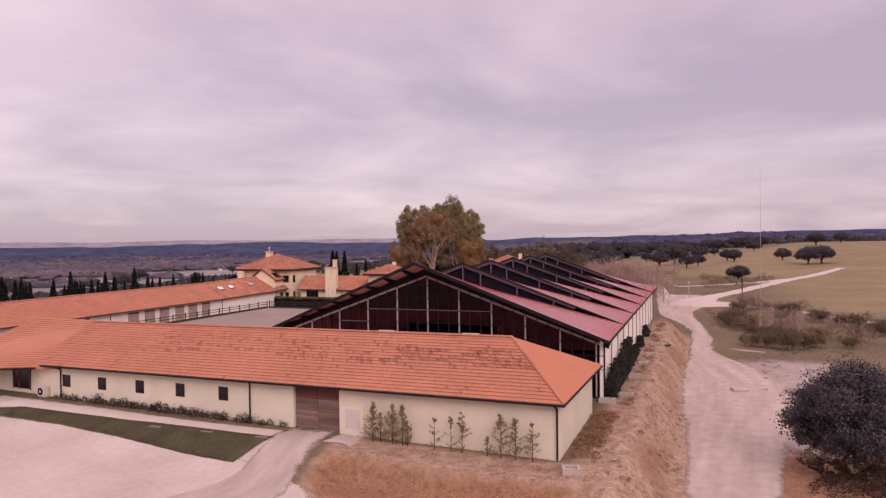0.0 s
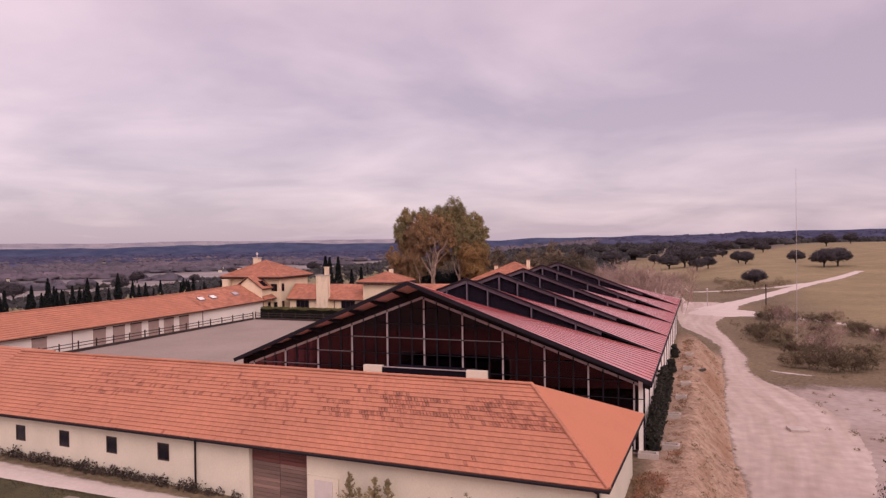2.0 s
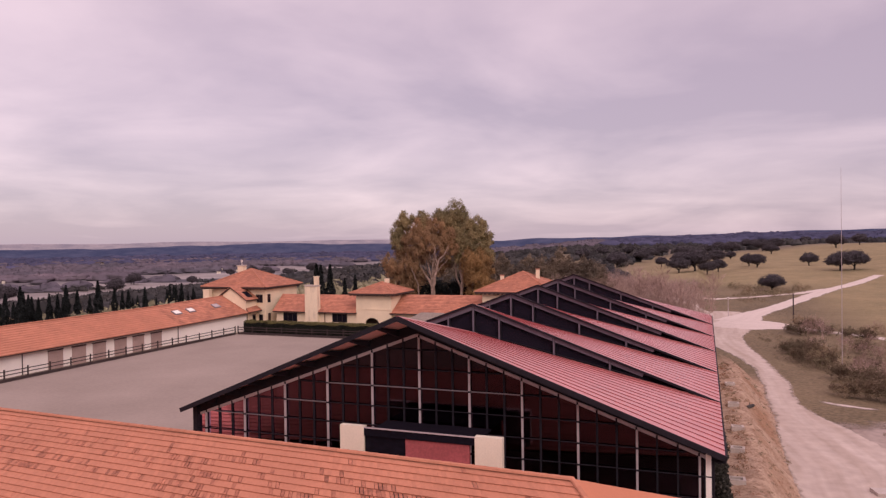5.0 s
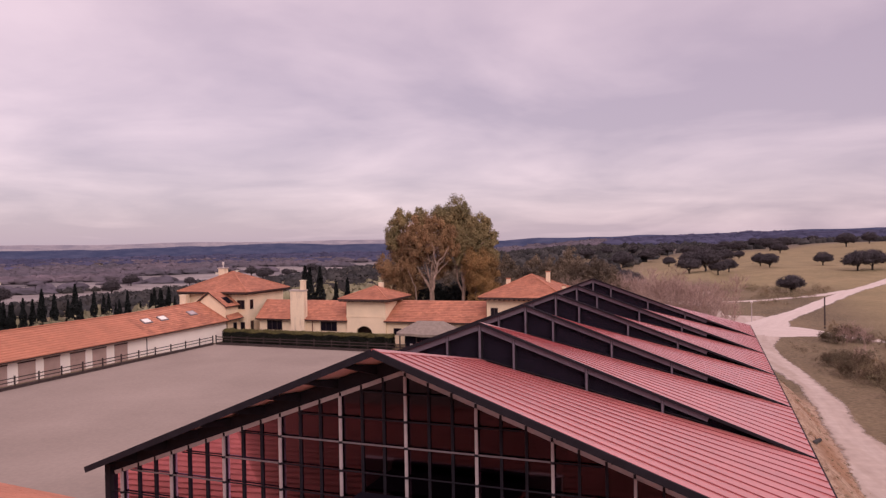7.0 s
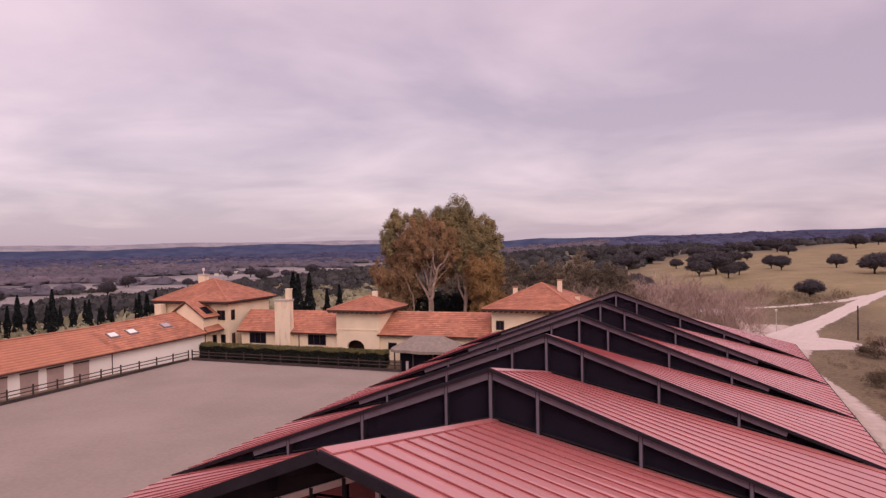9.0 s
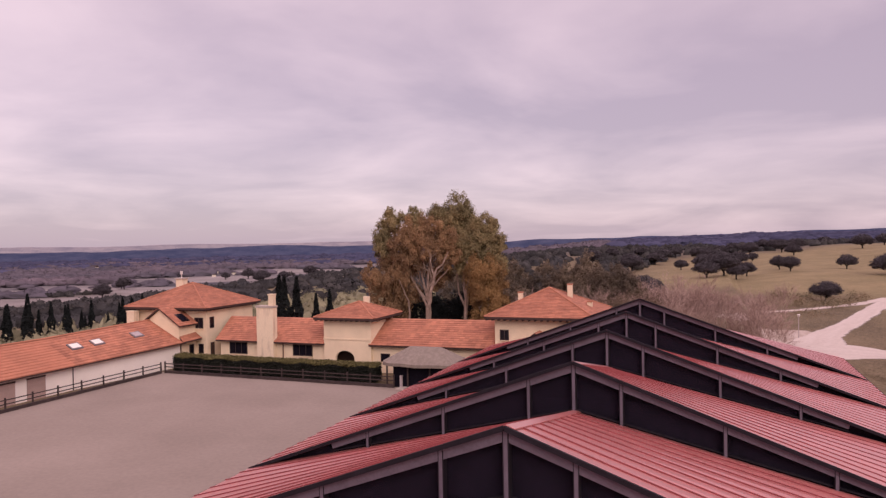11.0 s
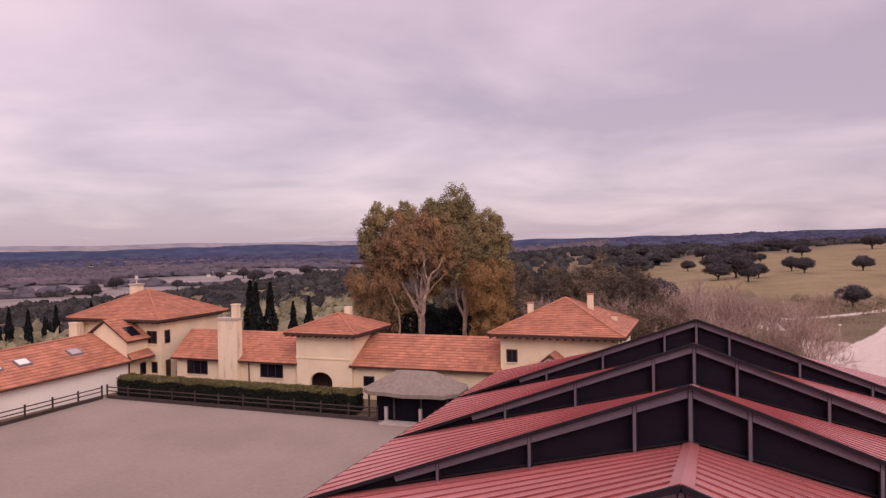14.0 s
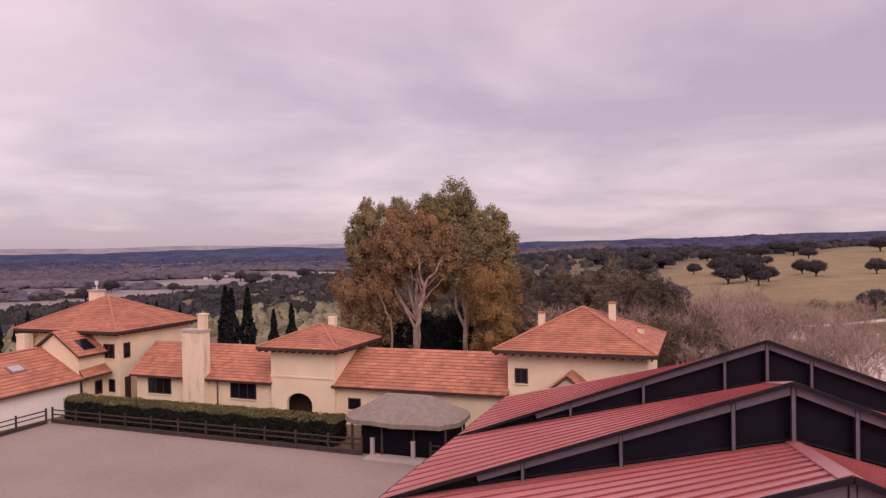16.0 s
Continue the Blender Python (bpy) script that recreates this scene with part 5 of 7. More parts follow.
# hedge
def hedge(name, x0, x1, y0, y1, z0, z1, mat, label, n, seed, inner=True):
    rnd = np.random.default_rng(seed)
    h = thing(name, label, "hedge", ((x0 + x1) / 2, (y0 + y1) / 2, z0))
    hx, hy, hz = (x1 - x0) / 2, (y1 - y0) / 2, z1 - z0
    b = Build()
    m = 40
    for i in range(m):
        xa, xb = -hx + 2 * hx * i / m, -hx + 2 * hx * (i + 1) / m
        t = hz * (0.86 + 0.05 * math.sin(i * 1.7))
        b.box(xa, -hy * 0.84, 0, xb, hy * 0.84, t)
    part("shade_core", b, M_HEDGE_IN, h)
    p = rnd.random((n, 3)) * 2 - 1
    face = rnd.random(n)
    p[face < 0.5, 2] = 1
    p[(face >= 0.5) & (face < 0.82), 1] = -1
    p[face > 0.94, 0] = np.sign(p[face > 0.94, 0])
    q = np.stack([p[:, 0] * hx, p[:, 1] * hy, (p[:, 2] * 0.5 + 0.5) * hz], 1)
    bump = np.array([noise.noise((a * 0.9, c * 1.2, seed)) for a, c in q[:, :2]])
    q[:, 2] += bump * 0.16 * (q[:, 2] / hz)
    q += rnd.normal(size=q.shape) * 0.06
    # top leaves get the lit colour, all others the shaded one
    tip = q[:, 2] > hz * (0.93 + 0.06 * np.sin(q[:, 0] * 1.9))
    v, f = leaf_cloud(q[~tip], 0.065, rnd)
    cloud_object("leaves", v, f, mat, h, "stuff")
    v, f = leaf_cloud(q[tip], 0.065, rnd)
    cloud_object("tip_leaves", v, f, M_HEDGE_TOP, h, "stuff", "pale yellow-green top leaves, light put into their colour")
    return h


hedge("clipped_hedge", -49.4, -25.5, 55.2, 56.9, 0.2, 1.75, M_HEDGE, "clipped green hedge with pale tips along the arena", 56000, 5)

# thatched shelter
gz = thing("thatched_shelter", "open shelter with a grey thatched hip roof on dark posts", "gazebo", (-20.5, 56.2, 0.0))
ring0, ring1, ring2 = [], [], []
for i in range(28):
    a = 6.2832 * i / 28
    c, s = math.cos(a), math.sin(a)
    ex = abs(c) ** 0.6 * math.copysign(1, c)
    ey = abs(s) ** 0.6 * math.copysign(1, s)
    ring0.append((3.95 * ex, 2.6 * ey, 2.40 + 0.05 * math.sin(i * 2.3)))
    ring1.append((2.7 * ex, 1.5 * ey, 3.02 + 0.05 * math.sin(i * 1.3)))
    ring2.append((1.65 * ex, 0.35 * ey, 3.62))
b = Build()
n = len(ring0)
b.v = [(x, y, z - 0.28) for x, y, z in ring0] + ring0 + ring1 + ring2
for k in range(3):
    b.f += [(k * n + i, k * n + (i + 1) % n, (k + 1) * n + (i + 1) % n, (k + 1) * n + i) for i in range(n)]
b.f += [tuple(range(3 * n, 4 * n)), tuple(range(n - 1, -1, -1))]
part("thatch", b, M_THATCH, gz, "grey weathered thatch")
for x in (-3.2, -1.1, 1.1, 3.2):
    for y in (-1.75, 1.75):
        part("post", Build().tube((x, y, -0.1), (x, y, 2.45), 0.09, 0.08), M_FENCE, gz)
# near-black panels added for the shade beneath the thatch
for x0, y0, x1, y1 in ((-3.1, 1.55, 3.1, 1.63), (-2.6, -1.65, 3.1, -1.57), (3.02, -1.57, 3.1, 1.55), (-3.1, -0.6, -3.02, 1.55)):
    part("shade_panel", Build().box(x0, y0, 0, x1, y1, 2.3), M_NEARBLACK, gz, "dark panel standing for the shade under the thatch")

# ---- trees ----
def make_tree(name, label, lobes, leaf, n, size, mat, trunk_r, bark, seed, at, height, limbs=6, category="tree", group="", fill=0.45, extra=None, hang=0.8, clump=60, soft=False, fork_at=0.30, front=()):
    rnd = np.random.default_rng(seed)
    t = thing(name, label, category, at, group=group)
    b = Build()
    fork = (0, 0, height * fork_at)
    limb(b, (0, 0, -0.4), fork, trunk_r, trunk_r * 0.75, rnd, 3, 0.08)
    for i in range(limbs):
        l = lobes[i % len(lobes)]
        end = (l[0] + rnd.normal() * l[3] * 0.3, l[1] + rnd.normal() * l[4] * 0.3, l[2] + l[5] * 0.2)
        pts = limb(b, fork if i % 2 == 0 else (0, 0, height * fork_at * 0.8), end, trunk_r * 0.55, trunk_r * 0.12, rnd, 4, 0.14)
        for k in range(3):
            p = pts[2 + k % 2]
            limb(b, p, p + Vector(rnd.normal(size=3)) * l[3] * 0.5 + Vector((0, 0, l[5] * 0.3)), trunk_r * 0.2, trunk_r * 0.05, rnd, 2, 0.2)
    part("trunk", b, bark, t)
    for stem in front:
        b = Build()
        for p, q, r0, r1 in stem:
            limb(b, p, q, r0, r1, rnd, 4, 0.05)
        part("stem", b, bark, t)
    p, q = lobes_points(lobes, n, rnd, fill, clump, soft)
    v, f = leaf_cloud(p, size, rnd, hang, q)
    cloud_object("crown", v, f, mat, t)
    if extra:
        lb, n2, m2 = extra
        p, q = lobes_points(lb, n2, rnd, fill, clump, soft)
        v, f = leaf_cloud(p, size, rnd, hang, q)
        cloud_object("crown", v, f, m2, t)
    return t


def zg(x, y):
    return ground_z(x, y)


# eucalyptus group behind the house; x runs across the group
EC, EA = (-25.8, 77.0), 20.5


def grove_spot(lat):
    x, y = EC[0] + lat * 0.937, EC[1] + lat * 0.35
    return (x, y, zg(x, y))


def shifted(lobes, lat):
    return [(l[0] - lat, l[1], l[2], l[3], l[3] * 0.95, l[3] * l[4]) for l in lobes]


GREEN = [(1.4, 1, 17.3, 2.1, 0.95), (0.2, 1, 16.2, 1.9, 1.0), (-0.8, 1, 16.9, 1.5, 0.9), (2.7, 1, 15.9, 1.9, 1.0), (5.0, 1, 15.5, 1.5, 1.1), (5.7, 1, 13.9, 1.5, 1.2), (4.2, 1, 14.2, 1.7, 1.1), (1.4, 1, 14.2, 2.4, 1.0), (3.5, 1, 12.8, 2.3, 1.0), (5.4, 1, 11.6, 1.7, 1.2), (2.0, 1.5, 11.0, 2.3, 1.1), (6.3, 1.2, 12.6, 1.2, 1.2), (6.2, 1.2, 10.4, 1.3, 1.1)]
RUST = [(-1.6, 0, 15.0, 2.1, 0.95), (-3.8, 0, 14.6, 2.2, 1.0), (0.2, 0, 13.6, 1.8, 1.0), (-5.6, 0, 13.6, 1.9, 0.95), (-2.0, 0, 12.4, 2.3, 0.9), (-4.6, 0.3, 11.6, 2.3, 0.9), (0.6, 0, 11.6, 1.7, 0.9), (-6.9, 0.4, 11.2, 1.7, 0.9), (-8.8, 0.5, 9.6, 1.9, 0.8), (-6.6, 0.5, 9.2, 2.1, 0.9), (-8.2, 0.8, 7.4, 1.9, 0.9), (-5.6, 1.6, 7.2, 2.1, 1.0), (-1.2, 2.4, 8.8, 1.8, 0.9), (-7.0, 0.8, 4.8, 2.1, 0.9), (-4.8, 1.4, 9.6, 1.5, 0.9)]
t = make_tree("eucalyptus_tree", "tall eucalyptus with olive-green leaves", shifted(GREEN, 2.2), None, 120000, 0.085, M_EUC, 0.30, M_BARK, 11, grove_spot(2.2), 15, 10, fill=0.75, hang=2.2, clump=230, soft=True, fork_at=0.42)
t.rotation_euler = (0, 0, radians(EA))
t = make_tree("eucalyptus_tree", "eucalyptus with rust-brown drooping foliage and pale trunk", shifted(RUST, -2.6), None, 110000, 0.085, M_EUC_RUST, 0.27, M_BARK, 12, grove_spot(-2.6), 14, 8, fill=0.75, hang=2.2, clump=230, extra=(shifted([(-6.9, 0.8, 16.2, 1.6, 1.0), (-8.0, 0.8, 14.5, 1.5, 1.0), (-4.0, 0.8, 16.3, 1.6, 0.95), (-8.2, 0.8, 12.6, 1.5, 0.9)], -2.6), 30000, M_EUC), soft=True, fork_at=0.55, front=((((0.2, -1.2, -0.4), (0.0, -2.0, 5.5), 0.30, 0.24), ((0.0, -2.0, 5.5), (0.9, -2.3, 9.4), 0.24, 0.15), ((0.0, -2.0, 5.5), (-1.3, -2.3, 8.2), 0.16, 0.08), ((0.9, -2.3, 9.4), (2.7, -2.2, 12.3), 0.13, 0.04), ((0.9, -2.3, 9.4), (0.2, -2.4, 12.6), 0.12, 0.04), ((0.6, -2.2, 8.0), (2.6, -2.3, 10.2), 0.09, 0.03)), (((-2.6, -0.9, -0.4), (-2.3, -1.6, 6.4), 0.16, 0.09), ((-2.3, -1.6, 6.4), (-3.4, -1.8, 9.0), 0.08, 0.03))))
t.rotation_euler = (0, 0, radians(EA))
t = make_tree("golden_tree", "smaller tree with orange-brown autumn foliage", shifted([(4.3, -1, 9.9, 2.1, 0.95), (5.7, -1, 8.6, 1.9, 1.0), (3.4, -1, 8.2, 1.9, 0.9), (4.8, -1, 6.6, 2.1, 0.9), (6.0, -1, 6.0, 1.6, 0.9), (4.5, -1, 4.2, 2.0, 0.8)], 4.7), None, 60000, 0.07, M_GOLD, 0.22, M_BARK, 13, grove_spot(4.7), 8, 6, fill=0.6, hang=1.6, clump=280, soft=True)
t.rotation_euler = (0, 0, radians(EA))

# holm oaks
make_tree("holm_oak", "dense dark holm oak beside the dirt road", [(0.1, 0, 4.4, 2.7, 2.7, 1.75), (-1.6, 0.4, 3.1, 2.0, 1.9, 1.5), (1.8, -0.6, 3.2, 2.2, 2.0, 1.7), (0.6, 1.4, 3.6, 2.2, 1.9, 1.5), (-0.4, -1.7, 2.9, 1.9, 1.6, 1.4), (2.6, 0.8, 3.8, 1.8, 1.6, 1.3), (-1.5, -0.2, 2.3, 1.6, 1.6, 0.8), (2.4, -0.8, 2.4, 1.6, 1.5, 0.8)], None, 130000, 0.062, M_OAK, 0.28, M_BARKD, 21, (27.55, -3.2, -2.0), 5.2, 8, fill=0.6, clump=170, extra=([(-2.2, -1.2, 1.35, 0.9, 0.9, 0.55), (-1.0, -2.0, 1.2, 0.9, 0.8, 0.5)], 900, M_SCRUB))
oak_kinds = []
for s in range(4):
    rr = np.random.default_rng(40 + s)
    lobes = [(0, 0, 3.9, 2.6, 2.6, 1.75)] + [(1.8 * math.cos(a + s) * (0.7 + 0.4 * rr.random()), 1.8 * math.sin(a + s) * (0.7 + 0.4 * rr.random()), 3.0 + rr.random() * 0.7, 1.5 + rr.random() * 0.5, 1.5 + rr.random() * 0.5, 1.05 + rr.random() * 0.4) for a in (0, 0.9, 1.8, 2.7, 3.6, 4.5, 5.4)]
    x, y = ((32.9, 276.0), (30.8, 294.2), (18.3, 275.0), (52.8, 287.8))[s]
    oak_kinds.append(make_tree("holm_oak", "round dark holm oak standing in the pasture", lobes, None, 22000, 0.12, M_OAK, 0.28, M_BARKD, 50 + s, (x, y, zg(x, y) - 0.3), 4.6, 5, group="oaks in the pasture", fill=0.45, clump=34))
spots = [(-6.0, 317.3, 0.85), (9.7, 244.0, 1.25), (4.4, 236.0, 1.0), (14.0, 258.0, 0.95), (29.8, 175.0, 0.85), (58.0, 250.6, 1.1), (63.0, 254.0, 1.2), (51.5, 441.0, 1.2), (-28.2, 330.7, 1.3), (-8.8, 162.0, 1.0), (3.4, 298.7, 1.15), (9.9, 368.7, 1.2), (18.9, 358.5, 1.2), (5.2, 408.7, 1.2), (-0.4, 438.6, 1.2), (51.2, 506.8, 1.5), (49.8, 557.1, 1.5), (45.4, 577.4, 1.5), (61.7, 525.9, 1.5), (89.8, 461.5, 1.35), (26.7, 388.2, 0.75), (31.0, 488.1, 1.25), (-20.4, 437.9, 1.4), (-34.5, 386.6, 1.3), (-57.3, 403.8, 1.3), (-15.0, 488.2, 1.3), (90.2, 603.1, 1.2), (116.6, 537.8, 1.4), (-53.7, 464.9, 1.3), (-22.0, 395.0, 1.2), (14.0, 520.0, 1.4), (24.0, 560.0, 1.4), (-40.0, 520.0, 1.4)]
rr = random.Random(4)
for i, (x, y, s) in enumerate(spots):
    copy_thing(oak_kinds[i % 4], pose(x, y, zg(x, y) - 0.3, 0, 0, rr.uniform(0, 360)) @ Matrix.Diagonal((s * rr.uniform(1.1, 1.3), s * rr.uniform(1.1, 1.3), s * rr.uniform(0.95, 1.15), 1)))

# cypresses
cyp = []
for s in range(2):
    rnd = np.random.default_rng(70 + s)
    t = thing("cypress", "slim dark cypress behind the roofs", "tree", (-46.7 + s * 1.2, 72.4 + s, -0.9), group="cypress row")
    part("trunk", Build().tube((0, 0, -0.5), (0, 0, 6), 0.16, 0.06), M_BARKD, t)
    z = rnd.random(3000) ** 1.15
    r = 0.78 * np.minimum(1, (1.02 - z) * 2.0) * np.minimum(1, z * 7 + 0.25) * (0.75 + 0.25 * rnd.random(3000)) * (1 + 0.18 * np.sin(z * 23 + s))
    a = rnd.random(3000) * 6.2832
    v, f = leaf_cloud(np.stack([r * np.cos(a), r * np.sin(a), 0.3 + z * 9.9], 1), 0.20, rnd)
    cloud_object("crown", v, f, M_CYP, t)
    cyp.append(t)
rr = random.Random(9)
for x, y, s in [(-47.9, 73.0, 0.95), (-44.2, 76.0, 0.7), (-43.0, 77.5, 0.75), (-38.0, 84, 0.62), (-39.0, 86, 0.55)] + [(-110 - rr.random() * 16, 46 + i * 1.2 + rr.uniform(-2.5, 2.5), rr.uniform(0.75, 1.1) if i < 42 else rr.uniform(0.5, 0.82)) for i in range(84) if i % 9 not in (2, 6)]:
    copy_thing(cyp[rr.randrange(2)], pose(x, y, zg(x, y) - 0.2, 0, 0, rr.uniform(0, 360)) @ Matrix.Diagonal((s * 1.05, s * 1.05, s, 1)))


# bare trees and scrub
def twig_mesh(seed, height, n, spread, thick=0.02):
    rnd = random.Random(seed)
    b = Build()

    def grow(p, d, L, r, lev):
        q = p + d * L
        s = d.cross(Vector((rnd.uniform(-1, 1), rnd.uniform(-1, 1), 0.3))).normalized()
        u = s.cross(d)
        m = len(b.v)
        for o, rr2 in ((p, r), (q, r * 0.55)):
            b.v += [tuple(o + s * rr2), tuple(o - s * rr2 * 0.5 + u * rr2 * 0.87), tuple(o - s * rr2 * 0.5 - u * rr2 * 0.87)]
        b.f += [(m, m + 1, m + 4, m + 3), (m + 1, m + 2, m + 5, m + 4), (m + 2, m, m + 3, m + 5)]
        if lev:
            for _ in range(rnd.choice((3, 3, 4)) if lev > 1 else 4):
                e = (d + Vector((rnd.gauss(0, spread), rnd.gauss(0, spread), rnd.gauss(0.12, spread * 0.6)))).normalized()
                grow(p.lerp(q, rnd.uniform(0.45, 1)), e, L * rnd.uniform(0.55, 0.85), max(0.012, r * 0.55), lev - 1)
    for _ in range(n):
        d = Vector((rnd.gauss(0, spread * 0.5), rnd.gauss(0, spread * 0.5), 1)).normalized()
        grow(Vector((rnd.gauss(0, 0.3), rnd.gauss(0, 0.3), -0.2)), d, height * 0.36, thick * height * 0.5, 4)
    return b


bare = []
for s in range(4):
    t = thing("bare_tree", "leafless pinkish-brown tree in a thicket", "tree", (2 + s * 4, 96 + s * 3, -0.4), group="bare thicket")
    part("branchwork", twig_mesh(90 + s, 8.0, 4, 0.46, 0.013), M_BARE, t)
    bare.append(t)
rr = random.Random(12)
for i in range(135):
    x, y = rr.uniform(-20, 13), rr.uniform(78, 132)
    if x > 8 and y > 100 or x > 6 and y > 116:
        continue
    s = rr.uniform(0.6, 1.1)
    copy_thing(bare[i % 4], pose(x, y, zg(x, y) - 0.2, 0, 0, rr.uniform(0, 360)) @ Matrix.Scale(s, 4))
rr = random.Random(13)
brown = thing("brown_shrub", "tall leafless dark brown shrub behind the east tower", "shrub", (-3.0, 66.0, zg(-3.0, 66.0) - 0.2), group="brown shrubs")
part("branchwork", twig_mesh(97, 5.5, 9, 0.5, 0.011), M_SCRUB_DARK, brown)
rnd = np.random.default_rng(98)
v, f = leaf_cloud(lobes_points([(rnd.normal() * 0.9, rnd.normal() * 0.9, 1.2 + i * 0.5, 1.3, 1.3, 1.0) for i in range(7)], 9000, rnd, 0.9, 50, True)[0], 0.05, rnd, 1.4)
cloud_object("foliage", v, f, M_SCRUB_DARK, brown)
for x, y, k in ((-5.5, 80, 1.2), (-4, 84, 1.25), (-6.5, 86, 1.35), (-2.5, 88, 1.15), (-5, 92, 1.35), (-3, 96, 1.15), (-7, 96, 1.35), (-0.5, 92, 0.95), (-6, 101, 1.25), (-1.5, 82, 0.8), (-9.5, 92, 1.2)):
    copy_thing(brown, pose(x, y, zg(x, y) - 0.2, 0, 0, rr.uniform(0, 360)) @ Matrix.Scale(k, 4))
dk = []
for s in range(2):
    rg = np.random.default_rng(140 + s)
    lobes = [(rg.normal() * 1.3, rg.normal() * 1.3, 3.2 + i * 0.85, 2.1 - i * 0.08, 2.1 - i * 0.08, 1.7) for i in range(8)]
    dk.append(make_tree("dark_tree", "tall dark evergreen tree behind the east tower", lobes, None, 26000, 0.085, M_EVER, 0.25, M_BARKD, 150 + s, (-12 - s * 6, 100 + s * 5, -1.2), 9, 5, group="evergreens behind the house", fill=0.8, soft=True, clump=120))
for i in range(26):
    x, y = rr.uniform(-46, -6), rr.uniform(94, 150)
    copy_thing(dk[i % 2], pose(x, y, zg(x, y) - 0.3, 0, 0, rr.uniform(0, 360)) @ Matrix.Scale(rr.uniform(0.65, 1.05), 4))

for x, y, k in ((-15.2, 108, 1.2), (-12.6, 112, 1.05), (-20, 112, 1.1), (-25, 112, 1.12), (-29, 108, 1.0)):
    copy_thing(dk[int(x) % 2], pose(x, y, zg(x, y) - 0.3, 0, 0, rr.uniform(0, 360)) @ Matrix.Scale(k, 4))

# fill under the grove; its shade is put into near-black leaves
rg = np.random.default_rng(160)
under = make_tree("dark_tree", "dense evergreen under the tall trees, shade in its leaf colour", [(rg.normal() * 1.2, rg.normal() * 1.2, 2.0 + i * 1.0, 2.3 - i * 0.1, 2.3 - i * 0.1, 1.7) for i in range(8)], None, 14000, 0.13, M_CYP, 0.25, M_BARKD, 161, (EC[0] - 2.0, EC[1] + 5.0, zg(EC[0] - 2.0, EC[1] + 5.0) - 0.4), 9, 5, group="evergreens behind the house", fill=0.7)
under.scale = (0.6, 0.6, 0.6)
for lat, back, sc in ((-8, 6, 0.5), (-5, 5, 0.62), (-2, 5.5, 0.66), (0.5, 5, 0.7), (3, 6, 0.66), (6.5, 6, 0.6), (9, 5, 0.55), (12, 7, 0.6), (1.2, 2.5, 0.5), (3.2, 2.2, 0.48), (-4, 3, 0.42), (-0.8, 3, 0.5), (6.8, 2.5, 0.5), (2.2, -1.6, 0.6), (0.4, 0.6, 0.45), (4.0, 0.8, 0.42), (-5.5, 2.0, 0.4), (-7.5, 2.6, 0.38), (-8.0, 4.0, 0.85), (-6.6, 4.2, 1.0), (-5.0, 3.8, 1.05), (-2.8, 4.2, 1.12), (-0.8, 4.6, 1.15), (1.4, 4.2, 1.12), (3.6, 4.4, 1.05), (-6.0, 7.5, 1.1), (-1.8, 7.5, 1.2), (2.4, 7.5, 1.2), (5.6, 5.0, 1.0)):
    x, y = EC[0] + lat * 0.937 - back * 0.35, EC[1] + lat * 0.35 + back * 0.937
    copy_thing(under, pose(x, y, zg(x, y) - 0.4, 0, 0, rr.uniform(0, 360)) @ Matrix.Scale(sc, 4))
for i in range(110):
    x, y = rr.uniform(25, 58), rr.uniform(48, 106)
    if abs((x - 40) + (y - 86) * 0.5) < 3 or (x - 40) + (y - 86) * 0.5 > 3 or noise.noise((x * 0.12, y * 0.12, 3)) < 0.05:
        continue
    copy_thing(bare[i % 4], pose(x, y, zg(x, y) - 0.2, 0, 0, rr.uniform(0, 360)) @ Matrix.Scale(rr.uniform(0.28, 0.48), 4))


def scatter_clumps(name, spots, leaves, size, mat, label, category, seed, rad=(1.0, 1.0, 0.7)):
    """Many small shrubs or far trees as one growth."""
    rnd = np.random.default_rng(seed)
    pts, szs, nrm = [], [], []
    for x, y, s in spots:
        z = zg(x, y)
        d = rnd.normal(size=(leaves, 3))
        d /= np.linalg.norm(d, axis=1)[:, None]
        d *= (0.55 + 0.45 * rnd.random((leaves, 1)))
        d[:, 2] = np.abs(d[:, 2]) if rad[2] < 1.2 else d[:, 2]
        lump = 1 + 0.35 * np.sin(d[:, :1] * 5 + rnd.random() * 6) * np.cos(d[:, 1:2] * 4 + rnd.random() * 6)
        pts.append(np.array((x, y, z + (0.1 * s))) + d * lump * np.array(rad) * s)
        szs.append(np.full(leaves, s * size))
        nrm.append(d + np.array((0, 0, 0.25)) + rnd.normal(size=d.shape) * 0.3)
    p, sz2 = np.concatenate(pts), np.concatenate(szs)
    v, f = leaf_cloud(p, 1.0, rnd, 0.8, np.concatenate(nrm))
    c = np.repeat(p, 4, 0)
    v = c + (v - c) * np.repeat(sz2, 4)[:, None]
    ob = cloud_object(name, v, f, mat)
    return tagged(ob, label, category, kind="stuff")


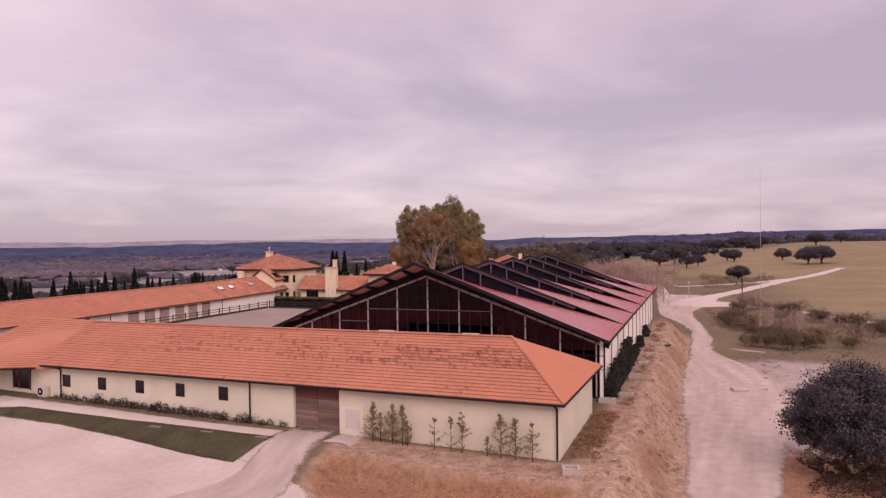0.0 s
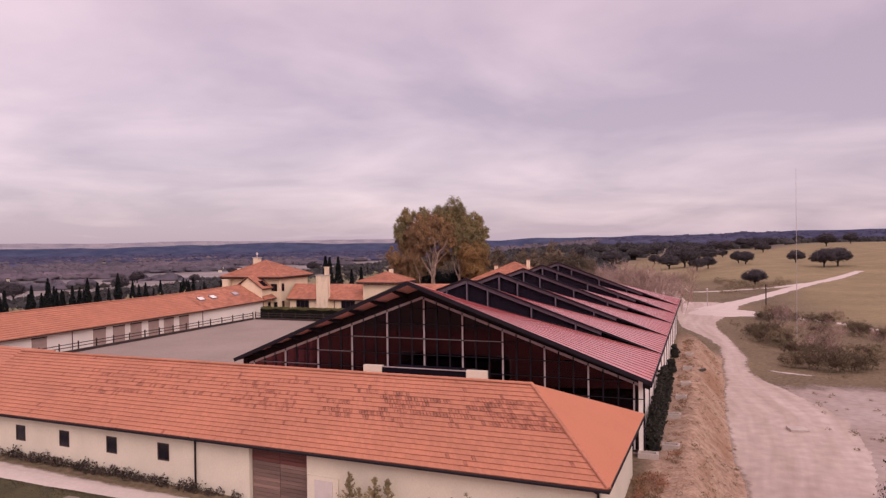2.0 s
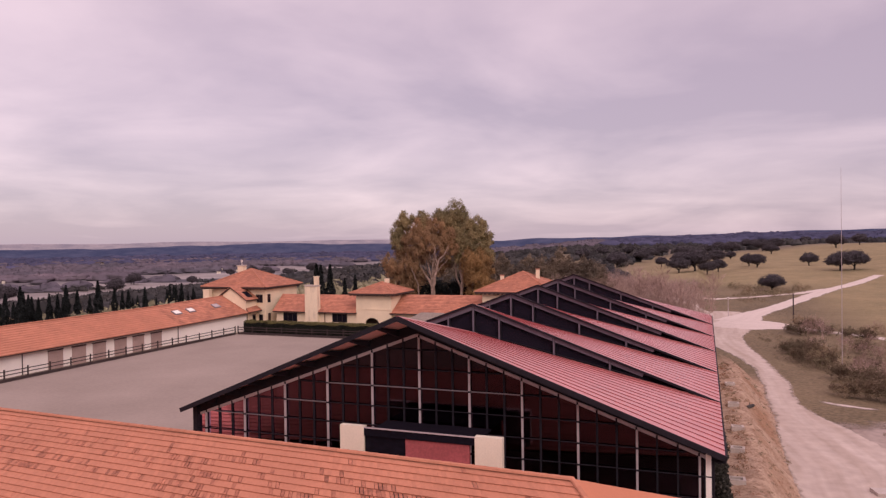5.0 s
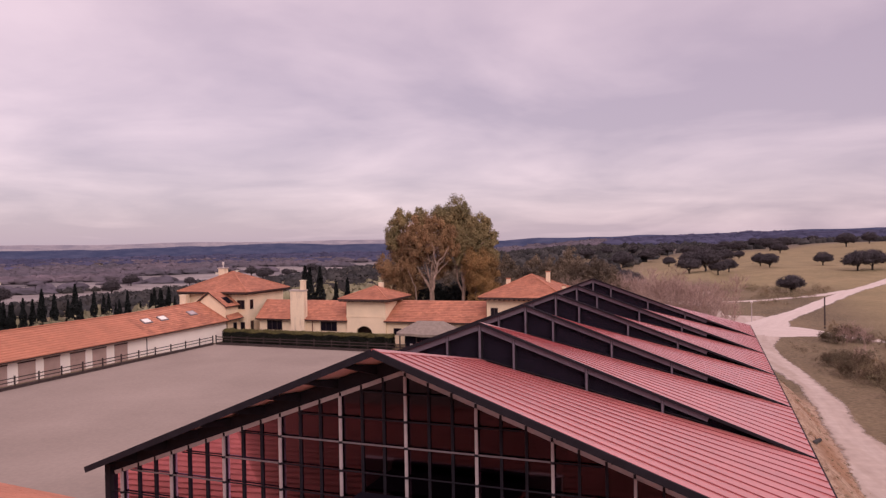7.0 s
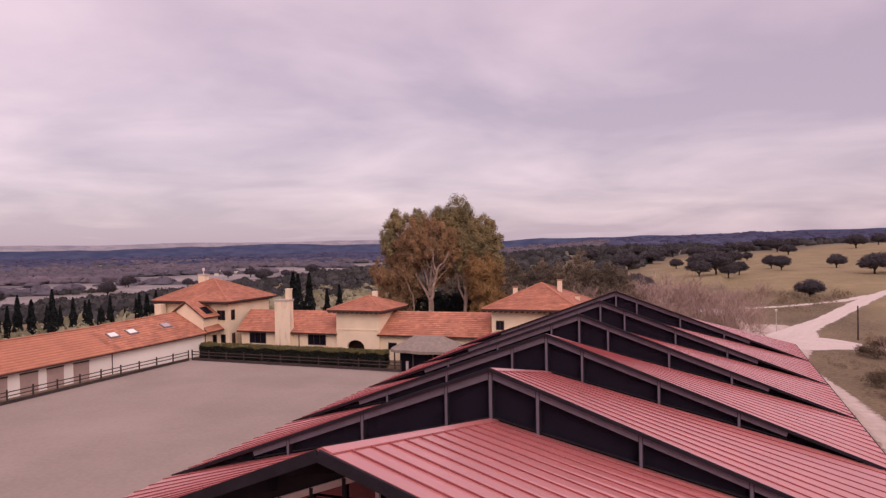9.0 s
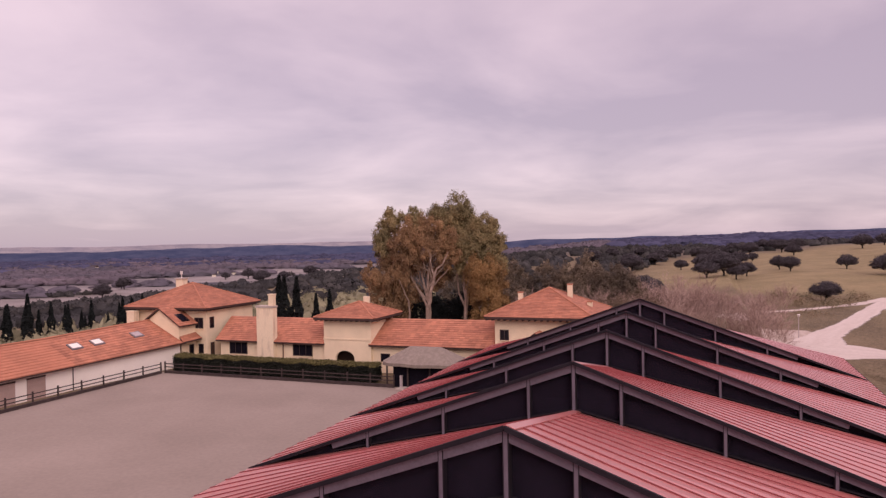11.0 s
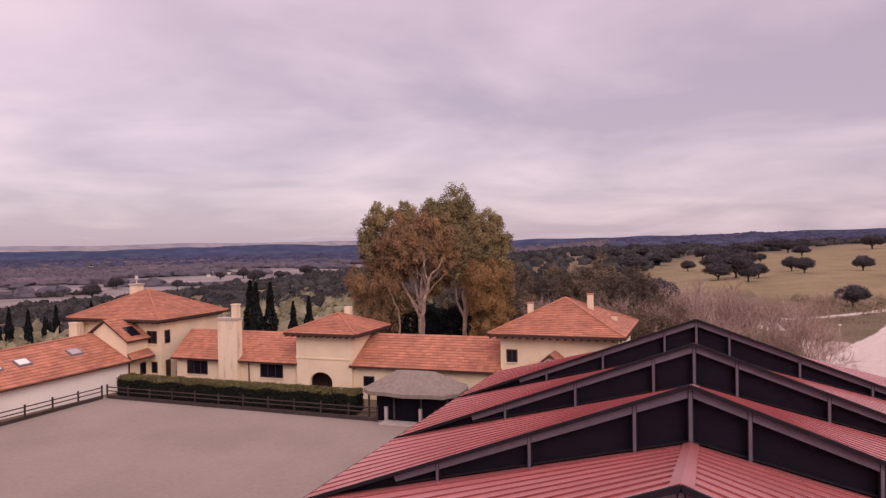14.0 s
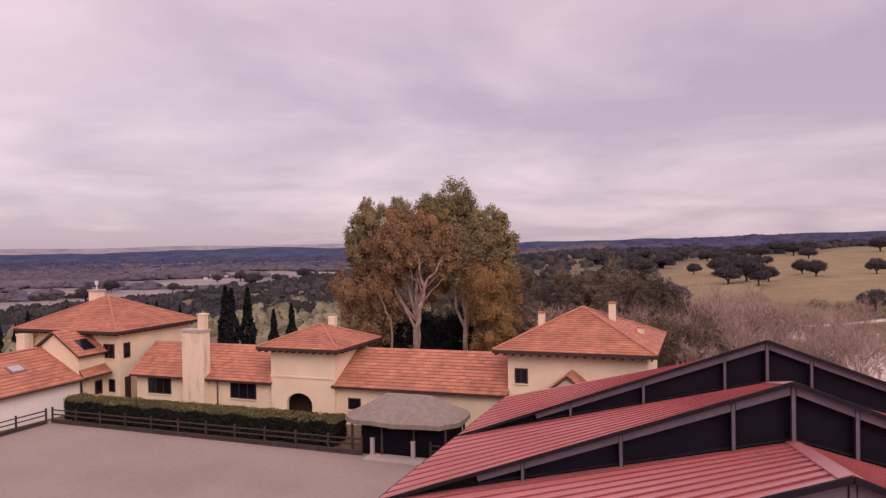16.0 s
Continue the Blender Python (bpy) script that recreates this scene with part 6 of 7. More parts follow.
def scatter_crowns(name, spots, sprays, size, mat, label, category, seed, rad=(1.0, 1.0, 1.0)):
    """Far woodland: lumpy crowns with loose sprays round their outlines, as one growth."""
    rnd = np.random.default_rng(seed)
    nr, ns = 4, 8
    vs, fs, base = [], [], 0
    quad = []
    for i in range(nr):
        for j in range(ns):
            quad.append((i * ns + j, i * ns + (j + 1) % ns, (i + 1) * ns + (j + 1) % ns, (i + 1) * ns + j))
    quad = np.array(quad)
    th = np.linspace(-0.25, 1.55, nr + 1)[:, None] + np.zeros((1, ns))
    ph = np.linspace(0, 6.2832, ns, endpoint=False)[None, :] + np.zeros((nr + 1, 1))
    unit = np.stack([np.cos(th) * np.cos(ph), np.cos(th) * np.sin(ph), np.sin(th)], 2).reshape(-1, 3)
    for x, y, s in spots:
        lump = 1 + 0.22 * rnd.normal(size=(len(unit), 1)).clip(-1.6, 1.6)
        p = unit * lump * np.array(rad) * s * (0.8 + 0.4 * rnd.random(3))
        vs.append(p + np.array((x, y, zg(x, y) + 0.25 * s)))
        fs.append(quad + base)
        base += len(unit)
    v, f = np.concatenate(vs), np.concatenate(fs)
    if sprays:
        pick = rnd.integers(0, len(v), len(spots) * sprays)
        out = v[pick] + rnd.normal(size=(len(pick), 3)) * 0.12 * np.repeat(np.array([q[2] for q in spots]), len(unit))[pick][:, None]
        lv, lf = leaf_cloud(out, 1.0, rnd, 0.8, rnd.normal(size=out.shape) * 0.4 + np.array((0, 0, 1.0)))
        c = np.repeat(out, 4, 0)
        lv = c + (lv - c) * (np.repeat(np.repeat(np.array([q[2] for q in spots]), len(unit))[pick], 4)[:, None] * size)
        f = np.concatenate([f, lf + len(v)])
        v = np.concatenate([v, lv])
    ob = cloud_object(name, v, f, mat)
    return tagged(ob, label, category, kind="stuff")


rr = random.Random(31)
sp, sp2 = [], []
for i in range(420):
    x, y = rr.uniform(22, 60), rr.uniform(40, 100)
    path = (x - 40) + (y - 81) * 0.55
    if abs(path) < 1.6 or path > 2.6 or (x < 25 and y > 86) or x < 21.5 + 2.0 * smooth(62, 44, y):
        continue
    if noise.noise((x * 0.16, y * 0.10, 3)) < 0.02:
        continue
    (sp if rr.random() < 0.7 else sp2).append((x, y, rr.uniform(0.25, 0.75)))
sp2 += [(rr.uniform(19.9, 22.5) + 0.05 * (90 - y), y, rr.uniform(0.18, 0.45)) for y in [rr.uniform(62, 87) for _ in range(50)]]
scatter_clumps("roadside_scrub", sp, 420, 0.04, M_SCRUB, "dry grey-brown shrubs beside the dirt road", "shrub", 5, (1.15, 1.15, 1.0))
scatter_clumps("green_scrub", sp2, 420, 0.04, M_OLIVED, "low grey-green shrubs beside the dirt road", "shrub", 15, (1.0, 1.0, 1.05))
# large twiggy bushes beside the track
bushes = []
for i in range(3):
    rnd = np.random.default_rng(500 + i)
    bu = thing("dry_bush", "large twiggy brown bush beside the dirt track", "bush", ((25.6, 59.6), (27.0, 43.6), (29.4, 58.0))[i] + (zg(*((25.6, 59.6), (27.0, 43.6), (29.4, 58.0))[i]) - 0.1,), group="bushes beside the track")
    part("branchwork", twig_mesh(510 + i, 2.9, 9, 0.62, 0.012), M_SCRUB_DARK, bu)
    lobes = [(rnd.normal() * 0.9, rnd.normal() * 0.9, 0.8 + rnd.random() * 0.9, 1.0, 1.0, 0.75) for _ in range(6)]
    v, f = leaf_cloud(lobes_points(lobes, 4200, rnd, 0.8, 40)[0], 0.045, rnd, 1.6)
    cloud_object("foliage", v, f, (M_SCRUB, M_OLIVED, M_OLIVED)[i], bu)
    bushes.append(bu)
rb = random.Random(52)
for i, (x, y, k) in enumerate(((25.2, 44.8, 0.75), (28.9, 42.8, 0.95), (30.7, 43.6, 0.9), (32.5, 45.6, 0.85), (27.6, 47.5, 1.0), (30.0, 49.0, 0.95), (33.5, 51.5, 0.95), (26.3, 53.0, 0.9), (35.8, 46.0, 0.75), (37.5, 52.0, 0.9), (23.3, 63.4, 0.8), (24.8, 65.0, 1.05), (26.4, 62.2, 0.85), (22.7, 69.5, 0.7), (24.2, 71.2, 0.75), (31.4, 72.0, 0.8), (36.4, 72.5, 0.95), (38.5, 69.0, 0.9), (34.0, 81.0, 1.0), (32.0, 85.0, 0.75), (36.6, 76.3, 0.85), (40.5, 66.0, 1.0), (43.0, 62.0, 0.9), (26.2, 88.0, 0.8), (27.6, 92.3, 1.0), (29.2, 91.0, 0.9), (25.4, 89.8, 0.65), (30.4, 88.8, 0.65), (46.0, 57.0, 0.9), (41.5, 58.0, 0.8))):
    copy_thing(bushes[i % 3], pose(x, y, zg(x, y) - 0.15, 0, 0, rb.uniform(0, 360)) @ Matrix.Diagonal((k, k, k * rb.uniform(1.0, 1.3), 1)))
sp = [(x, y, s) for x, y, s in [(rr.uniform(20, 95), rr.uniform(139, 192), rr.uniform(0.6, 1.7)) for _ in range(520)] if noise.noise((x * 0.07, y * 0.07, 4)) > -0.05 and x < 14 + (y - 110) * 0.36]
scatter_clumps("pasture_shrubs", sp, 160, 0.09, M_SCRUB, "low dry shrubs along the far track", "shrub", 6, (1.1, 1.1, 1.1))
sp = [(rr.uniform(-60, -33), rr.uniform(86, 112), rr.uniform(1.6, 2.7)) for _ in range(60)] + [(rr.uniform(-90, -40), rr.uniform(100, 150), rr.uniform(1.4, 2.2)) for _ in range(60)] + [(rr.uniform(-150, -72), rr.uniform(30, 130), rr.uniform(1.2, 2.0)) for _ in range(170)]
scatter_crowns("olive_grove", sp, 130, 0.10, M_OLIVE, "grey-green olive trees behind the house", "tree", 7, (1.1, 1.1, 1.15))
sp, spf, spo = [], [], []
while len(sp) < 2200:
    y = rr.uniform(125, 900)
    x = rr.uniform(-1.3 * y - 60, 0.35 * y)
    left = -x - 57 - 0.10 * y
    if field_at(x, y) > 0.2 or plain_at(x, y) > 0.25 or left > 420 or (x > -25 and y < 200):
        continue
    if noise.noise((x * 0.012, y * 0.012, 1)) < -0.25 and left > 60:
        continue
    sp.append((x, y, rr.uniform(1.4, 2.7) * (1 + y / 1800)))
blue_spots = []
while len(spf) < 3400:
    y = rr.uniform(250, 1350)
    x = rr.uniform(-1.6 * y - 200, 0.6 * y)
    if math.hypot(x, y) > 1650:
        continue
    left = -x - 57 - 0.10 * y
    if plain_at(x, y) > 0.25 or (left < 420 and y < 850) or field_at(x, y) > 0.1:
        continue
    if x > -0.12 * y:
        blue_spots.append((x, y, rr.uniform(3.0, 6.0) * (1 + y / 2500)))
        continue
    spf.append((x, y, rr.uniform(3.0, 6.5) * (1 + y / 2500)))
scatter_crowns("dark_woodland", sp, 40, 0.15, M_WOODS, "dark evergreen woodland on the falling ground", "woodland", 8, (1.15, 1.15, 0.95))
scatter_crowns("winter_woodland", spf, 6, 0.16, M_WOODS_FAR, "brown leafless woodland across the valley, mauve haze in its colour", "woodland", 9, (1.5, 1.5, 0.62))
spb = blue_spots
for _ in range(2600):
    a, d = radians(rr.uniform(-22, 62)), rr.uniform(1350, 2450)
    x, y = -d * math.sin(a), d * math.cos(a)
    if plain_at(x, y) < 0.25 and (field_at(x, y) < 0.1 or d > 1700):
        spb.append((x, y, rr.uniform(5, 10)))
scatter_crowns("hazy_woodland", spb, 0, 0.16, M_WOODS_BLUE, "distant woodland with blue-mauve haze in its colour", "woodland", 10, (2.0, 2.0, 0.7))
rg = random.Random(77)
fo = 0
while fo < 16:
    x, y = rg.uniform(-560, -330), rg.uniform(300, 800)
    if plain_at(x, y) > 0.5:
        copy_thing(oak_kinds[fo % 4], pose(x, y, zg(x, y) - 0.3, 0, 0, rg.uniform(0, 360)) @ Matrix.Scale(rg.uniform(1.5, 2.4), 4))
        fo += 1

# far houses in the valley
fh = None
for i in range(16):
    a, d = radians(rg.choice((36, 37.5, 38.5, 46, 47, 49, 52, 53)) + rg.uniform(-0.8, 0.8)), rg.uniform(900, 1500)
    x, y = 19.6 - d * math.sin(a), -46.9 + d * math.cos(a)
    m = pose(x, y, zg(x, y) + 1.0, 0, 0, rg.uniform(0, 180)) @ Matrix.Scale(rg.uniform(0.3, 0.5), 4)
    if fh is None:
        fh = thing("far_house", "tiny pale house in the distant valley", "house", (x, y, zg(x, y) + 1.0), group="valley houses")
        part("wall", Build().box(-7, -4.5, -4, 7, 4.5, 6), M_STUCCO, fh)
        part("roof", Build().hexa([(-7.5, -5, 6), (7.5, -5, 6), (7.5, 5, 6), (-7.5, 5, 6)], [(-7.5, -0.1, 9), (7.5, -0.1, 9), (7.5, 0.1, 9), (-7.5, 0.1, 9)]), M_FENCE, fh)
    else:
        copy_thing(fh, m)


# distant hills, with haze put into their colour and a faint glow
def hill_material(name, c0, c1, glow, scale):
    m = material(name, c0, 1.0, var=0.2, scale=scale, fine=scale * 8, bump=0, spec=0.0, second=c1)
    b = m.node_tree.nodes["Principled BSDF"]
    # weak emission lifts the hills the way haze would
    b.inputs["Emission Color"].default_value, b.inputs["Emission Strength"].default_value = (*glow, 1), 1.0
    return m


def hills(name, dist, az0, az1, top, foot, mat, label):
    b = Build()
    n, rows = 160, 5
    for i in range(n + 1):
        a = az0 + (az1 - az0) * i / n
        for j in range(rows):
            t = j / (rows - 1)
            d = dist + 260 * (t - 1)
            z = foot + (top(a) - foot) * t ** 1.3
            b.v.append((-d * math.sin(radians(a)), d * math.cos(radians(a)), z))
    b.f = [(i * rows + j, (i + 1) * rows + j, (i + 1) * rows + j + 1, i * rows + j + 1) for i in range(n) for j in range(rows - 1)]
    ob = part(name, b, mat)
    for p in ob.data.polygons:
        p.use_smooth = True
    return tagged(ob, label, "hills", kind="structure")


def blue_top(a):
    z = 3 - 4 * smooth(40, 60, a)
    z += 8 * smooth(28, 34, a) * (1 - smooth(34, 43, a))
    z += 12 * (1 - smooth(8, 26, a)) + 14 * (1 - smooth(-14, 8, a))
    return z + 5 * noise.noise((a * 0.35, 0, 4)) + 1.6 * noise.noise((a * 3.1, 2, 4))


def pale_top(a):
    return 22 + 7 * noise.noise((a * 0.16, 5, 4)) + 3 * noise.noise((a * 0.9, 5, 9)) - 26 * (1 - smooth(12, 24, a))


hills("backdrop_hills", 2500, -60, 95, blue_top, -45, hill_material("hazed_far_woods", (0.058, 0.058, 0.088), (0.030, 0.034, 0.060), (0.018, 0.020, 0.042), 0.02), "wooded hills on the horizon, blue with painted haze")
hills("backdrop_plateau", 4300, 8, 95, pale_top, -30, hill_material("hazed_pale_fields", (0.26, 0.225, 0.225), (0.16, 0.145, 0.165), (0.045, 0.037, 0.052), 0.012), "pale far plateau on the horizon, with painted haze")

# mast and poles
mast = thing("radio_mast", "thin guyed metal mast beyond the scrub", "mast", (27.5, 60.5, zg(27.5, 60.5)))
part("pole", Build().tube((0, 0, -0.3), (0, 0, 9), 0.04, 0.034).tube((0, 0, 9), (0, 0, 22.6), 0.034, 0.014), M_POST, mast)
pl = thing("wooden_pole", "short wooden utility pole beside the track", "pole", (27.3, 104.5, zg(27.3, 104.5)))
part("shaft", Build().tube((0, 0, -0.3), (0, 0, 5.0), 0.13, 0.10), M_FENCE, pl)

lp = thing("street_lamp", "small pale street lamp at the fork of the tracks", "street lamp", (17.1, 111.2, zg(17.1, 111.2)))
part("post", Build().tube((0, 0, -0.2), (0, 0, 3.2), 0.07, 0.05), M_POST, lp)
part("lantern", Build().tube((0, 0, 3.2), (0, 0, 3.5), 0.10, 0.24, 8).tube((0, 0, 3.5), (0, 0, 3.62), 0.27, 0.08, 8), M_WHITE, lp)

# ---- front yard ----
def patch(name, corners, mat, label, category, lift, n=24):
    """A four-cornered sheet laid on the ground."""
    b = Build()
    A, B, C, D = corners
    for j in range(n + 1):
        for i in range(n + 1):
            u, v = i / n, j / n
            p = lerp(lerp(A, B, u), lerp(D, C, u), v)
            w = 0.14 if i in (0, n) or j in (0, n) else 0
            x = p[0] + w * noise.noise((p[0] * 1.3, p[1] * 1.3, 1))
            y = p[1] + w * noise.noise((p[0] * 1.3, p[1] * 1.3, 7))
            b.v.append((x, y, ground_z(x, y) + lift - (0.08 if w else 0)))
    m = n + 1
    b.f = [(j * m + i, j * m + i + 1, (j + 1) * m + i + 1, (j + 1) * m + i) for j in range(n) for i in range(n)]
    return tagged(part(name, b, mat), label, category, kind="structure")


ribbon("lawn", [(-27.4, -12.6, 0.35), (-24.8, -12.45, 0.95), (-19.4, -12.85, 1.0), (-13.8, -13.4, 1.35), (-8.4, -14.1, 1.8), (-6.0, -14.35, 1.95), (-3.8, -14.4, 2.0)], M_LAWN, "dull green lawn strip in front of the stable", "lawn", lift=0.12, wob=0.1, seed=31)
ribbon("footpath", [(-27.5, -10.6, 0.9), (-25, -10.9, 0.86), (-19, -11.35, 0.72), (-13.3, -11.66, 0.72), (-8, -11.9, 0.74), (-3.9, -12.0, 0.8)], M_PATH, "pale footpath along the stable wall", "path", lift=0.07, wob=0.04, seed=32)
patch("gate_pad", ((-0.6, -12.4), (1.2, -12.5), (1.2, -10.9), (-0.3, -10.8)), M_CONC, "small concrete pad beside the gate", "slab", 0.10, 6)
rnd = np.random.default_rng(3)
u, v = rnd.random(14000), rnd.random(14000)
gx = -25.2 + 20.8 * u
gc = np.interp(gx, (-24.8, -19.4, -13.8, -8.4, -6.0, -3.8), (-12.45, -12.85, -13.4, -14.1, -14.35, -14.4))
gy = gc + (v * 2 - 1) * np.interp(gx, (-24.8, -19.4, -13.8, -8.4, -6.0, -3.8), (0.7, 0.75, 1.05, 1.5, 1.6, 1.7))
v_, f_ = leaf_cloud(np.stack([gx, gy, np.array([ground_z(a, c) for a, c in zip(gx, gy)]) + 0.115], 1), 0.03, rnd)
tagged(cloud_object("lawn_grass", v_, f_, M_GRASSL), "short dull green grass blades", "grass", kind="stuff")
for i in range(3):
    x, y = -11.95 + 3.9 * i, -13.1 - 0.05 * i
    st = part("stepping_stone", Build().box(x - 0.42, y - 0.16, ground_z(x, y) + 0.02, x + 0.42, y + 0.16, ground_z(x, y) + 0.14), M_RAMP_STONE)
    tagged(st, "flat pale stone set into the lawn", "stone")
sp = [(-25.3 + i * 0.42 + rr.uniform(-0.2, 0.2), -8.75 - 0.088 * (i * 0.42) + rr.uniform(-0.1, 0.15), rr.uniform(0.22, 0.5)) for i in range(50) if rr.random() < 0.9]
scatter_clumps("wall_planting", sp, 170, 0.13, M_PLANT, "low brown-green shrubs along the stable wall", "shrub", 25, (1.2, 0.8, 1.15))


def young_conifer(x, h, dens, seed):
    rnd = np.random.default_rng(seed)
    y = -10.40 - 0.0875 * (x + 3.52) - 0.55
    t = thing("young_conifer", "young conifer against the stable wall" if dens > 200 else "thin, half-bare young conifer against the stable wall", "tree", (x, y, ground_z(x, y) - 0.05), group="young conifers")
    part("trunk", Build().tube((0, 0, 0), (0.02, 0, h * 0.95), 0.03, 0.008, 5), M_BARKD, t)
    nb = max(14, dens // 9)
    zb = rnd.random(nb) ** 0.9
    lb = (0.12 + 0.80 * (1 - zb)) * (0.45 + 0.55 * rnd.random(nb)) * h / 2.2
    ab = rnd.random(nb) * 6.2832
    k = rnd.integers(0, nb, int(dens * 3.2))
    t_ = rnd.random(len(k)) ** 0.8
    q = np.stack([lb[k] * t_ * np.cos(ab[k]), lb[k] * t_ * np.sin(ab[k]) * 0.8, 0.1 + zb[k] * h * 0.93 + lb[k] * t_ * 0.55], 1)
    v, f = leaf_cloud(q + rnd.normal(size=q.shape) * 0.03, 0.042, rnd)
    cloud_object("crown", v, f, M_CONIF, t)


for i, (x, h, n) in enumerate(((2.1, 2.3, 460), (2.6, 1.7, 260), (3.35, 2.3, 480), (4.0, 2.3, 420), (4.3, 1.4, 220), (5.96, 1.8, 90), (6.95, 1.9, 120), (7.6, 2.2, 220), (9.05, 1.0, 150), (9.8, 2.4, 420), (10.6, 2.2, 360), (11.5, 2.0, 240))):
    young_conifer(x, h, n, 200 + i)

ac = thing("air_conditioner", "white outdoor air-conditioning unit by the stable wall", "air conditioner", (-26.55, -8.75, ground_z(-26.5, -8.8)), -5)
part("casing", Build().box(-0.40, -0.17, 0.06, 0.40, 0.17, 0.78).box(-0.32, -0.13, 0, -0.24, 0.13, 0.06).box(0.24, -0.13, 0, 0.32, 0.13, 0.06), M_WHITE, ac)
b = Build()
b.tube((-0.08, -0.17, 0.42), (-0.08, -0.19, 0.42), 0.28, 0.28, 18)
part("fan_grille", b, M_BLACK, ac)
part("fan_hub", Build().tube((-0.08, -0.19, 0.42), (-0.08, -0.205, 0.42), 0.10, 0.08, 10), M_WHITE, ac)

for i, (x, y, w, rz) in enumerate(((13.6, -13.0, 0.85, 14), (13.5, 1.9, 1.1, 0), (14.6, 3.9, 1.0, 2), (14.5, 11.2, 0.9, 3), (14.8, 17.0, 0.8, -4), (15.0, 22.0, 0.8, 4), (15.0, 29.0, 0.8, 0), (15.0, 37.0, 0.8, 6))):
    d = thing("drain_box", "pale concrete drain box on the bank", "drain", (x, y, ground_z(x, y) - 0.05), rz, group="drain boxes")
    part("box", Build().box(-w / 2, -0.32, 0, -w / 2 + 0.14, 0.32, 0.34).box(w / 2 - 0.14, -0.32, 0, w / 2, 0.32, 0.34).box(-w / 2 + 0.14, -0.32, 0, w / 2 - 0.14, -0.2, 0.34).box(-w / 2 + 0.14, 0.2, 0, w / 2 - 0.14, 0.32, 0.34), M_CONC, d)
    # black block put in for the shade of the open recess
    part("recess_shade", Build().box(-w / 2 + 0.14, -0.2, 0.05, w / 2 - 0.14, 0.2, 0.18), M_BLACK, d)
sl = part("loose_slab", Build().box(-0.65, -0.42, -0.05, 0.65, 0.42, 0.14), M_CONC)
sl.matrix_world = pose(22.68, 17.8, ground_z(22.68, 17.8) + 0.10, 5, 3, 20)
tagged(sl, "broken pale concrete slab lying on the track", "slab")

for i, (y, h, w) in enumerate(((2.9, 1.9, 0.8), (4.0, 2.3, 0.85), (5.1, 2.3, 0.85), (6.3, 2.5, 0.9), (7.6, 2.4, 0.9), (8.9, 2.2, 0.9), (10.3, 2.5, 0.9), (11.6, 2.3, 0.9), (12.9, 2.9, 0.9), (14.4, 3.0, 0.9), (16.0, 2.7, 0.8), (18.6, 1.5, 0.8), (22.0, 1.2, 0.7), (27.5, 1.3, 0.8), (36.0, 1.3, 0.8))):
    rnd = np.random.default_rng(300 + i)
    t = thing("wall_shrub", "dark evergreen shrub against the hall wall", "shrub", (13.68, y, 0.0), group="shrubs along the hall")
    part("stem", Build().tube((0, 0, -0.1), (-0.1, 0, h * 0.6), 0.05, 0.02, 5), M_BARKD, t)
    v, f = leaf_cloud(lobes_points([(0, 0, h * 0.3, 0.38, w, h * 0.32), (-0.05, 0.15, h * 0.66, 0.3, w * 0.75, h * 0.33)], 5000, rnd, 0.6)[0], 0.07, rnd)
    cloud_object("foliage", v, f, M_SHRUBD, t)
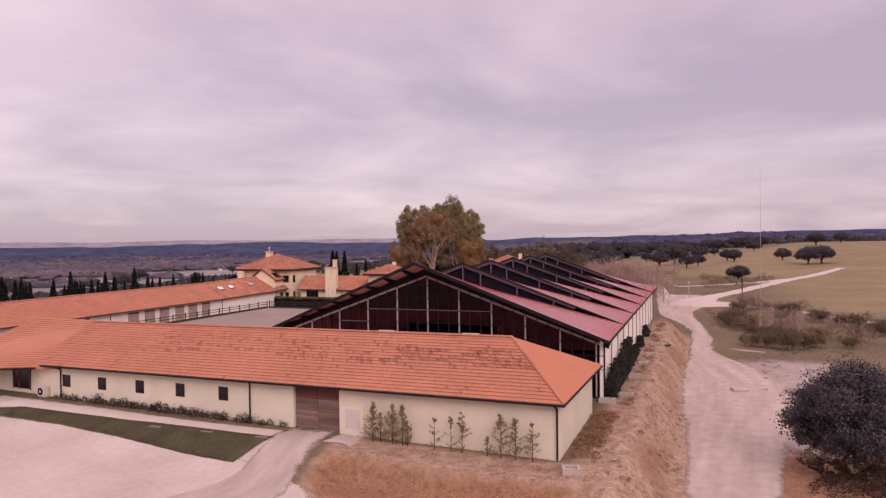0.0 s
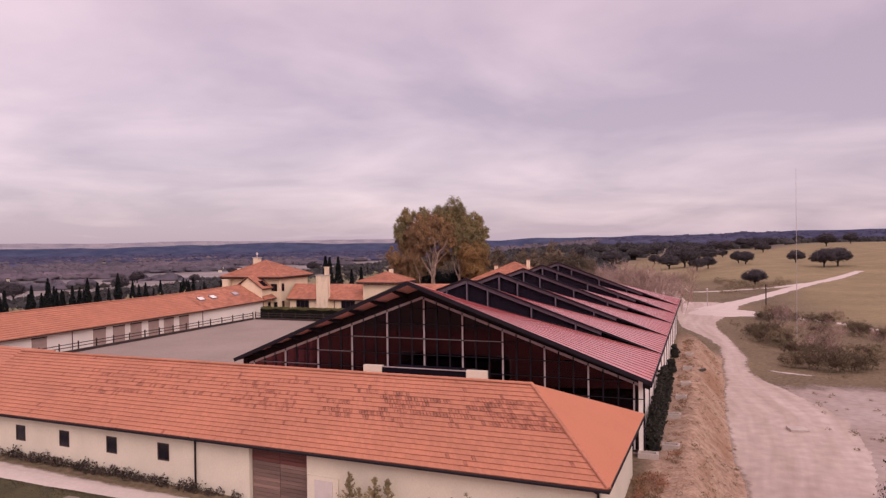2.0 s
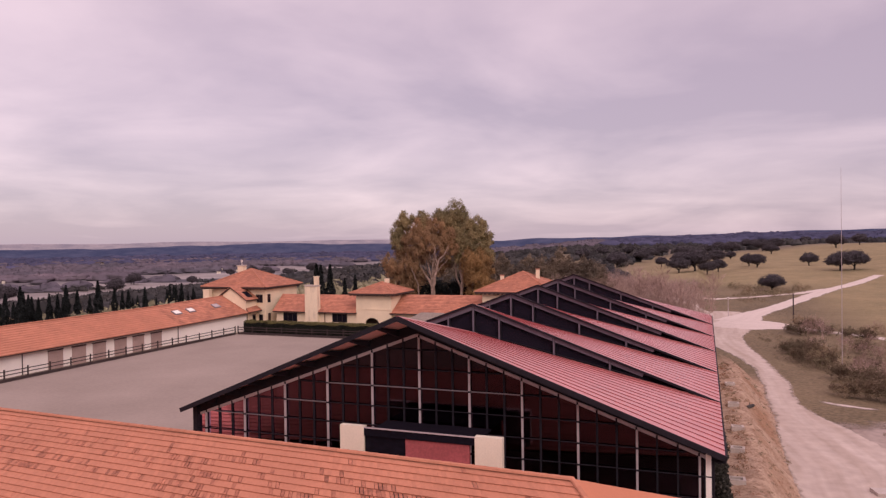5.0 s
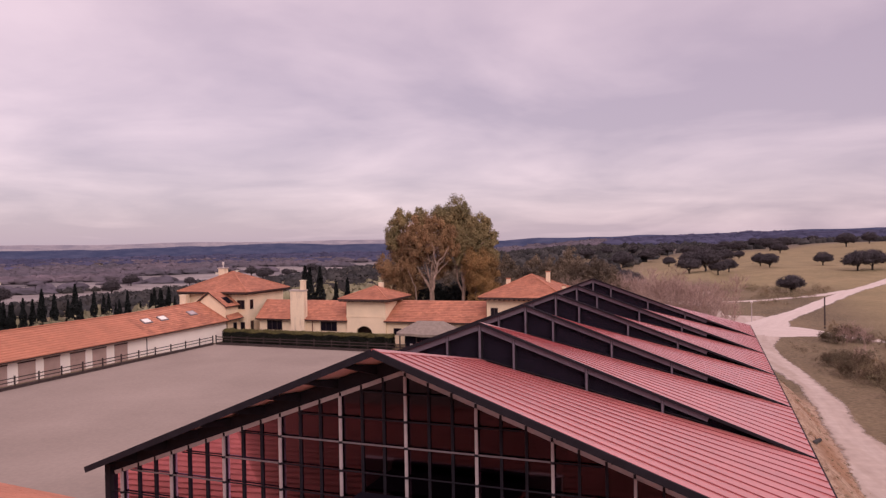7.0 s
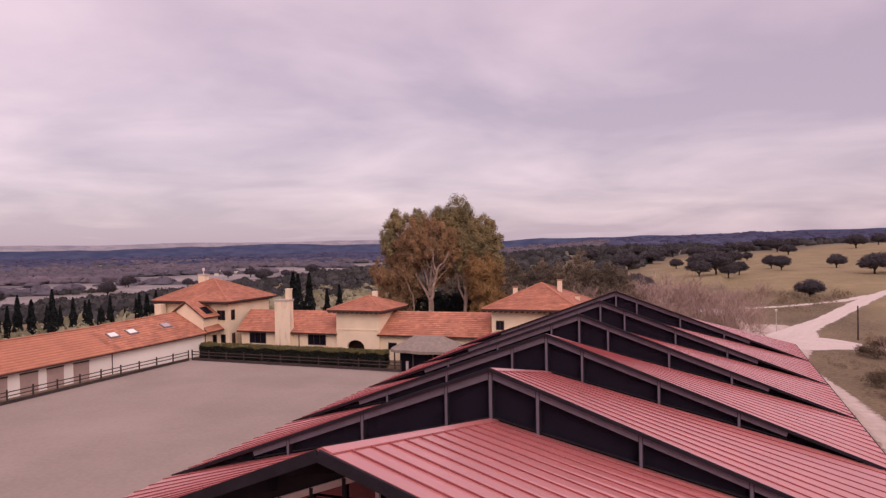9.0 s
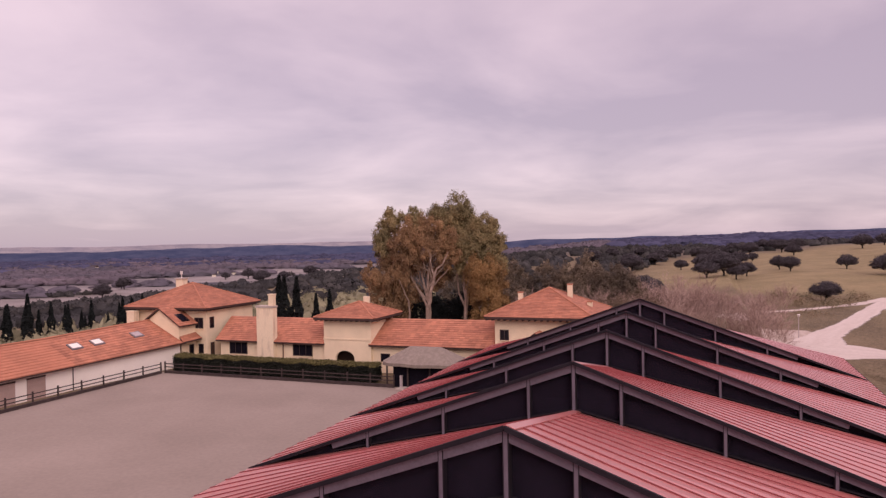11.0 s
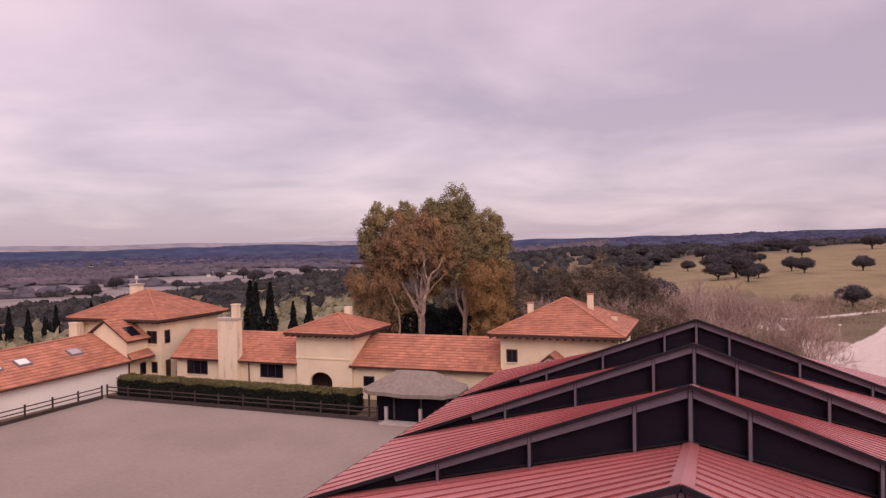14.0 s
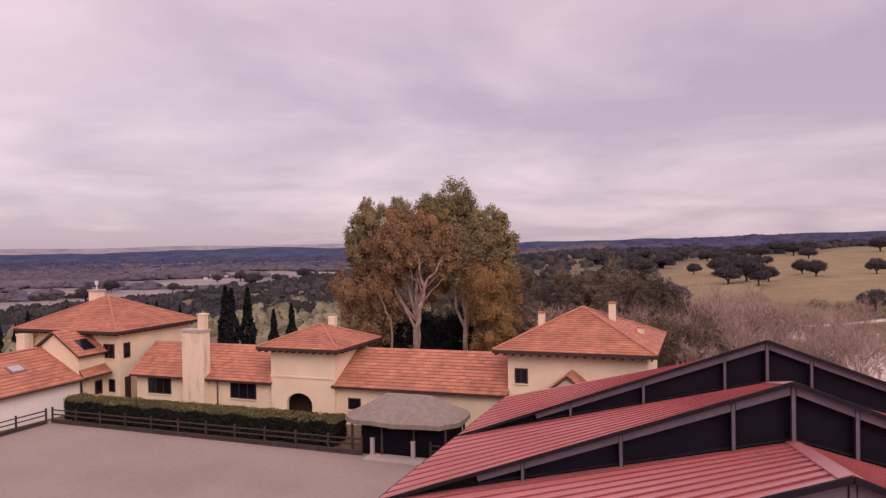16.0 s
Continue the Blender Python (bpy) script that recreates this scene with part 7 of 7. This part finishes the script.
scatter_clumps("bank_weeds", [(rr.uniform(13.2, 14.5), rr.uniform(-11, -1), rr.uniform(0.12, 0.36)) for _ in range(190)] + [(2.0 + i * 0.3, -10.62 - 0.0845 * (5.5 + i * 0.3) + rr.uniform(-0.1, 0.05), rr.uniform(0.05, 0.2)) for i in range(36)] + [(rr.uniform(14.3, 15.2), rr.uniform(-1, 50), rr.uniform(0.12, 0.35)) for _ in range(90)] + [(rr.uniform(15, 18.3), rr.uniform(-16, 50), rr.uniform(0.06, 0.16)) for _ in range(160)], 60, 0.13, M_REDWEED, "rusty dry weeds on the bank", "weeds", 33, (1.1, 1.1, 0.8))
scatter_clumps("mound_stones", [(rr.uniform(1, 18), rr.uniform(-19, -12.5), rr.uniform(0.02, 0.06)) for _ in range(160)] + [(rr.uniform(15, 19), rr.uniform(-20, 50), rr.uniform(0.02, 0.055)) for _ in range(140)], 10, 0.8, M_CLOD, "loose earth clods and stones on the bank", "stones", 34, (1, 1, 0.7))

log = thing("fallen_log", "dark log lying on the bank", "log", (16.25, 30.0, ground_z(16.25, 30.0) + 0.08), 60)
part("trunk", Build().tube((-0.6, 0, 0), (0.6, 0.06, 0.0), 0.16, 0.12, 9), M_BARKD, log)
part("branch_stub", Build().tube((0.1, 0.05, 0.05), (0.3, 0.25, 0.2), 0.04, 0.03, 6), M_BARKD, log)

# flat dark leaves round the oak stand in for its shadow
rnd = np.random.default_rng(63)
rad, ang = np.minimum(7.0, 2.7 * np.abs(rnd.normal(size=9000)) + 0.3), rnd.random(9000) * 6.2832
lx, ly = 28.3 + rad * np.cos(ang), -3.4 + rad * np.sin(ang)
keep = lx > 25.3 + 0.5 * np.sin(ly * 1.3)
lx, ly = lx[keep], ly[keep]
v_, f_ = leaf_cloud(np.stack([lx, ly, np.array([ground_z(a, c) for a, c in zip(lx, ly)]) + 0.035], 1), 0.10, rnd, 0.12)
tagged(cloud_object("leaf_litter", v_, f_, M_OAK_SHADOW), "dark red-brown leaves, the oak's shadow put into their colour", "litter", kind="stuff")

tufts = [(rr.uniform(14.4, 18.4), rr.uniform(-14, 50), rr.uniform(0.06, 0.22)) for _ in range(330)] + [(rr.uniform(1.5, 14), rr.uniform(-18.5, -12.6), rr.uniform(0.05, 0.14)) for _ in range(140)]
tufts += [(rr.uniform(24.5, 36), rr.uniform(-16, 46), rr.uniform(0.08, 0.30)) for _ in range(260)]
tufts = [q for q in tufts if noise.noise((q[0] * 0.4, q[1] * 0.3, 6)) > -0.12]
scatter_clumps("dry_tufts", tufts, 34, 0.20, M_SCRUB, "dry grass tufts on bank and verge", "grass", 35, (1.1, 1.1, 0.9))
